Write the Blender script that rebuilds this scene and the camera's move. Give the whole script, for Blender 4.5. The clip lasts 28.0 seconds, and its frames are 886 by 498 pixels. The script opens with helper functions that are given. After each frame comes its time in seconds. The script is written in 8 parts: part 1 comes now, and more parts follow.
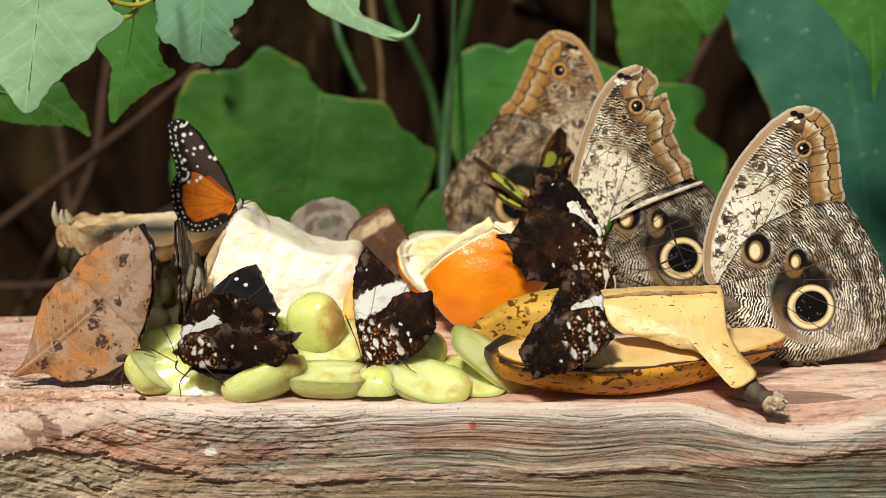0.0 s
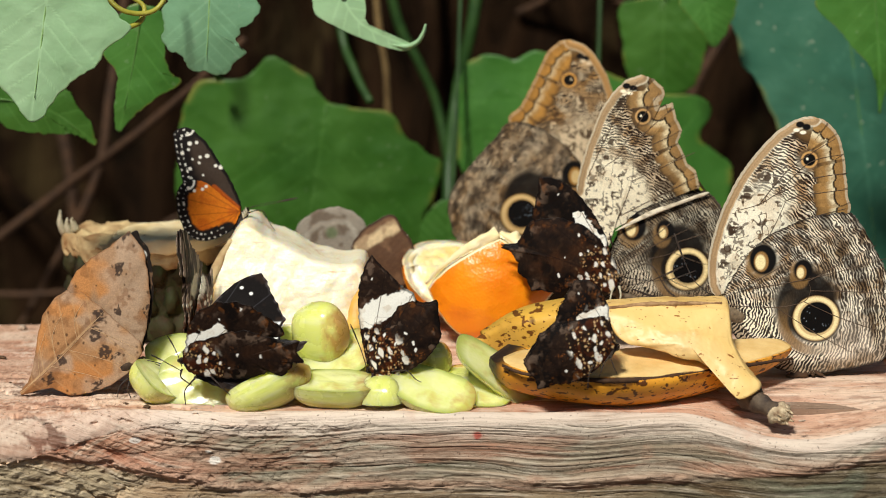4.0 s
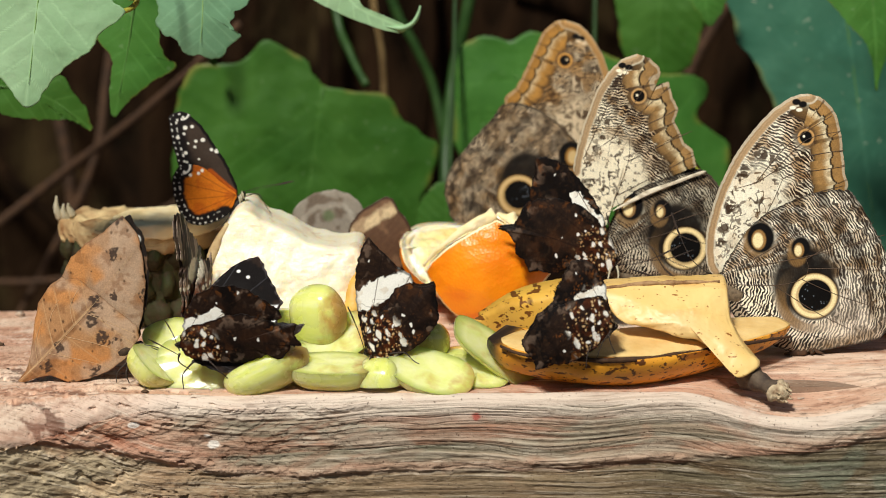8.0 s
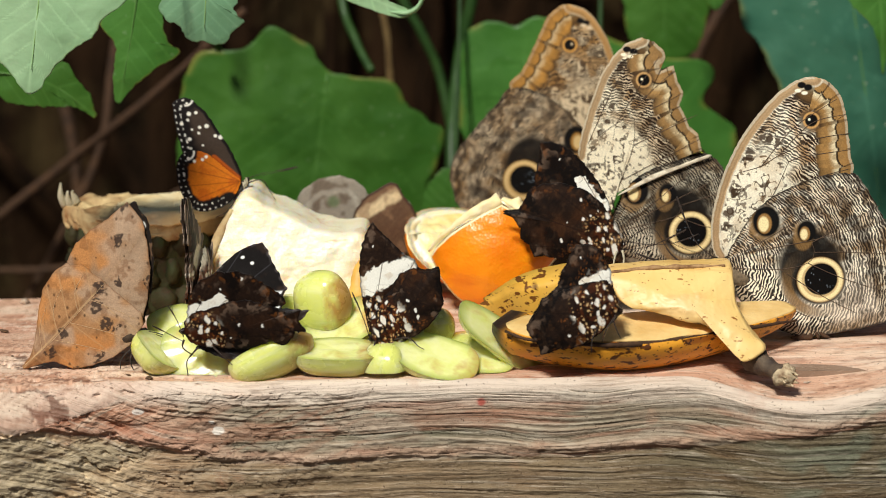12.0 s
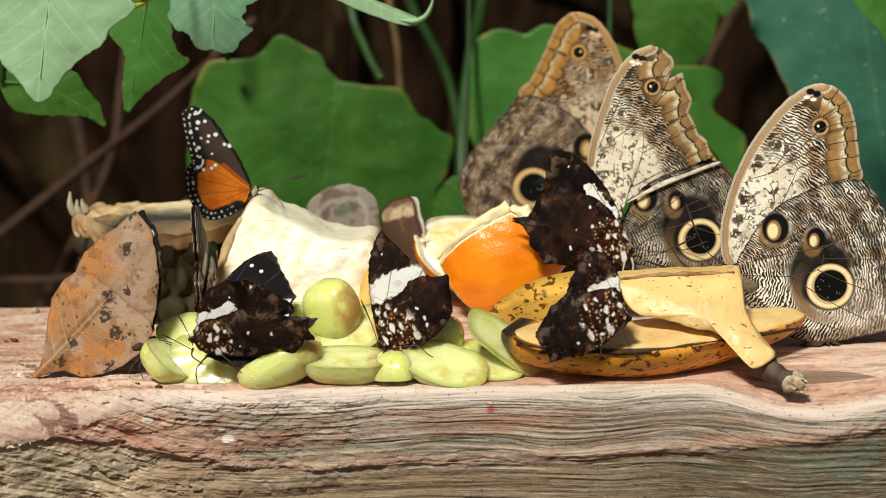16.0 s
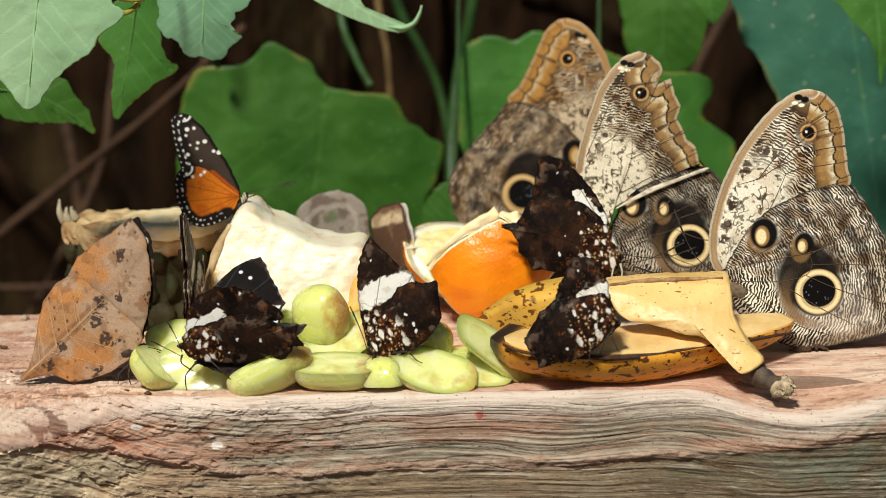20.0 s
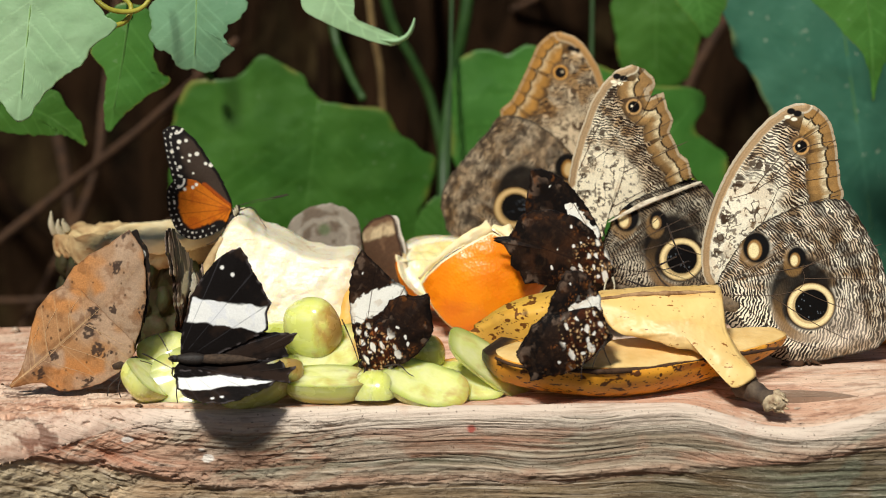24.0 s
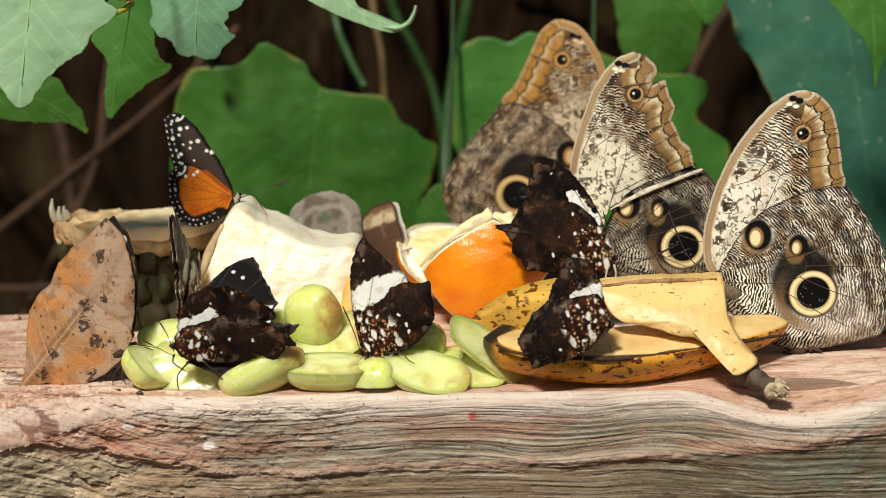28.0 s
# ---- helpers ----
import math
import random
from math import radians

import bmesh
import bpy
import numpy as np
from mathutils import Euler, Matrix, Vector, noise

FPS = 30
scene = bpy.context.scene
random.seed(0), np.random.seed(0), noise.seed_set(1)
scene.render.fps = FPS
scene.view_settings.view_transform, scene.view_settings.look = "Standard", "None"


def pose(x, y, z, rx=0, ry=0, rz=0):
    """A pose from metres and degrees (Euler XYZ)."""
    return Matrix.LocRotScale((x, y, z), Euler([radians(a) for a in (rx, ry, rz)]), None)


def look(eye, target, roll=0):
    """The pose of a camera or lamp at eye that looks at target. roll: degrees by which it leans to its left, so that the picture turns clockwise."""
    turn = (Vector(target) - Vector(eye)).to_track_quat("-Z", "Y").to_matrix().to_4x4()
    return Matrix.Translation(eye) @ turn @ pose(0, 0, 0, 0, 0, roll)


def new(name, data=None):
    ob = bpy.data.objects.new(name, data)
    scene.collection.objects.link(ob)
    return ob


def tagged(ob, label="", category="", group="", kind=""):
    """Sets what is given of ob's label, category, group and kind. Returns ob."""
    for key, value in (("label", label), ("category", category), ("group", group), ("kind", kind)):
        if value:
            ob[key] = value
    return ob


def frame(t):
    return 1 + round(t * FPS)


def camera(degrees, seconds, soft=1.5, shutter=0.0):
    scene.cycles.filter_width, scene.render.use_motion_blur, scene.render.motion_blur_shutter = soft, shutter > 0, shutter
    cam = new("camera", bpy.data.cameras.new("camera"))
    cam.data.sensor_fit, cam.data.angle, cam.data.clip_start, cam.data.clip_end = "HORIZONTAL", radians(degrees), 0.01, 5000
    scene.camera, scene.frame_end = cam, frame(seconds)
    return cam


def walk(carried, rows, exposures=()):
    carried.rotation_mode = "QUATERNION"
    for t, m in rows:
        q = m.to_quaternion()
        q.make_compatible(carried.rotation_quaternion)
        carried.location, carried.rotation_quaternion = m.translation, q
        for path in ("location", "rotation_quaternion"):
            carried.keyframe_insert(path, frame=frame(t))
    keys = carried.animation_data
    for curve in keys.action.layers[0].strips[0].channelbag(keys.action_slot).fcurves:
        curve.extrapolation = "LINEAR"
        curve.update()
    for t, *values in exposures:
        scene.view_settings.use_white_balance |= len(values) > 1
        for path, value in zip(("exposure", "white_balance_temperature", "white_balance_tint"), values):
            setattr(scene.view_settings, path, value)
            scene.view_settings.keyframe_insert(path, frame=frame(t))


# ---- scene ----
cam = camera(21.0, 28.0, 0.75, 0.4)
PATH = [
    (0, (0.0167, -0.8370, 0.2267), (-0.0203, 1.1170, -0.1968), -0.21),
    (0.5, (0.0167, -0.8360, 0.2264), (-0.0235, 1.1170, -0.1983), -0.10),
    (1, (0.0168, -0.8370, 0.2267), (-0.0221, 1.1170, -0.1973), 0.05),
    (1.5, (0.0162, -0.8360, 0.2271), (-0.0179, 1.1180, -0.1957), 0.21),
    (2, (0.0160, -0.8370, 0.2266), (-0.0132, 1.1180, -0.1939), 0.15),
    (2.5, (0.0159, -0.8370, 0.2267), (-0.0117, 1.1180, -0.1919), 0.18),
    (3, (0.0157, -0.8370, 0.2262), (-0.0121, 1.1200, -0.1860), 0.23),
    (3.5, (0.0157, -0.8380, 0.2269), (-0.0189, 1.1180, -0.1844), 0.04),
    (4, (0.0161, -0.8370, 0.2261), (-0.0240, 1.1200, -0.1884), 0.00),
    (4.5, (0.0160, -0.8370, 0.2262), (-0.0316, 1.1180, -0.1918), -0.05),
    (6.5, (0.0179, -0.8360, 0.2249), (-0.0256, 1.1180, -0.1983), -0.36),
    (7, (0.0179, -0.8370, 0.2249), (-0.0219, 1.1170, -0.2002), -0.52),
    (7.5, (0.0176, -0.8360, 0.2247), (-0.0213, 1.1180, -0.2030), -0.56),
    (8, (0.0174, -0.8360, 0.2244), (-0.0234, 1.1180, -0.2017), -0.61),
    (8.5, (0.0178, -0.8360, 0.2240), (-0.0267, 1.1180, -0.1989), -0.74),
    (9, (0.0183, -0.8360, 0.2238), (-0.0302, 1.1180, -0.1993), -0.77),
    (9.5, (0.0186, -0.8360, 0.2236), (-0.0306, 1.1180, -0.2010), -0.83),
    (10, (0.0191, -0.8360, 0.2232), (-0.0261, 1.1170, -0.2050), -0.86),
    (10.5, (0.0193, -0.8350, 0.2229), (-0.0284, 1.1170, -0.2081), -0.95),
    (11, (0.0196, -0.8360, 0.2229), (-0.0313, 1.1170, -0.2079), -0.90),
    (11.5, (0.0199, -0.8350, 0.2227), (-0.0293, 1.1170, -0.2116), -0.87),
    (12, (0.0198, -0.8340, 0.2226), (-0.0309, 1.1180, -0.2124), -0.92),
    (12.5, (0.0198, -0.8360, 0.2233), (-0.0331, 1.1170, -0.2035), -0.95),
    (14.5, (0.0202, -0.8340, 0.2216), (-0.0272, 1.1190, -0.2051), -0.89),
    (15, (0.0206, -0.8350, 0.2220), (-0.0337, 1.1190, -0.2032), -1.10),
    (15.5, (0.0208, -0.8340, 0.2217), (-0.0365, 1.1200, -0.2034), -1.01),
    (16, (0.0212, -0.8340, 0.2218), (-0.0404, 1.1190, -0.2048), -1.15),
    (16.5, (0.0214, -0.8350, 0.2221), (-0.0423, 1.1180, -0.2042), -1.28),
    (17, (0.0220, -0.8350, 0.2215), (-0.0400, 1.1190, -0.2046), -1.29),
    (17.5, (0.0219, -0.8340, 0.2216), (-0.0405, 1.1190, -0.2045), -1.25),
    (18, (0.0224, -0.8340, 0.2221), (-0.0400, 1.1180, -0.2060), -1.24),
    (18.5, (0.0221, -0.8350, 0.2219), (-0.0398, 1.1180, -0.2052), -1.14),
    (19, (0.0230, -0.8350, 0.2216), (-0.0379, 1.1180, -0.2045), -1.16),
    (19.5, (0.0223, -0.8350, 0.2217), (-0.0355, 1.1190, -0.2015), -1.13),
    (20, (0.0226, -0.8350, 0.2214), (-0.0330, 1.1190, -0.1987), -1.23),
    (20.5, (0.0226, -0.8340, 0.2213), (-0.0321, 1.1210, -0.1984), -1.12),
    (22.5, (0.0224, -0.8340, 0.2200), (-0.0293, 1.1220, -0.1910), -1.05),
    (23, (0.0222, -0.8350, 0.2205), (-0.0275, 1.1220, -0.1879), -1.14),
    (23.5, (0.0221, -0.8340, 0.2204), (-0.0266, 1.1240, -0.1853), -1.06),
    (24, (0.0229, -0.8340, 0.2201), (-0.0268, 1.1240, -0.1871), -1.04),
    (24.5, (0.0226, -0.8340, 0.2200), (-0.0289, 1.1230, -0.1893), -0.96),
    (25, (0.0232, -0.8340, 0.2203), (-0.0290, 1.1220, -0.1918), -1.00),
    (25.5, (0.0229, -0.8340, 0.2202), (-0.0286, 1.1220, -0.1938), -1.00),
    (26, (0.0230, -0.8340, 0.2195), (-0.0258, 1.1230, -0.1910), -1.03),
    (26.5, (0.0234, -0.8340, 0.2195), (-0.0242, 1.1230, -0.1919), -1.05),
    (27, (0.0232, -0.8340, 0.2194), (-0.0259, 1.1230, -0.1934), -1.03),
    (27.5, (0.0233, -0.8330, 0.2191), (-0.0275, 1.1230, -0.1962), -0.99),
    (28, (0.0234, -0.8330, 0.2192), (-0.0287, 1.1220, -0.1965), -1.03),
]
walk(cam, [(t, look(eye, target, roll)) for t, eye, target, roll in PATH])
cam.data.dof.use_dof = True
cam.data.dof.focus_distance = 0.815
cam.data.dof.aperture_fstop = 11.0

# ---- world and light: soft daylight from the roof of a glasshouse ----
world = bpy.data.worlds.new("sky")
scene.world = world
world.use_nodes = True
wn = world.node_tree
sky = wn.nodes.new("ShaderNodeTexSky")
sky.sky_type, sky.sun_disc = "NISHITA", False
sky.sun_elevation, sky.sun_rotation = radians(49), radians(199)
wn.nodes["Background"].inputs["Strength"].default_value = 0.031
wn.links.new(sky.outputs["Color"], wn.nodes["Background"].inputs["Color"])
sun = new("sun", bpy.data.lights.new("sun", "SUN"))
sun.data.energy, sun.data.angle, sun.data.color = 4.25, radians(8), (1.0, 0.972, 0.88)
sun.matrix_world = look((-0.48, -1.40, 1.70), (0, 0, 0))

TOP = 0.009  # height of the board's upper face
MM = 0.001


# ---- small helpers ----
def lin(r, g, b):
    return tuple(((c / 255 + 0.055) / 1.055) ** 2.4 if c > 10 else c / 255 / 12.92 for c in (r, g, b))


def arr(r, g, b):
    return np.array(lin(r, g, b))


def hash2(ix, iy, seed):
    h = (ix.astype(np.int64) * 374761393 + iy.astype(np.int64) * 668265263 + seed * 974634777) & 0x7FFFFFFF
    h = ((h ^ (h >> 13)) * 1274126177) & 0x7FFFFFFF
    return ((h ^ (h >> 16)) & 0xFFFFFF) / 0xFFFFFF


def vnoise(x, y, seed=0):
    ix, iy = np.floor(x), np.floor(y)
    fx, fy = x - ix, y - iy
    fx, fy = fx * fx * (3 - 2 * fx), fy * fy * (3 - 2 * fy)
    a, b = hash2(ix, iy, seed), hash2(ix + 1, iy, seed)
    c, d = hash2(ix, iy + 1, seed), hash2(ix + 1, iy + 1, seed)
    return (a + (b - a) * fx) * (1 - fy) + (c + (d - c) * fx) * fy


def fbm(x, y, seed=0, octaves=4):
    v, amp, tot = 0, 1.0, 0
    for o in range(octaves):
        v = v + amp * vnoise(x * 2 ** o + 17.3 * o, y * 2 ** o - 9.1 * o, seed + o)
        tot += amp
        amp *= 0.5
    return v / tot


def ss(a, b, x):
    t = np.clip((x - a) / (b - a), 0, 1)
    return t * t * (3 - 2 * t)


def over(col, c, mask):
    return col + (np.asarray(c) - col) * np.clip(mask, 0, 1)[:, None]


def mesh_from(name, co, faces, attrs=None, smooth=True):
    """A mesh from arrays: vertices, faces of equal size, and per-vertex values."""
    me = bpy.data.meshes.new(name)
    co = np.asarray(co, dtype=np.float32)
    faces = np.asarray(faces, dtype=np.int32)
    k = faces.shape[1]
    me.vertices.add(len(co))
    me.vertices.foreach_set("co", co.ravel())
    me.loops.add(faces.size)
    me.loops.foreach_set("vertex_index", faces.ravel())
    me.polygons.add(len(faces))
    me.polygons.foreach_set("loop_start", np.arange(0, faces.size, k, dtype=np.int32))
    me.polygons.foreach_set("use_smooth", np.full(len(faces), smooth))
    me.update(calc_edges=True)
    for key, val in (attrs or {}).items():
        val = np.asarray(val, dtype=np.float32)
        if val.ndim == 1:
            me.attributes.new(key, "FLOAT", "POINT").data.foreach_set("value", val)
        else:
            rgba = np.ones((len(val), 4), dtype=np.float32)
            rgba[:, :3] = val
            me.attributes.new(key, "FLOAT_COLOR", "POINT").data.foreach_set("color", rgba.ravel())
    me.validate()
    return me


def link(name, me, material, parent=None, label="", m=None):
    ob = new(name, me)
    if material and not me.materials:
        me.materials.append(material)
    if parent:
        ob.parent = parent
    if m is not None:
        ob.matrix_basis = m
    return tagged(ob, label)


def part(name, bm, material, parent=None, label="", m=None):
    me = bpy.data.meshes.new(name)
    bmesh.ops.recalc_face_normals(bm, faces=bm.faces)
    for f in bm.faces:
        f.smooth = True
    bm.to_mesh(me)
    bm.free()
    return link(name, me, material, parent, label, m)


def thing(name, at, label, category, group="", yaw=0, m=None):
    ob = new(name)
    ob.empty_display_size = 0.01
    ob.matrix_basis = m if m is not None else pose(*at, 0, 0, yaw)
    return tagged(ob, label, category, group)


def spline(pts, n, closed=True):
    """Evenly spaced samples on a smooth curve through pts."""
    p = np.array(pts, dtype=float)
    k = len(p)
    seg = range(k if closed else k - 1)
    out = []
    for i in seg:
        a, b, c, d = (p[(i - 1) % k], p[i], p[(i + 1) % k], p[(i + 2) % k]) if closed else (
            p[max(i - 1, 0)], p[i], p[i + 1], p[min(i + 2, k - 1)])
        for t in np.linspace(0, 1, 24, endpoint=False):
            out.append(0.5 * (2 * b + (c - a) * t + (2 * a - 5 * b + 4 * c - d) * t * t + (3 * b - a - 3 * c + d) * t ** 3))
    out.append(p[0] if closed else p[-1])
    out = np.array(out)
    s = np.concatenate([[0], np.cumsum(np.linalg.norm(np.diff(out, axis=0), axis=1))])
    q = np.linspace(0, s[-1], n, endpoint=not closed)
    return np.stack([np.interp(q, s, out[:, j]) for j in range(p.shape[1])], axis=1)


def tube_mesh(name, pts, radii, n=24, sides=8, flat=1.0, jitter=0.0, seed=0):
    """A round rod along a smooth curve, with a radius that changes along it and closed ends."""
    c = spline(pts, n, closed=False)
    r = np.interp(np.linspace(0, 1, n), np.linspace(0, 1, len(radii)), radii)
    tan = np.gradient(c, axis=0)
    tan /= np.linalg.norm(tan, axis=1)[:, None]
    up = np.array((0.13, 0.21, 1.0)) if abs(tan[0][2]) < 0.9 else np.array((1.0, 0.2, 0.1))
    co, faces = [], []
    for i in range(n):
        a = np.cross(tan[i], up)
        a /= np.linalg.norm(a)
        b = np.cross(a, tan[i])
        up = b
        for k in range(sides):
            w = 2 * math.pi * k / sides
            j = 1 + jitter * (vnoise(np.array([i * 0.31 + seed * 7]), np.array([k * 0.9 + seed]), seed)[0] - 0.5)
            co.append(c[i] + r[i] * j * (a * math.cos(w) + b * flat * math.sin(w)))
    for i in range(n - 1):
        for k in range(sides):
            k2 = (k + 1) % sides
            faces.append((i * sides + k, i * sides + k2, (i + 1) * sides + k2, (i + 1) * sides + k))
    co += [c[0], c[-1]]
    e0, e1 = len(co) - 2, len(co) - 1
    for k in range(0, sides, 2):
        faces.append((e0, (k + 2) % sides, k + 1, k))
        f = (n - 1) * sides
        faces.append((e1, f + k, f + k + 1, f + (k + 2) % sides))
    return mesh_from(name, co, faces)


# ---- materials ----
class Nodes:
    """Short forms for building a node material."""

    def __init__(self, name, rough=0.6, bump=0.0, spec=0.5):
        self.m = bpy.data.materials.new(name)
        self.m.use_nodes = True
        self.t = self.m.node_tree
        self.b = self.t.nodes["Principled BSDF"]
        self.b.inputs["Roughness"].default_value = rough
        self.b.inputs["Specular IOR Level"].default_value = spec

    def add(self, kind):
        return self.t.nodes.new(kind)

    def wire(self, a, b):
        self.t.links.new(a, b)

    def put(self, sock, v):
        if isinstance(v, bpy.types.NodeSocket):
            self.wire(v, sock)
        elif isinstance(v, tuple) and len(v) == 3 and sock.type == "RGBA":
            sock.default_value = (*v, 1)
        else:
            sock.default_value = v

    def coord(self):
        return self.add("ShaderNodeTexCoord").outputs["Object"]

    def scaled(self, vec, s):
        n = self.add("ShaderNodeMapping")
        self.wire(vec, n.inputs["Vector"])
        n.inputs["Scale"].default_value = s if isinstance(s, tuple) else (s, s, s)
        return n.outputs["Vector"]

    def noise(self, vec, scale, detail=4, rough=0.55, dist=0.0):
        n = self.add("ShaderNodeTexNoise")
        self.wire(vec, n.inputs["Vector"])
        for k, v in (("Scale", scale), ("Detail", detail), ("Roughness", rough), ("Distortion", dist)):
            n.inputs[k].default_value = v
        return n.outputs["Fac"]

    def cells(self, vec, scale, feature="F1", rnd=1.0):
        n = self.add("ShaderNodeTexVoronoi")
        n.feature = feature
        self.wire(vec, n.inputs["Vector"])
        n.inputs["Scale"].default_value = scale
        n.inputs["Randomness"].default_value = rnd
        return n.outputs["Distance"]

    def math(self, op, a, b=0.0, c=0.0):
        n = self.add("ShaderNodeMath")
        n.operation = op
        for sock, v in zip(n.inputs, (a, b, c)):
            self.put(sock, v)
        return n.outputs[0]

    def span(self, v, a, b, lo=0.0, hi=1.0):
        n = self.add("ShaderNodeMapRange")
        for k, x in (("Value", v), ("From Min", a), ("From Max", b), ("To Min", lo), ("To Max", hi)):
            self.put(n.inputs[k], x)
        return n.outputs[0]

    def mix(self, fac, a, b, kind="MIX"):
        n = self.add("ShaderNodeMix")
        n.data_type, n.blend_type = "RGBA", kind
        self.put(n.inputs[0], fac)
        self.put(n.inputs[6], a)
        self.put(n.inputs[7], b)
        return n.outputs[2]

    def attr(self, name, out="Color"):
        n = self.add("ShaderNodeAttribute")
        n.attribute_name = name
        return n.outputs[out]

    def done(self, colour, bump=None, height=0.0005, strength=0.5, rough=None):
        self.put(self.b.inputs["Base Color"], colour)
        if bump is not None:
            n = self.add("ShaderNodeBump")
            n.inputs["Strength"].default_value = strength
            n.inputs["Distance"].default_value = height
            self.wire(bump, n.inputs["Height"])
            self.wire(n.outputs["Normal"], self.b.inputs["Normal"])
        if rough is not None:
            self.put(self.b.inputs["Roughness"], rough)
        return self.m


def wing_material(name, period, warp, rough=0.7, spec=0.14, bias=0.0, mottle=1.0):
    """Wing scales: a ground colour crossed by fine wavy ripples, both carried by the wing's own pattern."""
    n = Nodes(name, rough, spec=spec)
    co = n.coord()
    big = n.math("SUBTRACT", n.noise(co, 210, 2), 0.5)
    small = n.math("SUBTRACT", n.noise(co, 620, 2), 0.5)
    f = n.math("ADD", n.attr("rad", "Fac"), n.math("MULTIPLY", big, warp * 4.2))
    f = n.math("ADD", f, n.math("MULTIPLY", small, warp * 1.8))
    wave = n.math("SINE", n.math("MULTIPLY", f, 2 * math.pi / period))
    gaps = n.span(n.noise(co, 420, 2), 0.35, 0.6, -0.45 + bias, 0.55 + bias)
    fac = n.math("MULTIPLY", n.span(n.math("ADD", wave, gaps), -0.15, 0.2), n.attr("rip", "Fac"))
    col = n.mix(fac, n.attr("col"), n.attr("dark"))
    grain = n.span(n.noise(co, 2200, 2), 0.3, 0.75, 1 - 0.18 * mottle, 1 + 0.14 * mottle)
    col = n.mix(1.0, col, n.mix(0.0, grain, grain), "MULTIPLY")
    return n.done(col, n.noise(co, 1800, 2), 0.0002, 0.4)


def leaf_material(name, base, light, rough=0.42, specks=0.1):
    n = Nodes(name, rough, spec=0.32)
    co = n.coord()
    c = n.mix(n.span(n.noise(co, 28, 4), 0.3, 0.75), base, light)
    c = n.mix(n.span(n.cells(co, 260, "DISTANCE_TO_EDGE"), 0.0, 0.05, 0.22, 0.0), c, light)
    c = n.mix(n.math("MULTIPLY", n.attr("vein", "Fac"), 0.42), c, tuple(min(1, v * 1.4 + 0.02) for v in light))
    c = n.mix(n.attr("rim", "Fac"), c, lin(150, 140, 60))
    c = n.mix(n.span(n.noise(co, 310, 1), 0.72, 0.76, 0, specks), c, lin(190, 195, 170))
    b = n.math("ADD", n.math("MULTIPLY", n.attr("vein", "Fac"), -0.15), n.noise(co, 120, 3))
    n.done(c, b, 0.0012, 0.5, n.span(n.noise(co, 60, 3), 0.3, 0.7, rough - 0.08, rough + 0.14))
    t = n.add("ShaderNodeBsdfTranslucent")
    n.wire(c, t.inputs["Color"])
    mix = n.add("ShaderNodeMixShader")
    mix.inputs[0].default_value = 0.22
    n.wire(n.b.outputs[0], mix.inputs[1])
    n.wire(t.outputs[0], mix.inputs[2])
    n.wire(mix.outputs[0], n.t.nodes["Material Output"].inputs["Surface"])
    return n.m


def wood_material():
    n = Nodes("weathered_wood", 0.8, spec=0.22)
    co = n.coord()
    sep = n.add("ShaderNodeSeparateXYZ")
    n.wire(co, sep.inputs[0])
    join = n.add("ShaderNodeCombineXYZ")
    for k, v in enumerate((sep.outputs[0], sep.outputs[1], n.attr("lay", "Fac"))):
        n.wire(v, join.inputs[k])
    lay = join.outputs[0]
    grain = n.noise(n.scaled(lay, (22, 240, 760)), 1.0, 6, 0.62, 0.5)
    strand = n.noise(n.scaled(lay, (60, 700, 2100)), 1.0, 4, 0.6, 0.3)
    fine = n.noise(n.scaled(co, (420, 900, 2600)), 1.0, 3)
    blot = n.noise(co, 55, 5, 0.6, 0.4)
    # low grain and strands darkened along with the bump: wood lines and crevice shade
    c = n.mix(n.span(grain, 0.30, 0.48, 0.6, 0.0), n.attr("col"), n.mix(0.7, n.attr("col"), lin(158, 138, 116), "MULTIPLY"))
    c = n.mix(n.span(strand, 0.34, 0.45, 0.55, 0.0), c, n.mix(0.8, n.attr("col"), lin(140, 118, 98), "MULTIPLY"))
    c = n.mix(n.span(grain, 0.54, 0.7, 0, 0.45), c, lin(232, 218, 198))
    c = n.mix(n.span(fine, 0.55, 0.8, 0, 0.3), c, lin(228, 208, 188))
    c = n.mix(n.span(blot, 0.58, 0.7, 0, 0.35), c, lin(176, 116, 88))
    c = n.mix(n.span(n.noise(co, 900, 2), 0.66, 0.72, 0, 0.75), c, lin(66, 46, 34))
    b = n.math("ADD", n.math("MULTIPLY", grain, 0.8), n.math("ADD", n.math("MULTIPLY", strand, 0.5), n.math("MULTIPLY", n.noise(co, 650, 4), 0.6)))
    return n.done(c, b, 0.0010, 0.6)


def plain(name, base, second, scale, rough=0.6, bump=0.0004, spec=0.4, metal=0):
    n = Nodes(name, rough, spec=spec)
    co = n.coord()
    v = n.noise(co, scale, 5)
    c = n.mix(n.span(v, 0.3, 0.7), base, second)
    return n.done(c, n.noise(co, scale * 3, 4), bump, 0.6)


def soft_flesh(n, weight, radius, scale=0.004):
    n.b.inputs["Subsurface Weight"].default_value = weight
    n.b.inputs["Subsurface Radius"].default_value = radius
    n.b.inputs["Subsurface Scale"].default_value = scale


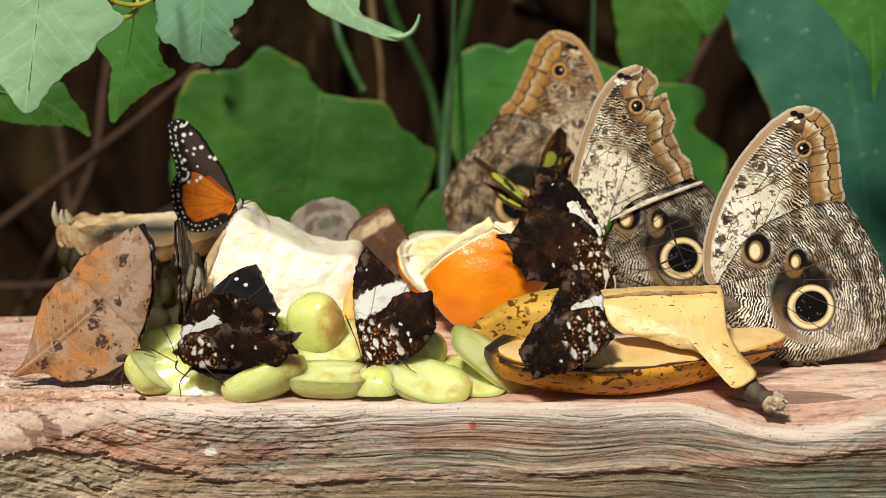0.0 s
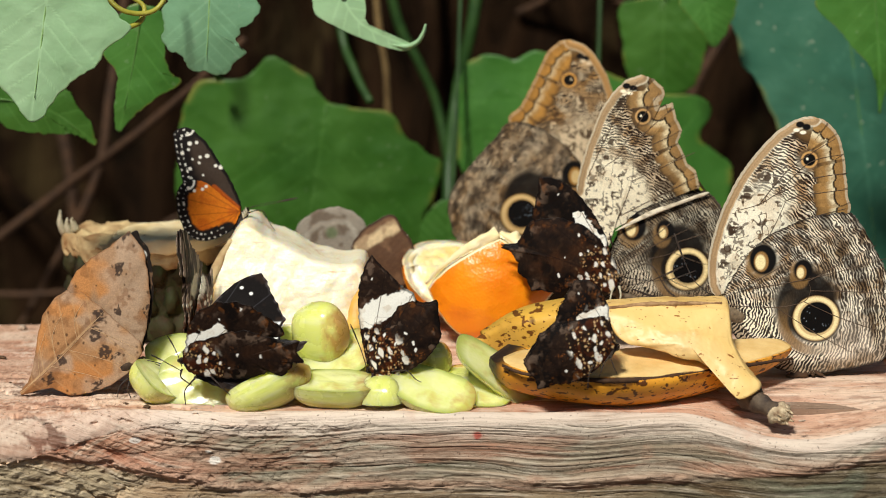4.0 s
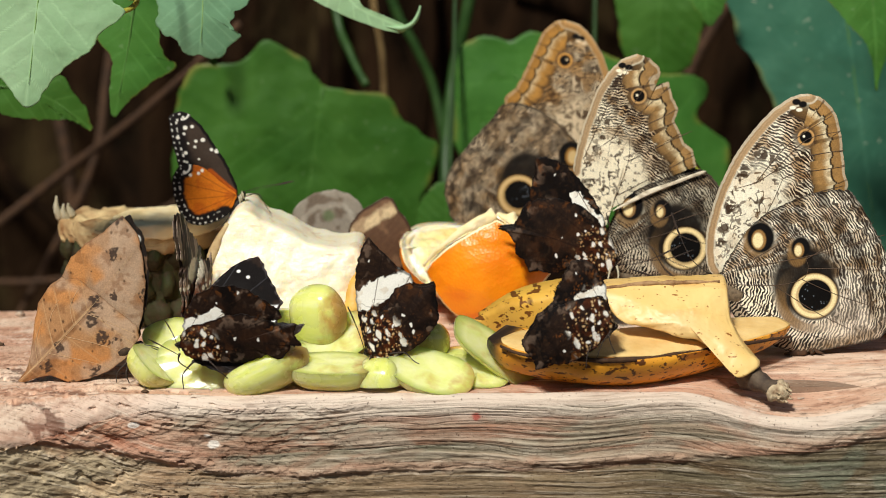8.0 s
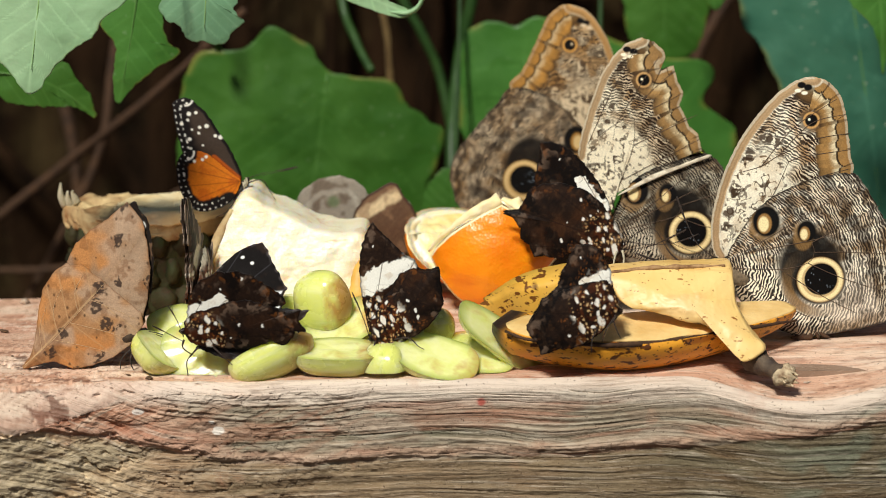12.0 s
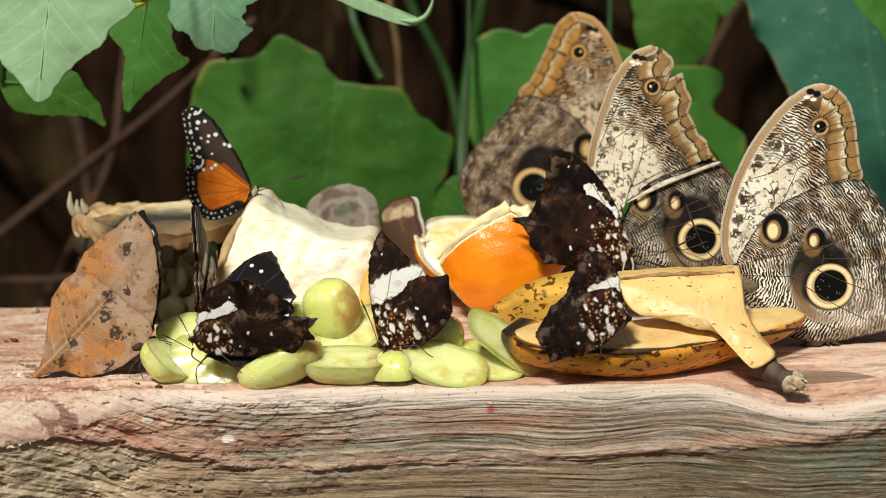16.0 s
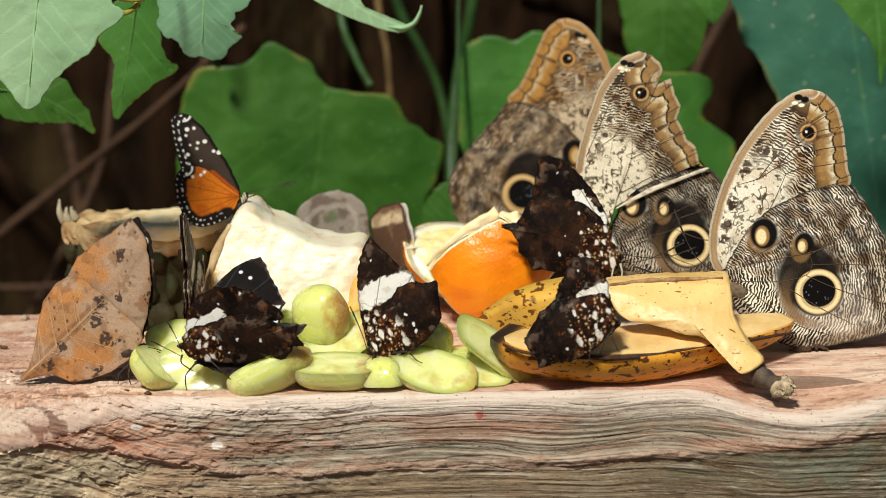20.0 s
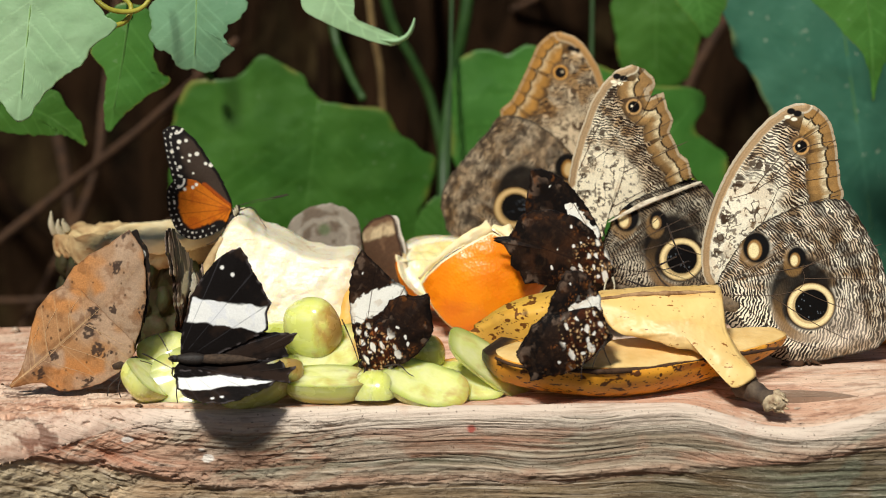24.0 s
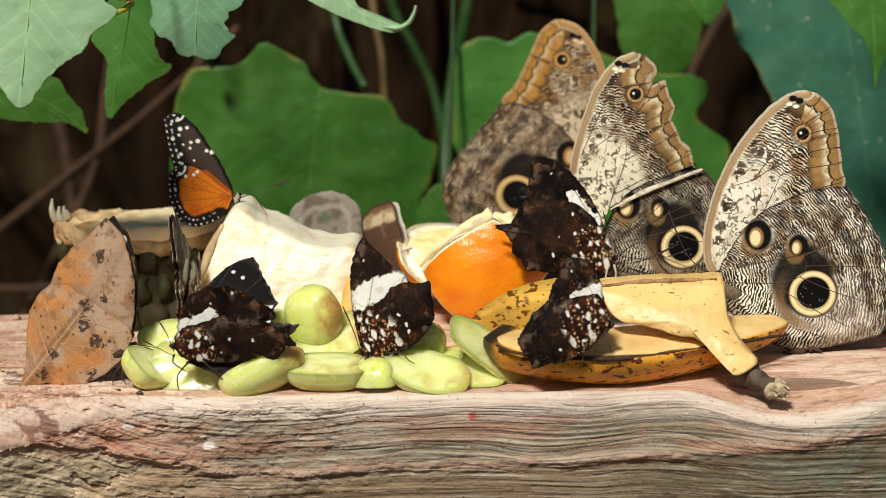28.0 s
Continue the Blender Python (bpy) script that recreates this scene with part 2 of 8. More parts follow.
def grape_ends(n, co):
    """Where a grape has browned: towards one end, in uneven patches."""
    sep = n.add("ShaderNodeSeparateXYZ")
    n.wire(co, sep.inputs[0])
    x = n.math("ADD", sep.outputs[0], n.math("MULTIPLY", n.math("SUBTRACT", n.noise(co, 190, 3), 0.5), 0.016))
    rnd = n.add("ShaderNodeObjectInfo").outputs["Random"]
    return n.span(n.math("ADD", x, n.math("MULTIPLY", rnd, 0.006)), 0.0100, 0.0160, 0.0, 0.75)


def grape_material():
    n = Nodes("grape_skin", 0.2, spec=0.5)
    co = n.coord()
    c = n.mix(n.span(n.noise(co, 45, 3), 0.3, 0.7), lin(240, 242, 164), lin(226, 232, 124))
    c = n.mix(n.span(n.noise(n.scaled(co, (45, 420, 420)), 1.0, 3), 0.50, 0.66, 0, 0.3), c, lin(252, 252, 216))
    c = n.mix(n.span(n.noise(n.scaled(co, (60, 300, 300)), 1.0, 3), 0.55, 0.70, 0, 0.4), c, lin(176, 194, 88))
    c = n.mix(grape_ends(n, co), c, lin(186, 120, 60))
    soft_flesh(n, 1.0, (1.0, 1.0, 0.5), 0.006)
    n.b.inputs["Coat Weight"].default_value = 0.6
    n.b.inputs["Coat Roughness"].default_value = 0.12
    n.b.inputs["Transmission Weight"].default_value = 0.12
    n.b.inputs["IOR"].default_value = 1.36
    return n.done(c, n.noise(co, 500, 3), 0.0002, 0.35, n.span(n.noise(co, 120, 3), 0.3, 0.7, 0.14, 0.4))


def grape_cut_material():
    n = Nodes("grape_flesh", 0.22, spec=0.5)
    co = n.coord()
    c = n.mix(n.span(n.noise(co, 130, 3), 0.35, 0.7), lin(240, 241, 178), lin(226, 231, 136))
    c = n.mix(n.span(n.noise(co, 90, 4), 0.56, 0.68, 0, 0.5), c, lin(206, 168, 92))
    c = n.mix(n.span(n.noise(n.scaled(co, (60, 500, 500)), 1.0, 3), 0.55, 0.64, 0, 0.3), c, lin(236, 238, 180))
    c = n.mix(n.math("MULTIPLY", n.attr("rind", "Fac"), 0.9), c, lin(184, 196, 88))
    c = n.mix(grape_ends(n, co), c, lin(196, 138, 78))
    soft_flesh(n, 1.0, (1.0, 1.0, 0.5), 0.006)
    n.b.inputs["Coat Weight"].default_value = 0.5
    n.b.inputs["Coat Roughness"].default_value = 0.15
    n.b.inputs["Transmission Weight"].default_value = 0.08
    n.b.inputs["IOR"].default_value = 1.36
    return n.done(c, n.noise(co, 260, 3), 0.0006, 0.5)


def pine_flesh_material():
    n = Nodes("pineapple_flesh", 0.4, spec=0.5)
    co = n.coord()
    c = n.mix(n.span(n.noise(n.scaled(co, (50, 120, 160)), 1.0, 4, 0.6, 0.5), 0.35, 0.75), lin(248, 241, 218), lin(240, 224, 182))
    c = n.mix(n.attr("rind", "Fac"), c, lin(222, 170, 70))
    c = n.mix(n.span(n.noise(co, 60, 5, 0.6, 0.6), 0.56, 0.74, 0, 0.6), c, lin(212, 164, 96))
    c = n.mix(n.span(n.noise(n.scaled(co, (40, 90, 260)), 1.0, 4, 0.6, 0.8), 0.60, 0.68, 0, 0.5), c, lin(206, 150, 80))
    soft_flesh(n, 0.35, (1.0, 0.7, 0.3), 0.005)
    b = n.math("ADD", n.noise(n.scaled(co, (120, 300, 420)), 1.0, 4), n.noise(co, 900, 2))
    return n.done(c, b, 0.0005, 0.4)


def rind_material():
    n = Nodes("pineapple_rind", 0.75, spec=0.3)
    co = n.coord()
    # brown-green rind lowered in colour, as the slice's side lies in shade
    c = n.mix(n.span(n.noise(co, 120, 4), 0.35, 0.7), lin(50, 40, 18), lin(48, 54, 22))
    c = n.mix(n.span(n.noise(co, 300, 3), 0.55, 0.7, 0, 0.8), c, lin(60, 40, 26))
    return n.done(c, n.noise(co, 350, 4), 0.001, 0.8)


def banana_material(name, base, spots, amount):
    n = Nodes(name, 0.42, spec=0.4)
    co = n.coord()
    c = n.mix(n.span(n.noise(co, 40, 4), 0.3, 0.7), base, (base[0] * 0.88, base[1] * 0.76, base[2] * 0.55))
    c = n.mix(n.span(n.noise(n.scaled(co, (30, 110, 110)), 1.0, 4, 0.6, 0.6), 0.56, 0.70, 0, 0.5), c, (base[0] * 0.6, base[1] * 0.42, base[2] * 0.25))
    c = n.mix(n.span(n.noise(co, 22, 2), 0.52, 0.7, 0, 0.4), c, (base[0], base[1] * 1.06, min(1, base[2] * 1.8)))
    st = n.scaled(co, (0.62, 1, 1))
    c = n.mix(n.span(n.noise(st, 420, 2), 0.655 - amount, 0.69 - amount, 0, 0.95), c, spots)
    c = n.mix(n.span(n.noise(st, 900, 2), 0.68 - amount * 0.6, 0.72 - amount * 0.6, 0, 0.9), c, spots)
    c = n.mix(n.span(n.noise(co, 75, 3), 0.70 - amount, 0.78 - amount, 0, 0.8), c, lin(84, 46, 20))
    c = n.mix(n.attr("rind", "Fac"), c, lin(44, 34, 28))
    return n.done(c, n.noise(co, 260, 4), 0.0004, 0.5)


def orange_peel_material():
    n = Nodes("orange_peel", 0.36, spec=0.5)
    co = n.coord()
    c = n.mix(n.span(n.noise(co, 60, 4), 0.3, 0.7), lin(250, 150, 16), lin(238, 124, 10))
    c = n.mix(n.span(n.noise(co, 160, 2), 0.64, 0.72, 0, 0.6), c, lin(196, 92, 16))
    soft_flesh(n, 0.15, (1, 0.4, 0.1), 0.003)
    return n.done(c, n.cells(co, 900), 0.0004, 0.3)


def orange_flesh_material():
    n = Nodes("orange_flesh", 0.25, spec=0.6)
    co = n.coord()
    c = n.mix(n.span(n.noise(co, 110, 4), 0.35, 0.7), lin(255, 240, 192), lin(250, 214, 124))
    c = n.mix(n.attr("rind", "Fac"), c, lin(252, 242, 214))
    soft_flesh(n, 0.4, (1, 0.6, 0.2), 0.004)
    return n.done(c, n.noise(n.scaled(co, (500, 500, 160)), 1.0, 4), 0.0009, 0.7)


def bark_material():
    n = Nodes("shade_darkened_bark", 1.0, spec=0.05)
    co = n.coord()
    v = n.noise(n.scaled(co, (40, 40, 9)), 1.0, 6, 0.62, 0.8)
    # near-black browns: the backdrop's shade is put into the bark colour
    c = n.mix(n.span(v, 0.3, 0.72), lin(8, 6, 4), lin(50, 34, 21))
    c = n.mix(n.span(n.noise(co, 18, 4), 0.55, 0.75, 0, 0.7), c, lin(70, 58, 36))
    return n.done(c, v, 0.012, 0.9)


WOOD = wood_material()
OWL_SKIN = wing_material("owl_wing_scales", 1.05, 0.8, bias=0.0)
PLAIN_SKIN = wing_material("wing_scales", 2.4, 1.6, 0.62)
GLOSS_SKIN = wing_material("dark_wing_scales", 2.0, 1.6, 0.5, 0.1, mottle=0.35)
BODY_DARK = plain("dark_body_fur", lin(46, 34, 26), lin(84, 66, 50), 900, 0.8, 0.0006)
BODY_BLACK = plain("black_body", lin(20, 16, 14), lin(46, 38, 32), 900, 0.55, 0.0004)
BODY_GREY = plain("grey_body_fur", lin(92, 78, 62), lin(140, 122, 98), 900, 0.85, 0.0006)
PALE_VEIN = plain("pale_wing_vein", lin(214, 182, 142), lin(190, 152, 112), 1500, 0.6)
VEIN = plain("wing_vein", lin(66, 50, 38), lin(100, 80, 62), 1500, 0.6)
LEG_DARK = plain("dark_leg", lin(34, 26, 22), lin(64, 48, 38), 1500, 0.5)
EYE_DARK = plain("insect_eye", lin(28, 20, 18), lin(52, 38, 30), 2500, 0.2)
BODY_PALE = plain("pale_body_stripe", lin(214, 206, 180), lin(170, 160, 130), 1200, 0.7)
GRAPE = grape_material()
GRAPE_CUT = grape_cut_material()
PINE = pine_flesh_material()
RIM = plain("pineapple_rim", lin(232, 190, 92), lin(214, 160, 74), 110, 0.5, 0.0008)
CRUST = plain("pineapple_crust", lin(214, 190, 140), lin(136, 94, 54), 90, 0.7, 0.0015)
SLICE = plain("pineapple_slice_flesh", lin(252, 238, 200), lin(236, 206, 146), 90, 0.6, 0.0008, 0.3)
RIND = rind_material()
BANANA_OLD = banana_material("ripe_banana_skin", lin(234, 166, 52), lin(74, 36, 14), 0.065)
BANANA = banana_material("yellow_banana_skin", lin(240, 208, 138), lin(146, 88, 30), -0.005)
BANANA_SPOT = banana_material("spotted_banana_skin", lin(226, 180, 76), lin(104, 58, 20), 0.05)
RIM_DARK = plain("dark_peel_edge", lin(46, 30, 20), lin(84, 56, 32), 260, 0.8, 0.001)
BANANA_FLESH = plain("banana_flesh", lin(238, 206, 142), lin(220, 178, 108), 130, 0.5, 0.0006)
RIM_BROWN = plain("browned_peel_edge", lin(196, 158, 112), lin(112, 74, 44), 260, 0.8, 0.001)
STALK_END = plain("dry_stalk_end", lin(228, 208, 172), lin(128, 100, 74), 420, 0.9, 0.0012)
STALK_DARK = plain("dark_stalk", lin(58, 46, 40), lin(104, 88, 70), 240, 0.75, 0.0008)
PEEL = orange_peel_material()
PITH = plain("orange_pith", lin(252, 240, 206), lin(246, 222, 160), 160, 0.6, 0.0005)
ORANGE = orange_flesh_material()
BARK = bark_material()
TWIG = plain("dry_twig", lin(50, 34, 22), lin(82, 56, 35), 160, 0.85, 0.001)
DRY = plain("dry_straw_stem", lin(150, 124, 78), lin(112, 88, 52), 160, 0.8, 0.001)
DULL_RIB = plain("dull_leaf_rib", lin(70, 112, 48), lin(92, 134, 64), 200, 0.5)
STEM = plain("green_stem", lin(30, 60, 20), lin(48, 78, 30), 120, 0.5)
RIB = plain("pale_leaf_rib", lin(150, 186, 118), lin(128, 166, 98), 200, 0.5)
TENDRIL = plain("yellow_tendril", lin(150, 148, 40), lin(176, 168, 70), 200, 0.45)
LEAF_PALE = leaf_material("pale_leaf", lin(148, 192, 140), lin(182, 216, 170), 0.42)
LEAF_COOL = leaf_material("cool_leaf", lin(100, 148, 110), lin(136, 180, 140), 0.46)
LEAF_MID = leaf_material("green_leaf", lin(56, 108, 38), lin(84, 138, 58), 0.42)
LEAF_DEEP = leaf_material("deep_leaf", lin(50, 96, 28), lin(76, 122, 44), 0.48)
LEAF_BLUE = leaf_material("bluish_leaf", lin(48, 98, 78), lin(72, 124, 98), 0.42, 0.5)
SOIL = plain("dark_soil", lin(52, 38, 28), lin(84, 64, 46), 30, 0.95, 0.01)
CRUMB = plain("dry_crumb", lin(60, 40, 28), lin(110, 84, 60), 600, 0.9)
PALE_CRUMB = plain("pale_crumb", lin(206, 186, 166), lin(168, 140, 118), 600, 0.9)


# ---- builders ----
def polyline(pts, n):
    """Evenly spaced samples on a closed line with sharp corners."""
    p = np.array(list(pts) + [pts[0]], dtype=float)
    s = np.concatenate([[0], np.cumsum(np.linalg.norm(np.diff(p, axis=0), axis=1))])
    q = np.linspace(0, s[-1], n, endpoint=False)
    return np.stack([np.interp(q, s, p[:, j]) for j in range(2)], axis=1)


def wing_mesh(name, outline, pattern, zones=(), n=220, m=46, bulge=1.2, ragged=0.0, seed=1, back=None, thick=0.25, centre=None, sharp=False):
    """A thin wing from its outline in millimetres (x, z), patterned on both faces, slightly domed and rippled."""
    b = spline(outline, n)
    corners = np.array(outline, dtype=float)
    if sharp:
        b = polyline(outline, n)
    tn = np.roll(b, -1, axis=0) - np.roll(b, 1, axis=0)
    nr = np.stack([tn[:, 1], -tn[:, 0]], axis=1) / (np.linalg.norm(tn, axis=1)[:, None] + 1e-9)
    k = np.arange(n)
    if ragged:
        b = b + nr * ((fbm(k * 0.23, k * 0 + seed, seed, 3) - 0.5) * 2 * ragged)[:, None]
    c = np.array(centre) if centre is not None else b.mean(axis=0)
    s = np.linspace(1, 0, m + 1)[:-1] ** 0.92
    p = (c + s[:, None, None] * (b - c)[None]).reshape(-1, 2)
    p = np.vstack([p, c])
    sv = np.append(np.repeat(s, n), 0)
    at = [int(np.argmin(np.linalg.norm(b - q, axis=1))) for q in corners]
    at = at + [a + n for a in at] + [2 * n]
    dist = []
    for i0, i1 in ((0, len(outline)), *zones):
        lo = at[int(i0)]
        hi = lo + n if i1 - i0 >= len(outline) else at[int(i1)]
        ks = np.arange(lo, hi if hi > lo + 1 else hi + n) % n
        q = b[ks][::max(1, n // 300)]
        best, arg = np.full(len(p), 1e9), np.zeros(len(p))
        for j in range(0, len(q), 40):
            d = np.linalg.norm(p[:, None, :] - q[None, j:j + 40, :], axis=2)
            a = d.argmin(axis=1)
            dm = d[np.arange(len(p)), a]
            arg = np.where(dm < best, a + j, arg)
            best = np.minimum(best, dm)
        step = np.linalg.norm(np.diff(q, axis=0), axis=1).mean()
        dist.append((best, arg * step))
    x, z = p[:, 0], p[:, 1]
    y = -bulge * (1 - sv ** 2) + 0.5 * (fbm(x / 9, z / 9, seed + 5, 2) - 0.5)
    front = np.stack([x, y, z], axis=1)
    rear = front + np.array((0, thick, 0))
    v = len(p)
    faces = []
    idx = np.arange(m * n).reshape(m, n)
    a, bb = idx[:-1], idx[1:]
    quad = np.stack([a, bb, np.roll(bb, -1, axis=1), np.roll(a, -1, axis=1)], axis=2).reshape(-1, 4)
    last = idx[-1]
    fan = np.stack([last[0::2], np.full(n // 2, v - 1), np.roll(last, -2)[0::2], np.roll(last, -1)[0::2]], axis=1)
    f = np.vstack([quad, fan])
    rim = np.stack([idx[0], np.roll(idx[0], -1), np.roll(idx[0], -1) + v, idx[0] + v], axis=1)
    faces = np.vstack([f, f[:, ::-1] + v, rim])
    one = pattern(x, z, dist)
    two = (back or pattern)(x, z, dist)
    at = {key: np.concatenate([u, w]) for key, u, w in zip(("col", "dark", "rip", "rad"), one, two)}
    return mesh_from(name, np.vstack([front, rear]) * MM, faces, at)


def disc(x, z, c, r, soft=0.25, sx=1.0, sz=1.0):
    return 1 - ss(r - soft, r + soft, np.hypot((x - c[0]) / sx, (z - c[1]) / sz))


def seg(x, z, a, b):
    """Distance to the line from a to b."""
    a, b = np.array(a, float), np.array(b, float)
    d = b - a
    t = np.clip(((x - a[0]) * d[0] + (z - a[1]) * d[1]) / (d @ d), 0, 1)
    return np.hypot(x - a[0] - t * d[0], z - a[1] - t * d[1])


def sprinkle(x, z, cell, chance, r0, r1, seed):
    """Scattered round dots, one at most in a cell."""
    out = np.zeros(len(x))
    gx, gz = np.floor(x / cell), np.floor(z / cell)
    for i in (-1, 0, 1):
        for j in (-1, 0, 1):
            cx, cz = gx + i, gz + j
            px, pz = (cx + 0.2 + 0.6 * hash2(cx, cz, seed)) * cell, (cz + 0.2 + 0.6 * hash2(cx, cz, seed + 1)) * cell
            r = r0 + (r1 - r0) * hash2(cx, cz, seed + 2)
            on = hash2(cx, cz, seed + 3) < chance
            out = np.maximum(out, on * (1 - ss(r - 0.15, r + 0.2, np.hypot(x - px, (z - pz) * 0.8))))
    return out


def owl_patterns(spots, base, tone, marks, side=1, shade=1.0, band=9.6, cell=5.0, seed=0, warm=0.45):
    """Underside of an owl butterfly: rippled browns, a pale disc, scalloped margin and ringed eyespots."""
    big, eye1, eye2, small, *tips = spots
    cream, tan, brown, black = (arr(*c) for c in tone)
    gold = tan * np.array((0.98, 0.97, 0.86)) + cream * 0.04

    def fore(x, z, dist):
        dm, sm = dist[1]
        dc, _ = dist[2]
        warp = fbm(x / 6, z / 6, 3 + seed, 3) - 0.5
        r = np.hypot(x - base[0], z - base[1])
        col = np.tile(cream, (len(x), 1))
        dark = np.tile(brown * 0.55, (len(x), 1))
        zone = 1 - ss(band + 6, band + 12, dm + 10 * warp)
        upper = ss(38, 46, r + 8 * warp)
        rip = np.maximum(zone, upper * 0.9)
        col = over(col, tan * 0.9 + cream * 0.1, 0.55 * zone * ss(0.35, 0.6, fbm(x / 5, z / 5, 14 + seed, 3)))
        col = over(col, brown * 0.8, 0.7 * zone * ss(0.55, 0.66, fbm(x / 3, z / 3, 17 + seed, 3)))
        dark = over(dark, black * 1.6, 0.4 * upper)
        col = over(col, tan * 0.85, upper * 0.7 * ss(0.48, 0.6, fbm(x / 4, z / 4, 19 + seed, 3)))
        # fine brown scrawls and specks on the pale disc
        calm = 1 - np.maximum(zone, upper)
        squig = 1 - ss(0.010, 0.034, np.abs(fbm(x / 3.0, z / 3.0, 71 + seed, 2) - 0.5))
        col = over(col, brown * 0.75, squig * calm * ss(0.42, 0.5, fbm(x / 5, z / 5, 73 + seed, 2)) * 0.95)
        col = over(col, brown * 0.8, calm * ss(0.68, 0.73, fbm(x / 1.3, z / 1.3, 75 + seed, 2)) * 0.75)
        col = over(col, tan * 1.05, calm * ss(0.58, 0.72, fbm(x / 6, z / 6, 77 + seed, 3)) * 0.25)
        for px, pz, pr in marks:
            q = np.hypot(x - px, (z - pz) * 1.25) + pr * 1.1 * (fbm(x / 2.2, z / 2.2, 79, 3) - 0.5)
            col = over(col, brown * np.array((0.62, 0.5, 0.38)), (1 - ss(pr * 0.7, pr, q)) * 0.9 * ss(0.36, 0.44, fbm(x / 1.1, z / 1.1, 80, 2)))
            rip = rip * (1 - 0.8 * (1 - ss(pr * 0.7, pr, q)))
        blot = ss(0.58, 0.63, fbm(x / 4.2, z / 4.2, 95 + seed, 3)) * (1 - ss(5, 10, dc)) * ss(0.45, 0.55, fbm(x / 1.4, z / 1.4, 97, 2) + 0.1)
        col = over(col, brown * 0.6, blot * 0.9)
        # the margin: golden cells between thin dark scallops
        k = ((sm / cell) % 1.0)
        arch = np.sqrt(np.clip(1 - (2 * k - 1) ** 2, 0, 1))
        wob = 0.7 * (vnoise(sm / cell, sm * 0, 5) - 0.5)
        edge = band - 0.6 + 2.8 * arch + wob
        inb = 1 - ss(edge - 0.3, edge + 0.3, dm)
        mid = band * 0.30 + 1.7 * arch + wob
        outer = 1 - ss(mid - 0.2, mid + 0.2, dm)
        tint = (0.72 + 0.5 * vnoise(np.floor(sm / cell) * 1.7, sm * 0, 93))[:, None]
        col = over(col, gold * tint * np.array((0.92, 0.90, 0.82)), inb)
        col = over(col, gold * np.array((0.60, 0.56, 0.50)), inb * (0.2 + 0.5 * (1 - ss(0.5, 3.0, dm))) * outer)
        col = over(col, cream * np.array((0.86, 0.80, 0.66)), inb * (1 - outer) * (1 - ss(0.6, 3.4, dm - mid)) * 0.95)
        col = over(col, gold * 0.6, inb * ss(0.46, 0.64, fbm(x / 1.6, z / 1.6, 91, 3)) * 0.55)
        col = over(col, brown * 0.6, inb * (1 - outer) * ss(edge - 2.6, edge, dm) * 0.6)
        col = over(col, black * 1.5, (1 - ss(0.2, 0.9, np.abs(dm - edge))) * 0.55 * ss(0.4, 0.5, fbm(x / 1.8, z / 1.8, 99, 2)))
        col = over(col, brown * 0.3, (1 - ss(0.18, 0.5, np.abs(dm - mid))) * 0.95 * inb)
        col = over(col, cream * 0.85, (1 - ss(0.2, 0.7, np.abs(dm - 0.5))) * 0.4 * inb)
        col = over(col, brown * 0.55, 0.7 * inb * (1 - ss(0.10, 0.35, np.abs(k - np.round(k)) * cell)))
        rip = rip * (1 - inb)
        cb = 1 - ss(2.2, 3.2, dc)
        col = over(col, (tan * 0.7 + cream * 0.14) * (0.65 + 0.7 * vnoise(dc * 2.6, r * 0.04, 4))[:, None], cb)
        col = over(col, cream * 0.9, (1 - ss(0.15, 0.5, np.abs(dc - 2.9))) * 0.6)
        col = over(col, cream * 0.75, (1 - ss(0.2, 0.6, dc)) * 0.6)
        rip = rip * (1 - cb)
        o = disc(x, z, small, 3.9, 1.0)
        col = over(col, brown * 1.0, o * 0.8)
        col = over(col, gold * 1.35, disc(x, z, small, 2.9, 0.25))
        col = over(col, black * 0.7, disc(x, z, small, 2.15, 0.25))
        col = over(col, cream * 1.1, disc(x, z, (small[0] - 0.7 * side, small[1] + 0.3), 0.45, 0.15))
        rip = rip * (1 - o)
        for t in tips:
            near = disc(x, z, t, 3.2, 0.8)
            rip = rip * (1 - near)
            col = over(col, black, disc(x, z, t, 1.25, 0.25, 1.15, 0.85))
            col = over(col, cream * 1.1, disc(x, z, (t[0] - 1.2 * side, t[1] - 1.9), 0.9, 0.25, 1.2, 0.7))
        return col, dark, np.clip(rip, 0, 1), r

    def hind(x, z, dist):
        d0, _ = dist[0]
        warp = fbm(x / 7, z / 7, 13 + seed, 3) - 0.5
        dx, dz = (x - base[0]) * side, z - base[1]
        r = np.hypot(dx, dz)
        th = np.arctan2(dz, dx)
        white = cream * np.array((0.98, 0.97, 1.0))
        col = np.tile(white, (len(x), 1))
        dark = np.tile(black * 0.7, (len(x), 1))
        up = ss(-0.12, 0.28, th + 0.5 * warp + 0.01 * (r - 22))
        # upper field: rows of brown, dark and whitish patches between the veins
        row = fbm(r / 4.0, th * 15, 41 + seed, 3)
        col = over(col, tan * 0.9, up * warm * 0.7 * ss(0.42, 0.58, row))
        col = over(col, brown * 0.62, up * (0.1 + 0.4 * warm) * ss(0.56, 0.62, fbm(r / 3.2, th * 13, 43 + seed, 3)))
        col = over(col, black * 2.0, up * 0.5 * ss(0.60, 0.66, fbm(r / 2.4, th * 17, 47 + seed, 3)))
        col = over(col, gold * 0.62, up * (0.3 + 0.5 * warm) * ss(0.56, 0.66, fbm(r / 4, th * 9, 49 + seed, 2)))
        dark = over(dark, brown * 0.22, warm * up)
        rip = 0.97 - 0.06 * up
        dm, sm = dist[1]
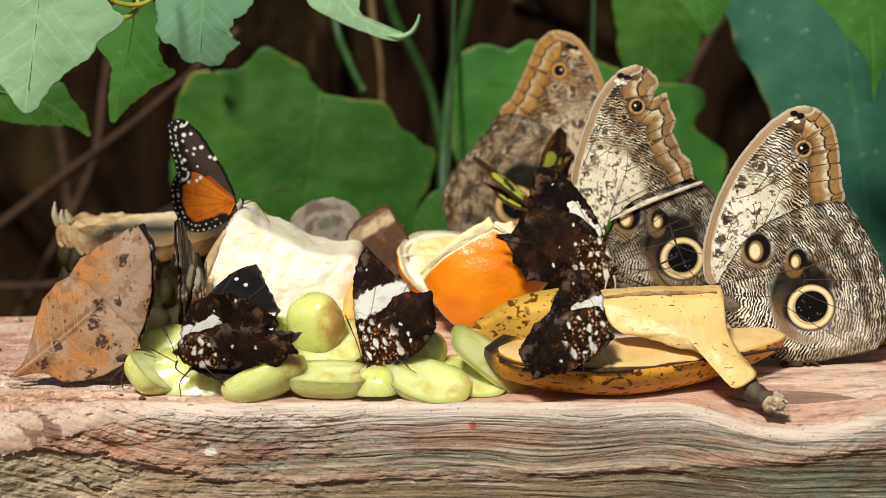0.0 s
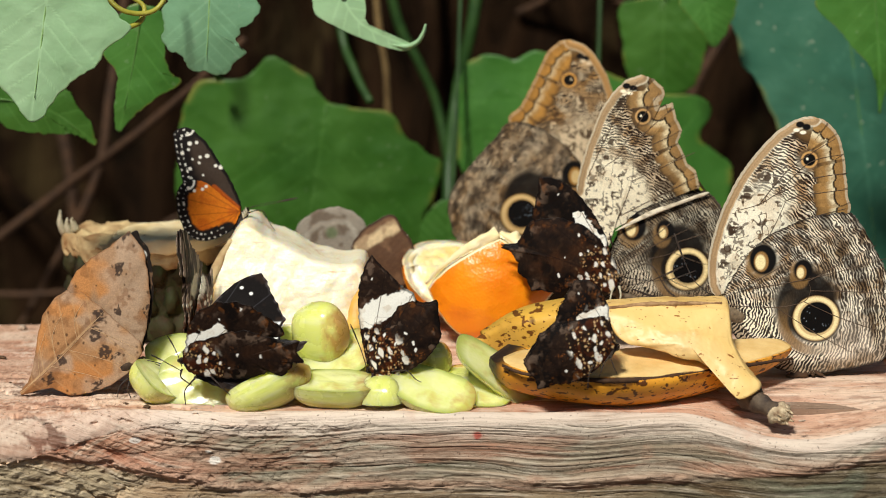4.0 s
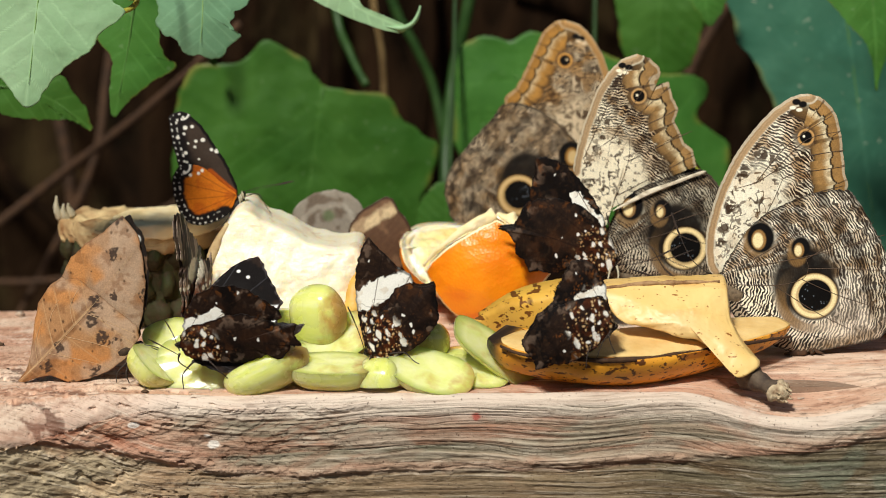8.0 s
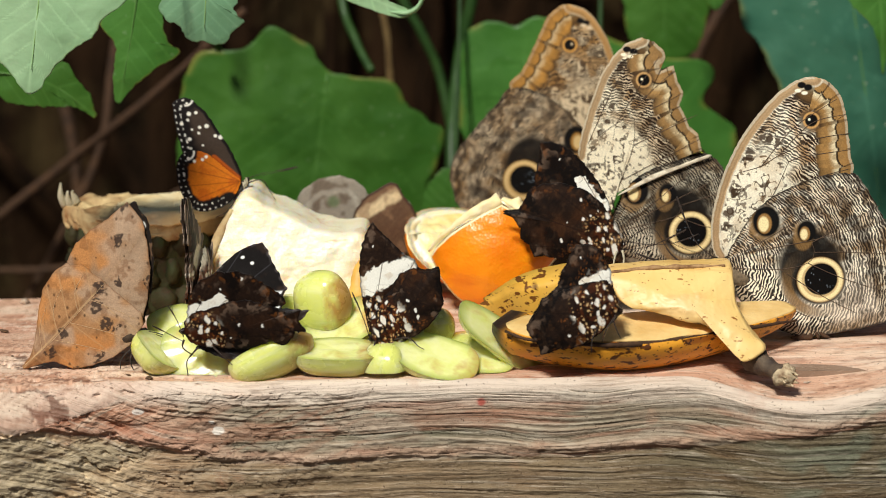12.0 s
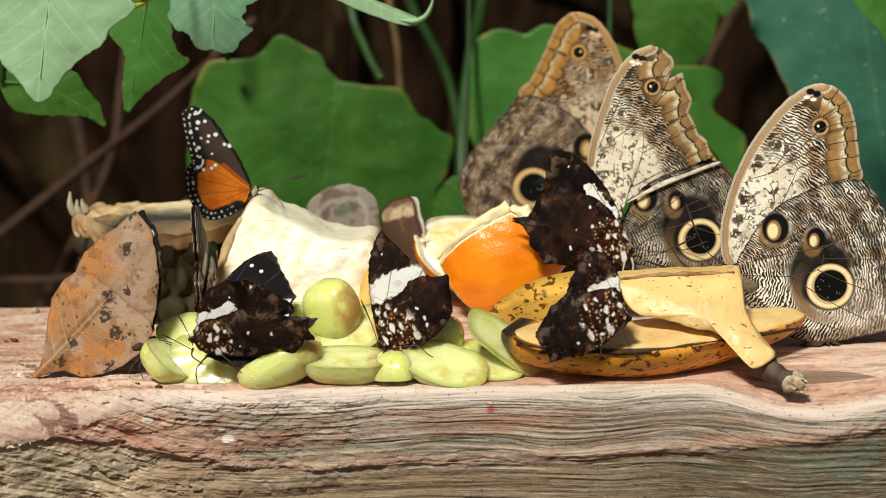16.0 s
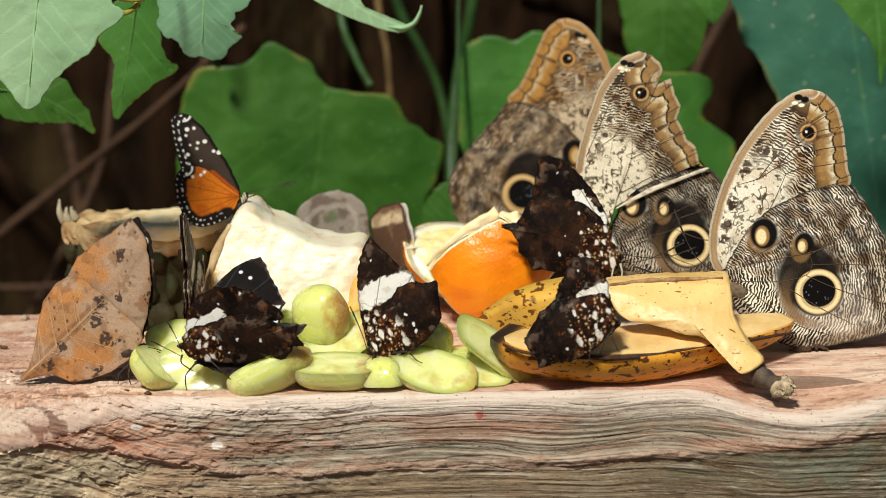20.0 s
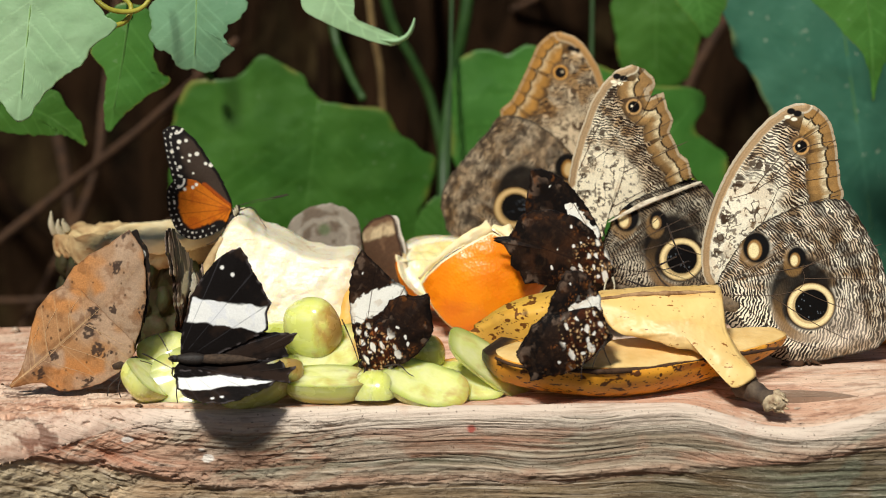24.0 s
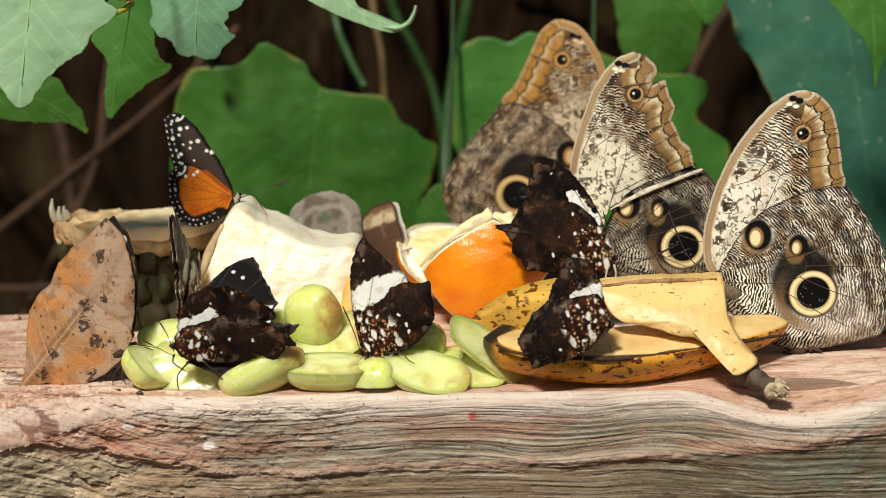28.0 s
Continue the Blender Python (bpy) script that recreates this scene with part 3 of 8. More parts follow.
        zig = 1.8 * np.abs(((sm / 5.2) % 1.0) * 2 - 1) + 3 * warp
        for k, (at, wide, tint, amount) in enumerate(((1.4, 0.9, brown * 0.35, 0.8), (4.6, 1.5, cream * 0.85, 0.6), (8.2, 2.0, black * 1.8, 0.75), (13.0, 1.6, cream * 0.9, 0.55),
                                                      (16.6, 1.6, brown * 0.4, 0.6), (23.5, 2.4, black * 2.2, 0.6), (30.0, 2.0, brown * 0.45, 0.5))):
            arc = 1 - ss(wide * 0.6, wide * 1.5, np.abs(dm - at - zig * (1 - 0.08 * k)))
            col = over(col, tint, arc * up * amount * 0.85 * ss(0.26, 0.42, fbm(x / 2.6 + 7 * k, z / 2.6, 83, 2)))
        # a paler grey field beyond the great eyespot
        out = ss(40, 46, r + 6 * warp) * (1 - up)
        col = over(col, white * np.array((0.92, 0.88, 0.88)), out * 0.8)
        col = over(col, brown * 0.9, out * 0.6 * ss(0.52, 0.64, fbm(x / 3.4, z / 3.4, 53, 3)))
        rip = rip * (1 - 0.35 * out)
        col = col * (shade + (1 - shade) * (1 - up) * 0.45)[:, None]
        low = (1 - ss(2.2, 6.0, d0 + 2.5 * warp)) * (1 - up)
        col = over(col, tan * 0.5, low * 0.7)
        dark = over(dark, black * 0.6, low)
        col = over(col, black * 1.6, (1 - ss(0.3, 0.9, d0)) * 0.7)
        q = np.hypot(x - big[0], z - big[1])
        ang = np.arctan2(z - big[1], (x - big[0]) * side)
        # dark field up and towards the body, golden-brown crescent below
        halo = disc(x + 2 * warp, z, (big[0] - 3.6 * side, big[1] + 4.6), 11.6, 1.8, 0.95, 1.12)
        col = over(col, black * 0.9, halo * ss(-0.9, 0.3, np.cos(ang - 2.2)) * 0.97)
        col = over(col, brown * 0.5, halo * (1 - ss(-0.9, 0.3, np.cos(ang - 2.2))) * 0.7)
        rip = rip * (1 - 0.75 * halo)
        cres = (1 - ss(1.2, 2.4, np.abs(q - 11.6 - 0.6 * warp))) * (0.5 + 0.5 * np.cos(ang + 2.3)) ** 4
        col = over(col, gold * 0.55, cres * 0.9)
        rip = rip * (1 - 0.8 * cres)
        col = over(col, brown * 0.16, disc(x, z, big, 8.9, 0.45) * 0.9)
        ring = cream * np.array((1.0, 0.90, 0.62))
        col = over(col, gold * 0.7, disc(x, z, big, 8.1, 0.3))
        col = over(col, ring, disc(x, z, big, 7.8, 0.5))
        col = over(col, gold * 0.8, (1 - ss(0.1, 0.8, np.abs(q - 5.9))) * 0.6)
        col = over(col, black * 0.55, disc(x, z, (big[0] + 0.2, big[1] + 0.2), 5.7, 0.25))
        fleck = sprinkle(x, z, 1.0, 0.2, 0.06, 0.16, 61) * disc(x, z, big, 5.0) * ss(0.8, -0.4, np.cos(ang - 0.7)) 
        col = over(col, np.array((0.42, 0.50, 0.60)), fleck * 0.8)
        rip = rip * (1 - disc(x, z, big, 8.9, 0.4))
        for e, r1 in ((eye1, 4.4), (eye2, 3.1)):
            col = over(col, gold * 0.55, disc(x, z, (e[0] - 0.9 * side, e[1] - 1.6), r1 * 1.3, 0.6, 0.85, 1.1) * 0.8)
            col = over(col, black * 0.8, disc(x, z, (e[0] + 0.3 * side, e[1] + 0.6), r1 * 1.12, 0.6, 0.95, 1.1))
            col = over(col, tan * 0.7, disc(x, z, (e[0] - 0.3 * side, e[1] - 0.2), r1 * 0.66, 0.35, 0.85, 1.2))
            col = over(col, ring * 0.92, disc(x, z, (e[0] - 0.6 * side, e[1] - 0.4), r1 * 0.5, 0.35, 0.8, 1.2))
            rip = rip * (1 - disc(x, z, e, r1 * 1.35, 0.8))
        return col, dark, np.clip(rip, 0, 1), r * 1.0 + 0.15 * z

    return fore, hind


def wing_veins(parent, me, lines, r=0.14, mat=None):
    """Fine raised veins that lie on a wing's near face, each a line of points in millimetres (x, z)."""
    v = np.empty(len(me.vertices) * 3, dtype=np.float32)
    me.vertices.foreach_get("co", v)
    v = v.reshape(-1, 3)[:len(me.vertices) // 2] / MM
    for pts in lines:
        s = spline(pts, 16, closed=False)
        near = [int(np.argmin((v[:, 0] - a) ** 2 + (v[:, 2] - b) ** 2)) for a, b in s]
        p = [(a * MM, (float(v[i, 1]) - 0.03) * MM, b * MM) for (a, b), i in zip(s, near)]
        link("vein", tube_mesh("vein", p, [r * MM, r * MM, r * MM * 0.6], 32, 5), mat or VEIN, parent)


def leafwing_patterns(tail, tip, ground=(172, 122, 82), ribs=1.0):
    def both(x, z, dist):
        d0, _ = dist[0]
        a = fbm(x / 11, z / 11, 5, 3)
        col = np.tile(arr(*ground), (len(x), 1))
        col = over(col, arr(196, 136, 82), ss(0.5, 0.68, a))
        col = over(col, arr(188, 160, 134), ss(0.46, 0.6, fbm(x / 13, z / 13, 15, 3)) * 0.8)
        col = over(col, arr(120, 76, 44), 0.45 * ss(0.56, 0.72, fbm(x / 3.2, z / 3.2, 25, 3)))
        rib = seg(x, z, tail, tip)
        col = over(col, arr(206, 170, 126), (1 - ss(0.15, 0.5, rib)) * 0.75 * ribs)
        col = over(col, arr(122, 84, 54), (1 - ss(0.4, 1.2, np.abs(rib - 0.9))) * 0.5 * ribs)
        for k, f in enumerate(np.linspace(0.15, 0.85, 6)):
            p = np.array(tail) + (np.array(tip) - np.array(tail)) * f
            for side in (-1, 1):
                e = p + np.array((6 + side * -10, 4 + side * 17))
                col = over(col, arr(200, 160, 116), (1 - ss(0.1, 0.3, seg(x, z, p, e))) * 0.5 * ribs)
        wx, wz = x + 4 * (fbm(x / 2.2, z / 2.2, 34, 3) - 0.5), z + 4 * (fbm(x / 2.2, z / 2.2, 36, 3) - 0.5)
        big = sprinkle(wx, wz, 7.5, 0.42, 0.7, 2.2, 33) * ss(0.34, 0.46, fbm(x / 1.0, z / 1.0, 35, 3))
        col = over(col, arr(58, 46, 42), big * 0.9)
        col = over(col, arr(76, 52, 36), sprinkle(x, z, 3.4, 0.3, 0.2, 0.45, 43) * 0.8)
        col = over(col, arr(120, 82, 52), (1 - ss(0.1, 0.6, d0)) * 0.5)
        return col, col * 0.7, np.full(len(x), 0.15), np.hypot(x, z)

    def rim(x, z, dist):
        dm, _ = dist[1]
        col = np.tile(arr(226, 150, 40), (len(x), 1))
        col = over(col, arr(60, 44, 52), ss(-4, 2, 10 - z))
        col = over(col, arr(40, 32, 28), np.maximum(1 - ss(3, 5, dm), ss(26, 32, z + 2 * (fbm(x / 3, z / 3, 2) - 0.5))))
        col = over(col, arr(120, 92, 70), ss(0.62, 0.7, fbm(x / 1.2, z / 2.5, 7, 3)) * (1 - ss(1, 3, dm)))
        col = over(col, arr(236, 232, 222), disc(x, z, (2.5, 39), 1.1, 0.3, 0.8, 1.3))
        return col, col * 0.6, np.full(len(x), 0.3), np.hypot(x, z)

    return both, rim


def longwing_patterns(dots):
    def marks(x, z, col, dist):
        dm, sm = dist[1]
        for row, (gap, off, r) in enumerate(((2.3, 0.7, 0.28), (2.5, 2.6, 0.36))):
            near = ((sm + row * 1.1) % gap) - gap / 2
            col = over(col, arr(236, 232, 222), 1 - ss(r - 0.15, r + 0.2, np.hypot(near, dm - off)))
        return col

    def fore(x, z, dist):
        dm, _ = dist[1]
        col = np.tile(arr(66, 54, 46), (len(x), 1))
        col = over(col, arr(26, 22, 22), 1 - ss(4, 7, dm + 2 * (fbm(x / 3, z / 3, 2) - 0.5)))
        dc, _ = dist[2]
        col = over(col, arr(24, 20, 18), 1 - ss(0.5, 1.1, dc))
        col = over(col, arr(196, 92, 22), (1 - ss(0.8, 1.6, seg(x, z, (-2.0, 1.0), (-10, 8.5)))) * 0.8)
        col = marks(x, z, col, dist)
        for i, p in enumerate(dots[:15]):
            r = 0.4 + 0.34 * ((i * 37) % 5) / 4
            col = over(col, arr(240, 236, 224), disc(x, z, p, r, 0.2, 1.1, 1.0))
        return col, col * 0.7, np.full(len(x), 0.1), np.hypot(x, z)

    def hind(x, z, dist):
        dm, _ = dist[1]
        col = np.tile(arr(204, 112, 24), (len(x), 1))
        col = over(col, arr(178, 82, 18), ss(0.45, 0.7, fbm(x / 3.5, z / 3.5, 9, 3)) * 0.6)
        for k in range(6):
            a = radians(150 + 17 * k)
            col = over(col, arr(120, 56, 18), (1 - ss(0.1, 0.3, seg(x, z, (-1, 0), (22 * math.cos(a), 22 * math.sin(a))))) * 0.5)
        col = over(col, arr(24, 20, 20), 1 - ss(3.6, 4.6, dm + 1.6 * (fbm(x / 2, z / 2, 12) - 0.5)))
        col = marks(x, z, col, dist)
        for p in dots[15:]:
            col = over(col, arr(240, 236, 224), disc(x, z, p, 0.6, 0.2))
        return col, col * 0.75, np.full(len(x), 0.1), np.hypot(x, z)

    return fore, hind


def dusk_patterns(band, dots, seed, grow=1.0, base=(0, 0), reach=20):
    """Dark brown underside with a torn white bar and pale flecks near the root; and the black, white-barred upper side."""
    b0, b1 = np.array(band[0]), np.array(band[-1])

    def under(x, z, dist, bar=True):
        d0, _ = dist[0]
        x0, z0 = x, z
        x, z = x0 + 1.3 * (fbm(x0 / 1.6, z0 / 1.6, seed + 61, 2) - 0.5), z0 + 1.3 * (fbm(x0 / 1.6, z0 / 1.6, seed + 63, 2) - 0.5)
        vein = np.abs(np.sin(9 * np.arctan2(z0 - base[1], x0 - base[0] + 1e-6)))
        r = np.hypot(x - base[0], z - base[1])
        col = np.tile(arr(38, 26, 20), (len(x), 1))
        col = over(col, arr(70, 43, 26), ss(0.5, 0.78, fbm(x / 7, z / 7, seed, 2)) * 0.6)
        col = over(col, arr(17, 13, 12), ss(0.45, 0.62, fbm(x / 8, z / 8, seed + 9, 3)) * 0.9)
        col = over(col, arr(92, 66, 46), ss(0.55, 0.7, fbm(r / 1.1, vein * 3, seed + 14, 2)) * 0.12)
        col = over(col, arr(126, 104, 88), ss(0.56, 0.7, fbm(x / 2.6, z / 2.6, seed + 4, 3)) * 0.5 * (1 - ss(1.5, 5, d0)))
        col = over(col, arr(150, 88, 36), ss(0.6, 0.7, fbm(x / 2.0, z / 2.0, seed + 24, 3)) * 0.35 * (1 - ss(1, 4.5, d0)) * ss(0.45, 0.6, fbm(x / 9, z / 9, seed + 25, 2)))
        col = over(col, arr(24, 17, 14), (1 - ss(0.03, 0.10, vein)) * 0.6)
        root = 1 - ss(reach * 0.8, reach, r + 5 * (fbm(x / 5, z / 5, seed + 2) - 0.5))
        col = over(col, arr(80, 38, 18), root * 0.7 * ss(0.4, 0.6, fbm(x / 2, z / 2, seed + 3)))
        col = over(col, arr(30, 17, 12), root * 0.8 * ss(0.52, 0.6, fbm(x / 1.6, z / 1.6, seed + 13, 2)))
        col = over(col, arr(214, 178, 128), sprinkle(x, z, 1.25, 0.5, 0.12, 0.36, seed) * root * 0.9)
        col = over(col, arr(240, 234, 222), sprinkle(x * 0.95 + z * 0.25, z * 0.72, 3.4, 0.6, 0.35, 1.15, seed + 40) * root * 0.97)
        spots2 = ss(0.52, 0.62, fbm(x / 4, z / 4, seed + 1)) * (1 - ss(reach * 0.7, reach * 1.5, r))
        col = over(col, arr(176, 104, 50), sprinkle(x, z, 1.1, 0.5, 0.10, 0.30, seed + 20) * 0.6 * spots2)
        if bar:
            w = seg(x, z, b0, b1) + 3.4 * (fbm(x / 2.2, z / 2.2, seed + 6, 3) - 0.5)
            m = 1 - ss(3.0 * grow, 3.7 * grow, w)
            col = over(col, arr(250, 247, 236), m)
            col = over(col, arr(80, 58, 42), m * (1 - ss(0.03, 0.09, vein)) * 0.75)
            net = 1 - ss(0.012, 0.035, np.abs(fbm(x0 / 2.4, z0 / 2.4, seed + 71, 2) - 0.5))
            col = over(col, arr(92, 62, 40), m * net * 0.6 * ss(0.45, 0.55, fbm(x0 / 6, z0 / 6, seed + 73, 2)))
            col = over(col, arr(206, 182, 150), m * ss(0.6, 0.78, fbm(x / 3, z / 3, seed + 7)) * 0.4)
        for i, p in enumerate(dots):
            col = over(col, arr(238, 234, 226), disc(x, z, p, 0.38 + 0.4 * ((i * 29) % 4) / 3, 0.2, 0.8, 1.1))
        col = over(col, arr(20, 15, 14), (1 - ss(0.1, 0.8, d0)) * 0.7)
        pale = ss(0.25, 0.5, col.mean(axis=1))
        return col, col * 0.55, 0.35 * (1 - pale), r

    def under_hind(x, z, dist):
        return under(x, z, dist, False)

    return under, under_hind


def dusk_upper(axis, lo, hi, seed, dots=()):
    """The upper side: velvety black with a broad white bar across it."""
    ax = np.array(axis) / np.linalg.norm(axis)

    def upper(x, z, dist):
        d0, _ = dist[0]
        t = x * ax[0] + z * ax[1] + 2.0 * (fbm(x / 3, z / 3, seed, 3) - 0.5)
        col = np.tile(arr(20, 16, 15), (len(x), 1))
        col = over(col, arr(52, 38, 30), ss(0.5, 0.7, fbm(x / 6, z / 6, seed + 3, 3)) * 0.6)
        m = ss(lo - 0.3, lo + 0.3, t) * (1 - ss(hi - 0.3, hi + 0.3, t)) * ss(0.6, 1.0, d0)
        col = over(col, arr(244, 244, 240), m)
        fan = np.abs(np.sin(11 * np.arctan2(z + 2, x + 2)))
        col = over(col, arr(120, 122, 128), m * (1 - ss(0.03, 0.09, fan)) * 0.55)
        col = over(col, arr(226, 228, 234), m * ss(0.5, 0.65, fbm(x / 3, z / 3, seed + 5, 3)) * 0.5)
        col = over(col, arr(72, 70, 74), (1 - m) * (1 - ss(0.03, 0.08, fan)) * 0.4)
        col = over(col, arr(96, 88, 88), (1 - ss(0.2, 1.0, d0)) * ss(0.5, 0.6, fbm(x / 1.5, z / 1.5, seed + 7, 2)) * 0.6)
        for p in dots:
            col = over(col, arr(244, 242, 236), disc(x, z, p, 0.65, 0.2))
        return col, col * 0.7, np.full(len(x), 0.1), np.hypot(x, z)

    return upper


def body_parts(parent, head, tail, r, mats, deep=0.0):
    """Head, thorax and abdomen strung along the line from head to tail, in millimetres of the wing's plane."""
    h, t = np.array((head[0], deep, head[1])) * MM, np.array((tail[0], deep, tail[1])) * MM
    d = t - h
    r = r * MM
    link("abdomen", tube_mesh("abdomen", [h + d * 0.36, h + d * 0.6, h + d * 0.82, t], [r * 0.75, r * 0.9, r * 0.65, r * 0.15], 16, 12, 1, 0.15, 3), mats[1], parent)
    link("thorax", tube_mesh("thorax", [h + d * 0.06, h + d * 0.16, h + d * 0.3, h + d * 0.42], [r * 0.55, r * 1.05, r * 1.0, r * 0.6], 14, 12, 1, 0.2, 5), mats[0], parent)
    link("head", tube_mesh("head", [h - d * 0.045, h - d * 0.01, h + d * 0.05, h + d * 0.09], [r * 0.15, r * 0.6, r * 0.62, r * 0.3], 10, 10, 1, 0.15, 7), mats[0], parent)
    for s in (-1, 1):
        e = h + np.array((0, s * r * 0.5, 0.1 * r))
        link("eye", tube_mesh("eye", [e - (0, 0, r * 0.34), e - (0, 0, r * 0.15), e + (0, 0, r * 0.15), e + (0, 0, r * 0.34)],
                              [r * 0.12, r * 0.36, r * 0.36, r * 0.12], 8, 8), EYE_DARK, parent)


def legs(parent, lines, r=0.32, mat=None):
    """Thin jointed legs, each a line of points in millimetres."""
    for pts in lines:
        p = [np.array(q) * MM for q in pts]
        link("leg", tube_mesh("leg", p, [r * MM * 1.5, r * MM, r * MM * 0.8, r * MM * 0.6], 14, 6), mat or LEG_DARK, parent)


def feelers(parent, lines, r=0.22, club=0.55):
    for pts in lines:
        p = [np.array(q) * MM for q in pts]
        link("antenna", tube_mesh("antenna", p, [r * MM, r * MM * 0.8, r * MM * 0.8, r * MM * 0.8, club * MM, club * MM * 0.6], 20, 6), LEG_DARK, parent)


def wing(parent, name, me, mat, y=0.0, m=None, label=""):
    return link(name, me, mat, parent, label, m if m is not None else Matrix.Translation((0, y * MM, 0)))


def chunk_mesh(name, outline, depth, edge=3.0, n=160, m=34, rough=0.8, seed=1, lean=0.0, zone=None, dome=0.0):
    """A solid lump cut from an outline in millimetres, with rounded rims and an uneven face."""
    b = spline(outline, n)
    c = b.mean(axis=0)
    rings = []
    for u in np.linspace(0, 1, m):  # front face, from the centre outwards
        rings.append((u * (1 - 0.04), 0.0))
    for a in np.linspace(0, math.pi / 2, 6)[1:]:
        rings.append((0.96 + 0.04 * math.sin(a), 1 - math.cos(a)))
    for t in np.linspace(0.1, 1, 8):
        rings.append((1.0, 1 + t * (depth / edge - 2)))
    for a in np.linspace(0, math.pi / 2, 5)[1:]:
        rings.append((0.96 + 0.04 * math.cos(a), depth / edge - 1 + math.sin(a)))
    rings.append((0.5, depth / edge))
    rings.append((0.02, depth / edge))
    rings[0] = (0.004, 0.0)
    co, rd = [], []
    for s, y in rings:
        q = c + s * (b - c)
        nz = fbm(q[:, 0] / 5, q[:, 1] / 5 + y, seed, 4) - 0.5
        yy = y * edge + rough * 2 * nz + lean * (q[:, 1] - c[1]) - dome * (1 - s * s) * (y == 0)
        side = rough * (fbm(q[:, 0] / 4 + 40, q[:, 1] / 4 + y * 0.6, seed + 3, 3) - 0.5) * (s > 0.9)
        co.append(np.stack([q[:, 0] + side, yy, q[:, 1] + side], axis=1))
        if zone is None:
            rd.append(np.zeros(n))
        else:
            ks = np.arange(int(zone[0] * n / len(outline)), int(zone[1] * n / len(outline))) % n
            dd = np.min(np.linalg.norm(q[:, None] - b[None, ks], axis=2), axis=1)
            rd.append(1 - ss(zone[2] * 0.3, zone[2], dd))
    idx = np.arange(len(rings) * n).reshape(-1, n)
    a, bb = idx[:-1], idx[1:]
    f = np.stack([a, np.roll(a, -1, axis=1), np.roll(bb, -1, axis=1), bb], axis=2).reshape(-1, 4)
    return mesh_from(name, np.vstack(co) * MM, f, {"rind": np.concatenate(rd)})


def leaf_mesh(name, outline, rib, n=150, m=36, bend=3.0, seed=1, rim=0.6, scallop=0.0, curl=None):
    """A leaf blade in millimetres (x, z): branching veins, a wavy surface, a slightly toothed edge."""
    b = spline(outline, n)
    tn = np.roll(b, -1, axis=0) - np.roll(b, 1, axis=0)
    nr = np.stack([tn[:, 1], -tn[:, 0]], axis=1) / (np.linalg.norm(tn, axis=1)[:, None] + 1e-9)
    k = np.arange(n)
    b = b + nr * (scallop * (fbm(k * 0.35, k * 0 + seed, seed, 2) - 0.5))[:, None]
    c = b.mean(axis=0)
    s = np.append(np.linspace(1, 0.03, m), 0.0)
    p = (c + s[:, None, None] * (b - c)[None]).reshape(-1, 2)
    sv = np.repeat(s, n)
    x, z = p[:, 0], p[:, 1]
    R = spline(rib, 40, closed=False)
    vein = np.zeros(len(p))
    for i in range(39):
        vein = np.maximum(vein, 1 - ss(0.25, 0.75, seg(x, z, R[i], R[i + 1])))
    size = np.linalg.norm(b - c, axis=1).max()
    for f in (3, 9, 16, 23, 30):
        d = R[f + 3] - R[f]
        d /= np.linalg.norm(d)
        for sgn in (-1, 1):
            e = R[f] + size * 1.1 * (d * 0.75 + sgn * np.array((-d[1], d[0])) * 0.8) * (1 - f / 60)
            vein = np.maximum(vein, 0.75 * (1 - ss(0.15, 0.5, seg(x, z, R[f], e))))
    y = bend * ((np.hypot(x - c[0], z - c[1]) / size) ** 2) + 2.4 * (fbm(x / 16, z / 16, seed, 3) - 0.5) + 0.1 * vein
    y = y + (0 if curl is None else curl * np.clip((x - c[0]) / size, 0, None) ** 2)
    front = np.stack([x, y, z], axis=1)
    v = len(p)
    idx = np.arange(v).reshape(-1, n)
    a, bb = idx[:-1], idx[1:]
    f = np.stack([a, bb, np.roll(bb, -1, axis=1), np.roll(a, -1, axis=1)], axis=2).reshape(-1, 4)
    edge = np.stack([idx[0], np.roll(idx[0], -1), np.roll(idx[0], -1) + v, idx[0] + v], axis=1)
    r = ss(0.95, 1.0, sv) * rim * ss(0.45, 0.65, fbm(x / 9, z / 9, seed + 8, 2))
    at = {"vein": np.tile(vein * 0.8, 2), "rim": np.tile(r, 2)}
    return mesh_from(name, np.vstack([front, front + np.array((0, 0.45, 0))]) * MM, np.vstack([f, f[:, ::-1] + v, edge]), at)


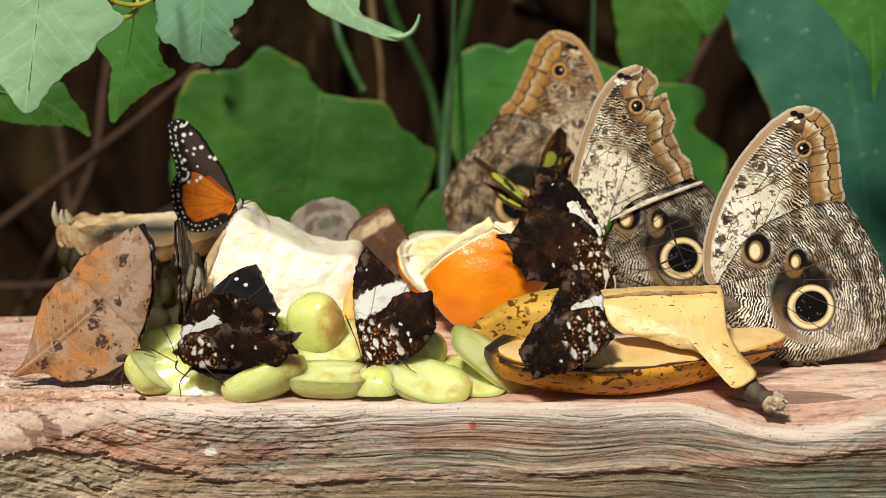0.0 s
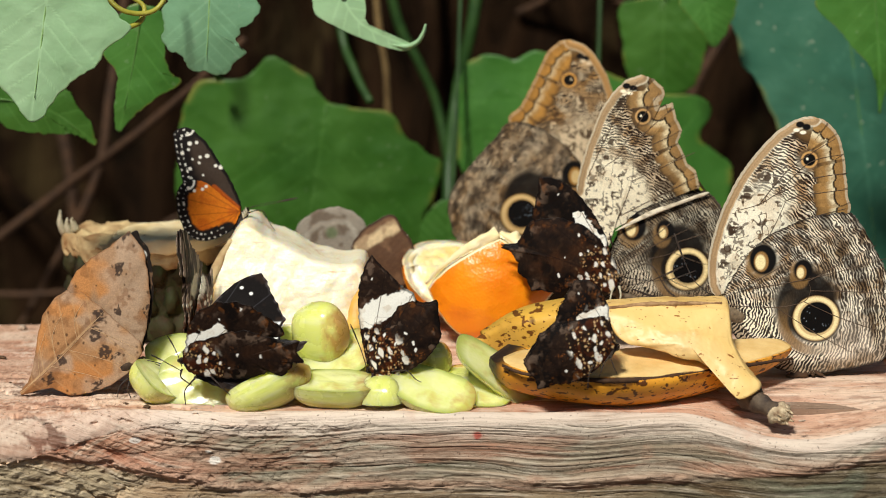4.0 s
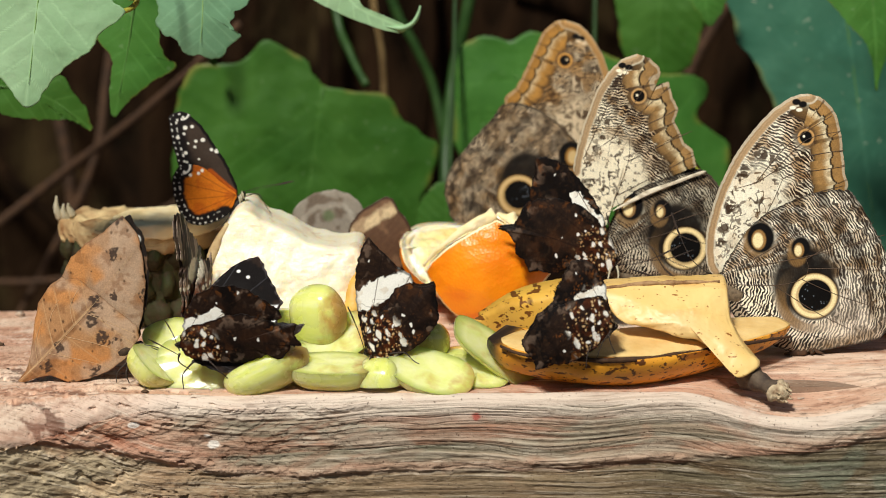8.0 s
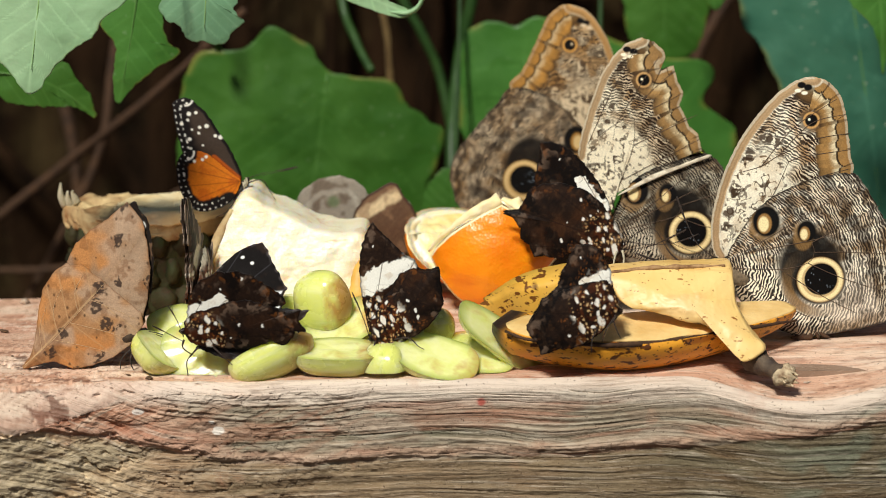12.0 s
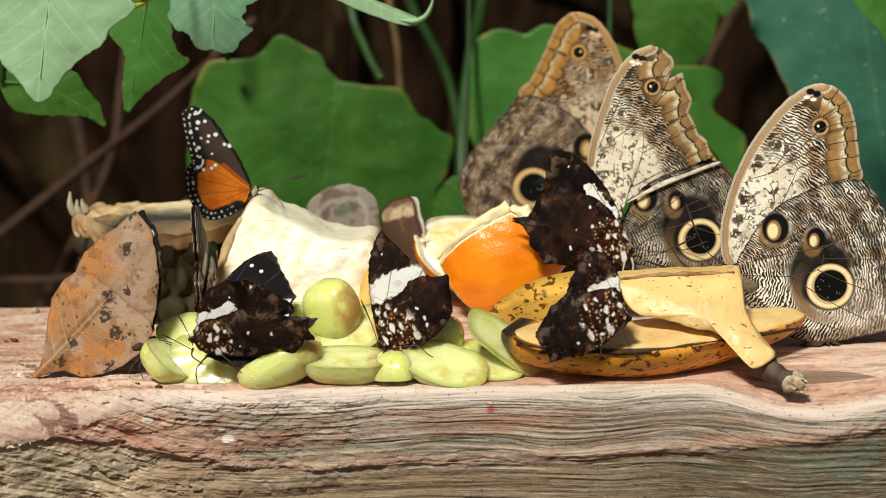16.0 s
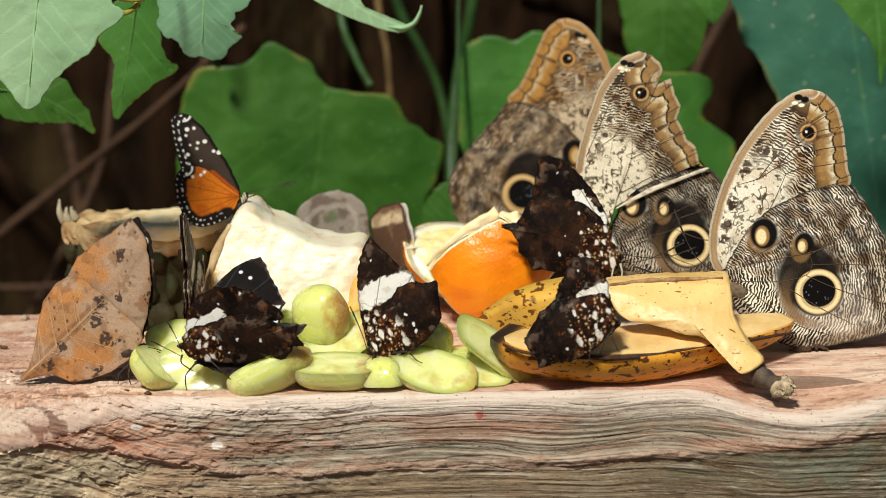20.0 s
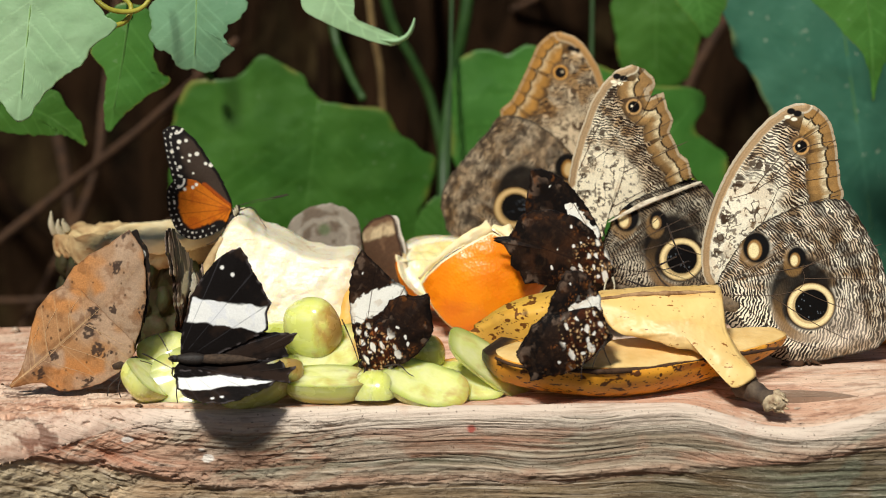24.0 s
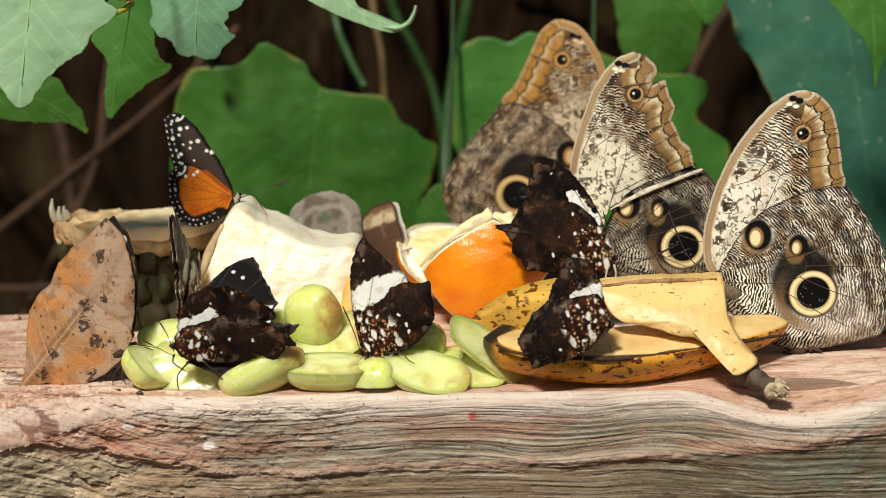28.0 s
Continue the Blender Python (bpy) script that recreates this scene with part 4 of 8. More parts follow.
def sweep_mesh(name, path, sections, n=70, rind=None, rough=0.0, seed=1, sharp=False):
    """Sweeps a closed cross-section along a smooth path. sections(u) gives points (across, up) in metres at u from 0 to 1."""
    c = spline(path, n, closed=False)
    tan = np.gradient(c, axis=0)
    tan /= np.linalg.norm(tan, axis=1)[:, None]
    co, k = [], 0
    rd = []
    for i in range(n):
        u = i / (n - 1)
        a = np.cross(tan[i], (0, 0, 1.0))
        a /= np.linalg.norm(a) + 1e-9
        up = np.cross(a, tan[i])
        q = np.array(sections(u))
        k = len(q)
        nz = (fbm(np.full(k, u * 14.0), np.arange(k) * 0.35, seed, 3) - 0.5) * rough
        q = q * (1 + nz)[:, None]
        co.append(c[i] + q[:, :1] * a + q[:, 1:] * up)
        rd.append(np.full(k, 0.0 if rind is None else rind(u)))
    idx = np.arange(n * k).reshape(n, k)
    a, b = idx[:-1], idx[1:]
    f = np.stack([a, np.roll(a, -1, axis=1), np.roll(b, -1, axis=1), b], axis=2).reshape(-1, 4)
    co = np.vstack(co)
    ends = np.stack([co[:k].mean(axis=0), co[-k:].mean(axis=0)])
    v = len(co)
    caps = [(v, (j + 2) % k, j + 1, j) for j in range(0, k - 1, 2)] + [(v + 1, v - k + j, v - k + j + 1, v - k + (j + 2) % k) for j in range(0, k - 1, 2)]
    return mesh_from(name, np.vstack([co, ends]), np.vstack([f, np.array(caps)]), {"rind": np.concatenate(rd + [[0, 0]])})


# ---- outlines of wings and leaves, in millimetres from their roots ----
AT_owl_pale = (0.0952, -0.0240, 0.0362)
FORE_owl_pale = [(-1.4, 1.8), (-3.5, 11.1), (-1.7, 22.7), (1.8, 33.2), (6.9, 43.7), (13.3, 52.7), (19.7, 59.3), (27.0, 63.6), (31.6, 64.0), (36.5,
    62.2), (40.2, 57.8), (42.2, 51.2), (43.3, 43.5), (44.1, 37.0), (44.6, 31.2), (35.4, 26.3), (18.7, 14.0), (4.6, 4.0)]
HIND_owl_pale = [(1.2, 0.6), (6.1, 11.0), (14.7, 21.6), (26.8, 28.3), (35.3, 30.7), (45.6, 30.6), (52.7, 20.4), (57.7, 10.8), (61.2, -1.3), (62.1,
    -12.2), (58.3, -20.3), (50.5, -23.0), (44.2, -24.2), (35.8, -25.8), (27.3, -26.1), (18.5, -23.0), (10.5, -17.9), (5.5, -11.2), (3.0, -4.1)]
SPOTS_owl_pale = [(33.9, -5.6), (14.8, 14.4), (28.6, 10.9), (30.2, 49.7), (26.8, 61.8), (29.0, 61.0)]
AT_owl_torn = (0.0646, 0.0180, 0.0302)
FORE_owl_torn = [(-17.8, 37.6), (-16.4, 45.7), (-13.7, 54.7), (-9.4, 66.5), (-4.9, 73.6), (0.2, 78.5), (5.6, 80.4), (10.2, 78.9), (13.7, 75.7), (14.4,
    73.0), (10.7, 71.4), (11.5, 68.0), (17.3, 70.1), (18.6, 64.6), (20.9, 60.0), (19.3, 55.6), (21.9, 50.9), (23.0, 47.4), (26.5, 44.6), (27.7, 38.6),
    (19.6, 35.5), (10.6, 31.5), (1.7, 25.8), (-4.4, 22.4), (-5.4, 16.8), (-8.5, 16.8), (-13.8, 28.6)]
HIND_owl_torn = [(-3.3, 17.9), (1.9, 27.5), (12.3, 33.4), (27.9, 36.9), (35.7, 31.6), (39.1, 18.8), (39.2, 8.0), (34.7, -0.2), (25.3, -3.6), (12.7,
    -4.8), (2.1, -3.0), (-3.2, 3.9), (-5.3, 11.5)]
SPOTS_owl_torn = [(23.5, 8.5), (3.0, 23.9), (14.7, 22.7), (6.2, 65.3), (0.1, 76.5), (2.5, 75.8)]
FLAP_owl_torn = [(28.9, 37.6), (18.6, 33.8), (8.1, 30.0), (-3.7, 22.8), (6.1, 27.0), (19.6, 32.7), (30.4, 37.1)]
AT_owl_dark = (0.0550, 0.0850, 0.0396)
FORE_owl_dark = [(-8.4, 73.7), (-13.0, 72.9), (-17.3, 68.9), (-20.2, 62.6), (-22.8, 57.1), (-27.4, 48.1), (-31.8, 41.2), (-17.7, 27.1), (-2.3, 9.0),
    (2.6, 9.0), (5.2, 22.5), (8.2, 34.7), (9.2, 47.0), (7.2, 56.9), (3.4, 64.6), (-2.1, 71.2)]
HIND_owl_dark = [(-31.8, 41.7), (-37.3, 35.2), (-42.9, 28.8), (-49.3, 21.4), (-54.0, 15.0), (-55.9, 7.5), (-54.6, 1.0), (-53.1, -3.8), (-47.7, -7.0),
    (-33.3, -7.8), (-20.0, -9.0), (-8.9, -6.8), (0.0, 0.0), (2.2, 13.5), (-5.6, 28.1), (-15.6, 37.1), (-24.3, 41.6)]
SPOTS_owl_dark = [(-27.0, 6.0), (-6.5, 21.2), (-12.2, 15.8), (-8.8, 58.5), (-2.5, 66.9), (-4.7, 67.8)]
AT_leafwing = (-0.1051, -0.0560, 0.0191)
FORE_leafwing = [(-0.9, 47.2), (-7.8, 41.4), (-13.6, 37.6), (-18.7, 33.0), (-21.9, 26.6), (-18.4, 22.1), (-8.8, 15.8), (-1.2, 3.9), (1.6, 2.6), (3.5,
    8.3), (5.4, 16.7), (6.2, 25.3), (5.4, 33.2), (4.0, 41.0), (1.4, 44.5)]
HIND_leafwing = [(-22.5, 25.8), (-26.8, 22.9), (-30.2, 17.8), (-31.9, 10.0), (-33.5, -0.3), (-35.5, -6.2), (-38.2, -9.0), (-37.5, -10.1), (-32.2,
    -8.4), (-27.1, -7.2), (-20.5, -10.2), (-13.7, -8.5), (-6.9, -5.9), (-1.0, -1.2), (3.8, 5.7), (2.8, 9.8), (-3.6, 15.2), (-10.1, 21.1), (-16.5,
    26.2)]
EDGE_leafwing = [(0.4, 46.6), (3.5, 45.2), (5.9, 41.9), (7.9, 30.3), (7.7, 22.5), (6.7, 16.7), (4.9, 12.8), (3.4, 24.5), (2.9, 38.1)]
HEAD_leafwing = (3.5, 2.5)
AT_longwing = (-0.0741, 0.0120, 0.0601)
FORE_longwing = [(-0.4, 0.4), (-1.7, 5.6), (-4.4, 11.4), (-7.9, 17.3), (-12.0, 23.9), (-16.3, 28.4), (-19.7, 30.3), (-22.0, 29.9), (-24.3, 28.5),
    (-24.0, 24.0), (-23.4, 19.0), (-22.1, 13.8), (-20.8, 10.1), (-14.7, 9.0), (-9.0, 6.1), (-4.0, 1.9)]
HIND_longwing = [(-0.8, 0.4), (-5.4, 4.2), (-10.4, 8.6), (-14.6, 11.1), (-19.7, 10.9), (-22.7, 8.6), (-23.6, 4.9), (-23.4, -0.3), (-21.7, -5.3),
    (-18.9, -9.5), (-14.7, -11.0), (-9.5, -10.0), (-4.9, -7.7), (-2.4, -4.8), (-1.3, -1.9)]
HEAD_longwing = (1.9, 0.4)
TAIL_longwing = (-3.5, -7.3)
DOTS_longwing = [(-19.2, 28.5), (-16.0, 25.1), (-18.5, 24.7), (-19.0, 22.5), (-21.3, 21.1), (-17.6, 19.0), (-14.8, 19.8), (-12.3, 20.2), (-15.2,
    17.7), (-18.6, 15.5), (-13.9, 13.2), (-9.3, 16.6), (-7.5, 16.0), (-18.3, 12.1), (-16.5, 10.3), (-17.0, 7.6), (-14.1, 8.2), (-12.8, 9.2), (-19.2,
    8.6)]
AT_duskwing_low = (-0.0841, -0.0730, 0.0249)
FAR_duskwing_low = [(0.3, 4.4), (2.8, 18.4), (6.3, 22.4), (10.6, 25.2), (18.5, 26.7), (18.0, 23.7), (20.3, 20.0), (23.2, 17.2), (26.0, 14.3), (28.7,
    11.2), (18.9, 8.2), (7.6, 5.4)]
FORE_duskwing_low = [(-0.6, 3.9), (0.6, 12.9), (3.9, 18.4), (9.0, 20.9), (14.8, 21.2), (18.3, 19.7), (22.5, 16.4), (27.0, 12.8), (27.4, 9.9), (19.3,
    8.2), (12.1, 6.3), (6.3, 4.4)]
HIND_duskwing_low = [(-1.0, 5.4), (3.1, 8.8), (7.2, 9.2), (14.5, 11.9), (20.1, 12.4), (27.4, 10.1), (32.9, 7.9), (37.2, 8.7), (36.4, 5.4), (38.9,
    1.0), (35.7, 1.6), (32.7, -2.5), (30.6, -3.0), (27.1, -1.7), (22.7, -3.4), (16.9, -4.1), (10.4, -3.7), (4.8, -3.3), (0.5, -1.9), (-1.6, 1.2)]
HEAD_duskwing_low = (-2.2, 1.2)
TAIL_duskwing_low = (26.2, 0.5)
BAND_duskwing_low = [(1.3, 6.3), (10.6, 11.1)]
DOTS_duskwing_low = [(11.3, 15.7), (18.3, 19.3), (9.1, 4.6), (6.6, 2.1), (16.9, 4.2), (24.4, 3.7), (11.3, 1.5), (4.2, 3.5), (14.0, -0.3)]
AT_duskwing_mid = (-0.0239, -0.0640, 0.0215)
FORE_duskwing_mid = [(-1.3, 0.8), (-2.2, 5.7), (-3.6, 13.6), (-4.2, 21.5), (-3.7, 28.7), (-1.7, 35.4), (0.6, 38.4), (3.0, 35.3), (7.4, 31.1), (10.5,
    27.8), (13.9, 25.9), (15.4, 23.6), (11.5, 17.8), (6.7, 10.1), (2.5, 3.3)]
HIND_duskwing_mid = [(-0.4, 0.2), (-1.2, 5.7), (3.0, 12.0), (6.1, 16.1), (9.1, 21.5), (13.9, 23.6), (17.2, 21.8), (22.3, 23.1), (22.6, 19.1), (23.0,
    16.0), (23.7, 11.2), (22.2, 8.1), (18.3, 3.2), (13.6, 0.1), (9.8, -1.6), (5.0, -3.5), (1.1, -2.7)]
HEAD_duskwing_mid = (-1.0, -1.0)
TAIL_duskwing_mid = (8.6, 4.2)
BAND_duskwing_mid = [(-3.7, 16.9), (11.1, 24.0)]
DOTS_duskwing_mid = [(0.7, 30.9), (11.9, 12.8), (1.1, 10.1), (0.1, 7.2), (8.6, 9.1), (6.7, 4.3), (14.3, 9.5), (15.2, 7.1), (2.5, 4.3), (4.9, 12.0)]
AT_duskwing_high = (0.0611, 0.0000, 0.0377)
FORE_duskwing_high = [(-0.6, 3.3), (-4.1, 16.5), (-7.4, 22.7), (-12.4, 29.5), (-17.5, 34.6), (-24.3, 37.5), (-27.9, 37.1), (-28.3, 32.0), (-29.7,
    26.1), (-30.1, 21.8), (-20.9, 18.1), (-12.4, 12.9), (-5.7, 6.7)]
HIND_duskwing_high = [(1.0, 2.9), (-2.3, 9.7), (-6.5, 15.7), (-12.4, 20.5), (-20.9, 22.8), (-26.7, 22.8), (-30.9, 21.0), (-33.5, 16.7), (-35.6, 13.0),
    (-41.4, 12.0), (-37.6, 10.3), (-35.2, 6.4), (-35.2, 3.1), (-32.2, 0.4), (-30.5, -4.0), (-26.7, -3.6), (-20.8, -4.9), (-15.0, -2.2), (-8.3, -3.1),
    (-2.2, -5.0), (0.2, -2.3)]
HEAD_duskwing_high = (1.6, -0.0)
TAIL_duskwing_high = (-15.8, -0.5)
BAND_duskwing_high = [(-13.8, 22.7), (-5.3, 14.5)]
DOTS_duskwing_high = [(-20.9, 31.0), (-10.2, 11.2), (-12.8, 9.8), (-7.7, 6.2), (-18.6, 8.8), (-20.8, 2.2), (-10.3, 0.9), (-4.9, 6.2), (-7.7, 12.9),
    (-2.6, 2.5), (-13.8, 17.0), (-4.4, -1.6)]
AT_duskwing_tip = (0.0563, -0.0800, 0.0343)
FORE_duskwing_tip = [(-0.6, 1.0), (-1.3, 7.6), (-1.9, 12.1), (-3.2, 15.3), (-5.4, 19.3), (-9.3, 21.2), (-13.1, 20.8), (-14.9, 17.6), (-17.7, 12.2),
    (-19.1, 7.5), (-22.6, 3.7), (-15.6, 0.1), (-6.4, -0.9)]
HIND_duskwing_tip = [(1.1, 0.4), (-0.8, 5.9), (-3.2, 9.9), (-9.2, 8.9), (-16.0, 7.1), (-20.8, 5.2), (-24.1, 2.8), (-26.9, -2.0), (-29.4, -6.3),
    (-28.0, -9.0), (-25.8, -11.1), (-24.8, -15.1), (-22.2, -14.6), (-18.4, -13.1), (-14.5, -13.1), (-9.1, -10.8), (-4.6, -7.6), (-0.7, -2.8)]
HEAD_duskwing_tip = (1.3, -1.0)
TAIL_duskwing_tip = (-15.6, -10.4)
BAND_duskwing_tip = [(-10.1, 7.6), (-2.8, 10.4)]
DOTS_duskwing_tip = [(-11.5, 16.9), (-7.9, 2.5), (-9.8, 5.7), (-6.2, -0.9), (-14.0, -2.2), (-15.2, -8.5), (-3.9, 0.6), (-7.5, -5.7), (-5.0, 4.8)]
AT_duskwing_edge = (-0.0884, -0.0300, 0.0254)
FORE_duskwing_edge = [(-0.2, 1.0), (-2.0, 18.2), (-5.8, 32.2), (-3.7, 37.3), (0.2, 36.1), (5.8, 28.1), (10.5, 24.1), (13.4, 21.1), (11.2, 12.1), (3.0,
    2.0)]
HIND_duskwing_edge = [(-0.2, 0.4), (3.2, 8.1), (10.4, 18.1), (15.2, 16.1), (19.2, 18.1), (19.4, 12.0), (17.8, 4.0), (12.8, -0.1), (6.8, -3.1), (1.9,
    -2.4)]
AT_greywing = (-0.0455, 0.0550, 0.0285)
FORE_greywing = [(-14.7, 2.3), (-13.5, 14.4), (-9.3, 20.3), (-3.9, 23.1), (2.6, 24.2), (9.4, 21.9), (13.7, 17.1), (15.2, 6.5), (12.9, -1.2), (-0.1,
    -3.3)]
AT_bandwing = (-0.0237, 0.0500, 0.0251)
FORE_bandwing = [(-13.1, 13.2), (-10.0, 19.3), (-3.9, 23.7), (2.5, 26.3), (5.9, 21.4), (9.2, 17.1), (11.5, 8.7), (10.3, 1.1), (2.1, -2.2), (-8.5,
    4.4)]
AT_leaf_front = (-0.1307, -0.0500, 0.1455)
EDGE_leaf_front = [(-26.2, -18.5), (-19.2, -28.9), (-14.7, -34.1), (-11.1, -38.4), (-7.0, -43.6), (-3.2, -41.3), (1.2, -35.7), (7.1, -30.0), (15.9,
    -23.5), (18.5, -19.2), (27.0, -12.3), (23.9, -8.5), (21.3, -4.8), (14.1, 3.6), (-2.5, 7.4), (-21.4, 2.0)]
RIB_leaf_front = [(0.0, 0.0), (-3.9, -24.3), (-7.0, -43.2)]
AT_leaf_notched = (-0.0854, 0.0200, 0.1380)
EDGE_leaf_notched = [(-15.7, -2.9), (-17.3, -13.1), (-16.5, -19.2), (-11.3, -22.3), (-8.4, -27.4), (-3.3, -28.9), (3.8, -30.0), (7.4, -26.5), (12.6,
    -21.4), (9.2, -17.9), (10.6, -13.3), (16.8, -8.2), (15.8, -2.1), (-0.3, 4.0)]
RIB_leaf_notched = [(0.0, 0.0), (-0.8, -14.2), (-2.3, -28.9)]
AT_leaf_hang = (-0.1148, 0.0500, 0.1268)
EDGE_leaf_hang = [(-14.9, -13.6), (-9.7, -21.1), (-10.5, -31.7), (-11.5, -41.3), (-9.5, -44.6), (-6.4, -40.7), (4.2, -31.8), (14.3, -25.5), (10.2,
    -21.2), (8.6, -13.8), (10.5, -2.2), (0.2, 4.2), (-10.6, -2.0)]
RIB_leaf_hang = [(0.0, 0.0), (-3.9, -21.1), (-9.5, -44.1)]
AT_leaf_low = (-0.1733, 0.0600, 0.0939)
EDGE_leaf_low = [(-1.0, 2.2), (3.8, -10.9), (16.6, -13.5), (31.6, -14.3), (37.9, -18.5), (36.6, -10.0), (32.1, -3.4), (28.1, 3.1), (15.3, 5.3)]
RIB_leaf_low = [(0.0, 0.0), (21.3, -4.5), (38.0, -17.6)]
AT_leaf_big = (-0.0697, 0.1900, -0.0063)
EDGE_leaf_big = [(-50.1, 70.7), (-46.1, 80.6), (-41.0, 88.0), (-27.5, 88.4), (-20.0, 91.6), (-11.3, 98.9), (-2.8, 96.4), (6.9, 90.2), (14.0, 79.8),
    (21.3, 77.7), (31.1, 76.4), (40.9, 75.1), (49.3, 63.9), (55.4, 58.9), (64.0, 51.4), (60.1, 35.2), (56.3, 27.6), (60.0, 21.3), (45.0, 11.2), (20.0,
    6.3), (-17.2, 10.3), (-44.5, 12.9), (-52.5, 35.8)]
RIB_leaf_big = [(14.0, 79.0), (9.0, 45.0), (2.0, 8.0)]
AT_leaf_mid = (0.0600, 0.2000, 0.0037)
EDGE_leaf_mid = [(-57.0, 80.9), (-47.1, 88.3), (-34.8, 86.9), (-22.5, 90.1), (2.1, 84.2), (26.8, 72.9), (46.5, 70.3), (52.0, 64.1), (48.0, 52.9),
    (61.7, 40.3), (62.0, 27.6), (52.3, 8.7), (15.0, 3.8), (-35.0, 10.4), (-49.9, 21.9), (-59.7, 48.5)]
RIB_leaf_mid = [(0.0, 0.0), (-10.1, 48.2), (-47.1, 85.8)]
AT_leaf_dark = (0.0935, 0.2300, 0.1153)
EDGE_leaf_dark = [(-17.6, -2.4), (-18.7, -20.0), (-14.8, -37.9), (0.5, -44.3), (13.1, -40.6), (17.9, -25.3), (20.1, -2.6)]
RIB_leaf_dark = [(0.0, 0.0), (-1.0, -25.2), (0.5, -43.1)]
AT_leaf_wide = (0.1635, 0.1800, 0.1343)
EDGE_leaf_wide = [(-45.1, -9.2), (-41.0, -38.1), (-34.8, -50.2), (-26.0, -64.9), (-22.1, -79.6), (-16.7, -104.3), (-3.8, -134.4), (23.7, -152.1),
    (57.3, -134.6), (66.6, -60.5), (52.7, -9.9), (4.6, 4.7)]
RIB_leaf_wide = [(0.0, 0.0), (11.6, -72.4), (23.6, -149.6)]
AT_leaf_corner = (0.1652, 0.1000, 0.1325)
EDGE_leaf_corner = [(-21.9, -4.2), (-12.3, -17.6), (-1.3, -29.9), (3.5, -42.2), (4.4, -50.0), (7.3, -37.7), (14.0, -24.4), (13.2, -2.3)]
RIB_leaf_corner = [(0.0, 0.0), (3.0, -26.5), (4.3, -48.9)]
AT_leaf_tip = (0.1047, 0.1600, 0.1224)
EDGE_leaf_tip = [(-10.5, 0.1), (-1.0, -14.1), (4.3, -20.8), (9.6, -14.2), (12.2, -0.1)]
RIB_leaf_tip = [(0.0, 0.0), (2.5, -11.8), (4.1, -20.3)]
AT_leaf_under = (-0.0021, 0.1700, 0.0054)
EDGE_leaf_under = [(-10.8, 19.9), (0.2, 28.5), (12.2, 9.9), (4.9, -1.3), (-12.2, -1.2)]
RIB_leaf_under = [(0.0, 0.0), (0.1, 12.4), (0.2, 27.3)]
AT_curl = (-0.0390, 0.0500, 0.1326)
EDGE_curl = [(-11.0, -4.5), (-0.2, -11.3), (10.2, -15.8), (21, -18.9), (25.5, -18.2), (23.9, -15.6), (18.7, -14.2), (11.4, -10.6), (8.3, -7.4), (6.7, 2.0), (-8.3, 6.3)]
RIB_curl = [(-2.0, 4.2), (6.2, -8.4), (23.3, -17.0)]


# ---- the ground, the bark behind in its shade-dark colour, and the board ----
def ground():
    x, y = np.meshgrid(np.linspace(-60, 60, 61), np.linspace(-60, 60, 61))
    z = -0.9 + 0.02 * (fbm(x, y, 2) - 0.5)
    idx = np.arange(61 * 61).reshape(61, 61)
    f = np.stack([idx[:-1, :-1], idx[:-1, 1:], idx[1:, 1:], idx[1:, :-1]], axis=2).reshape(-1, 4)
    ob = link("ground", mesh_from("ground", np.stack([x.ravel(), y.ravel(), z.ravel()], axis=1), f), SOIL)
    tagged(ob, "dark bare soil under the plants", "ground", kind="structure")


def bark_wall():
    nx, nz = 260, 160
    x, z = np.meshgrid(np.linspace(-0.9, 0.9, nx), np.linspace(-0.9, 0.9, nz))
    y = 0.50 + 0.5 * x ** 2 - 0.05 * fbm(x * 14, z * 2.2, 3, 4) - 0.03 * np.abs(np.sin(x * 23 + 3 * fbm(x * 4, z * 3, 9))) - 0.02 * fbm(x * 60, z * 12, 7, 3)
    idx = np.arange(nx * nz).reshape(nz, nx)
    f = np.stack([idx[:-1, :-1], idx[:-1, 1:], idx[1:, 1:], idx[1:, :-1]], axis=2).reshape(-1, 4)
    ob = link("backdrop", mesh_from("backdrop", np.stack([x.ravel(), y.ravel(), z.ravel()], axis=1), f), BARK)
    tagged(ob, "brown fissured bark and matted roots, coloured dark as in shade", "bark", kind="structure")


def dip(x):
    """Where the front of the board bulges out and sinks a little."""
    return ss(0.078, 0.116, x) * (1 - 0.85 * ss(0.120, 0.160, x))


def front_edge(x):
    return -0.0765 - 0.006 * dip(x) - 0.026 * ss(-0.088, -0.17, x) ** 1.2 + 0.0012 * (fbm(x * 60, x * 0, 4) - 0.5)


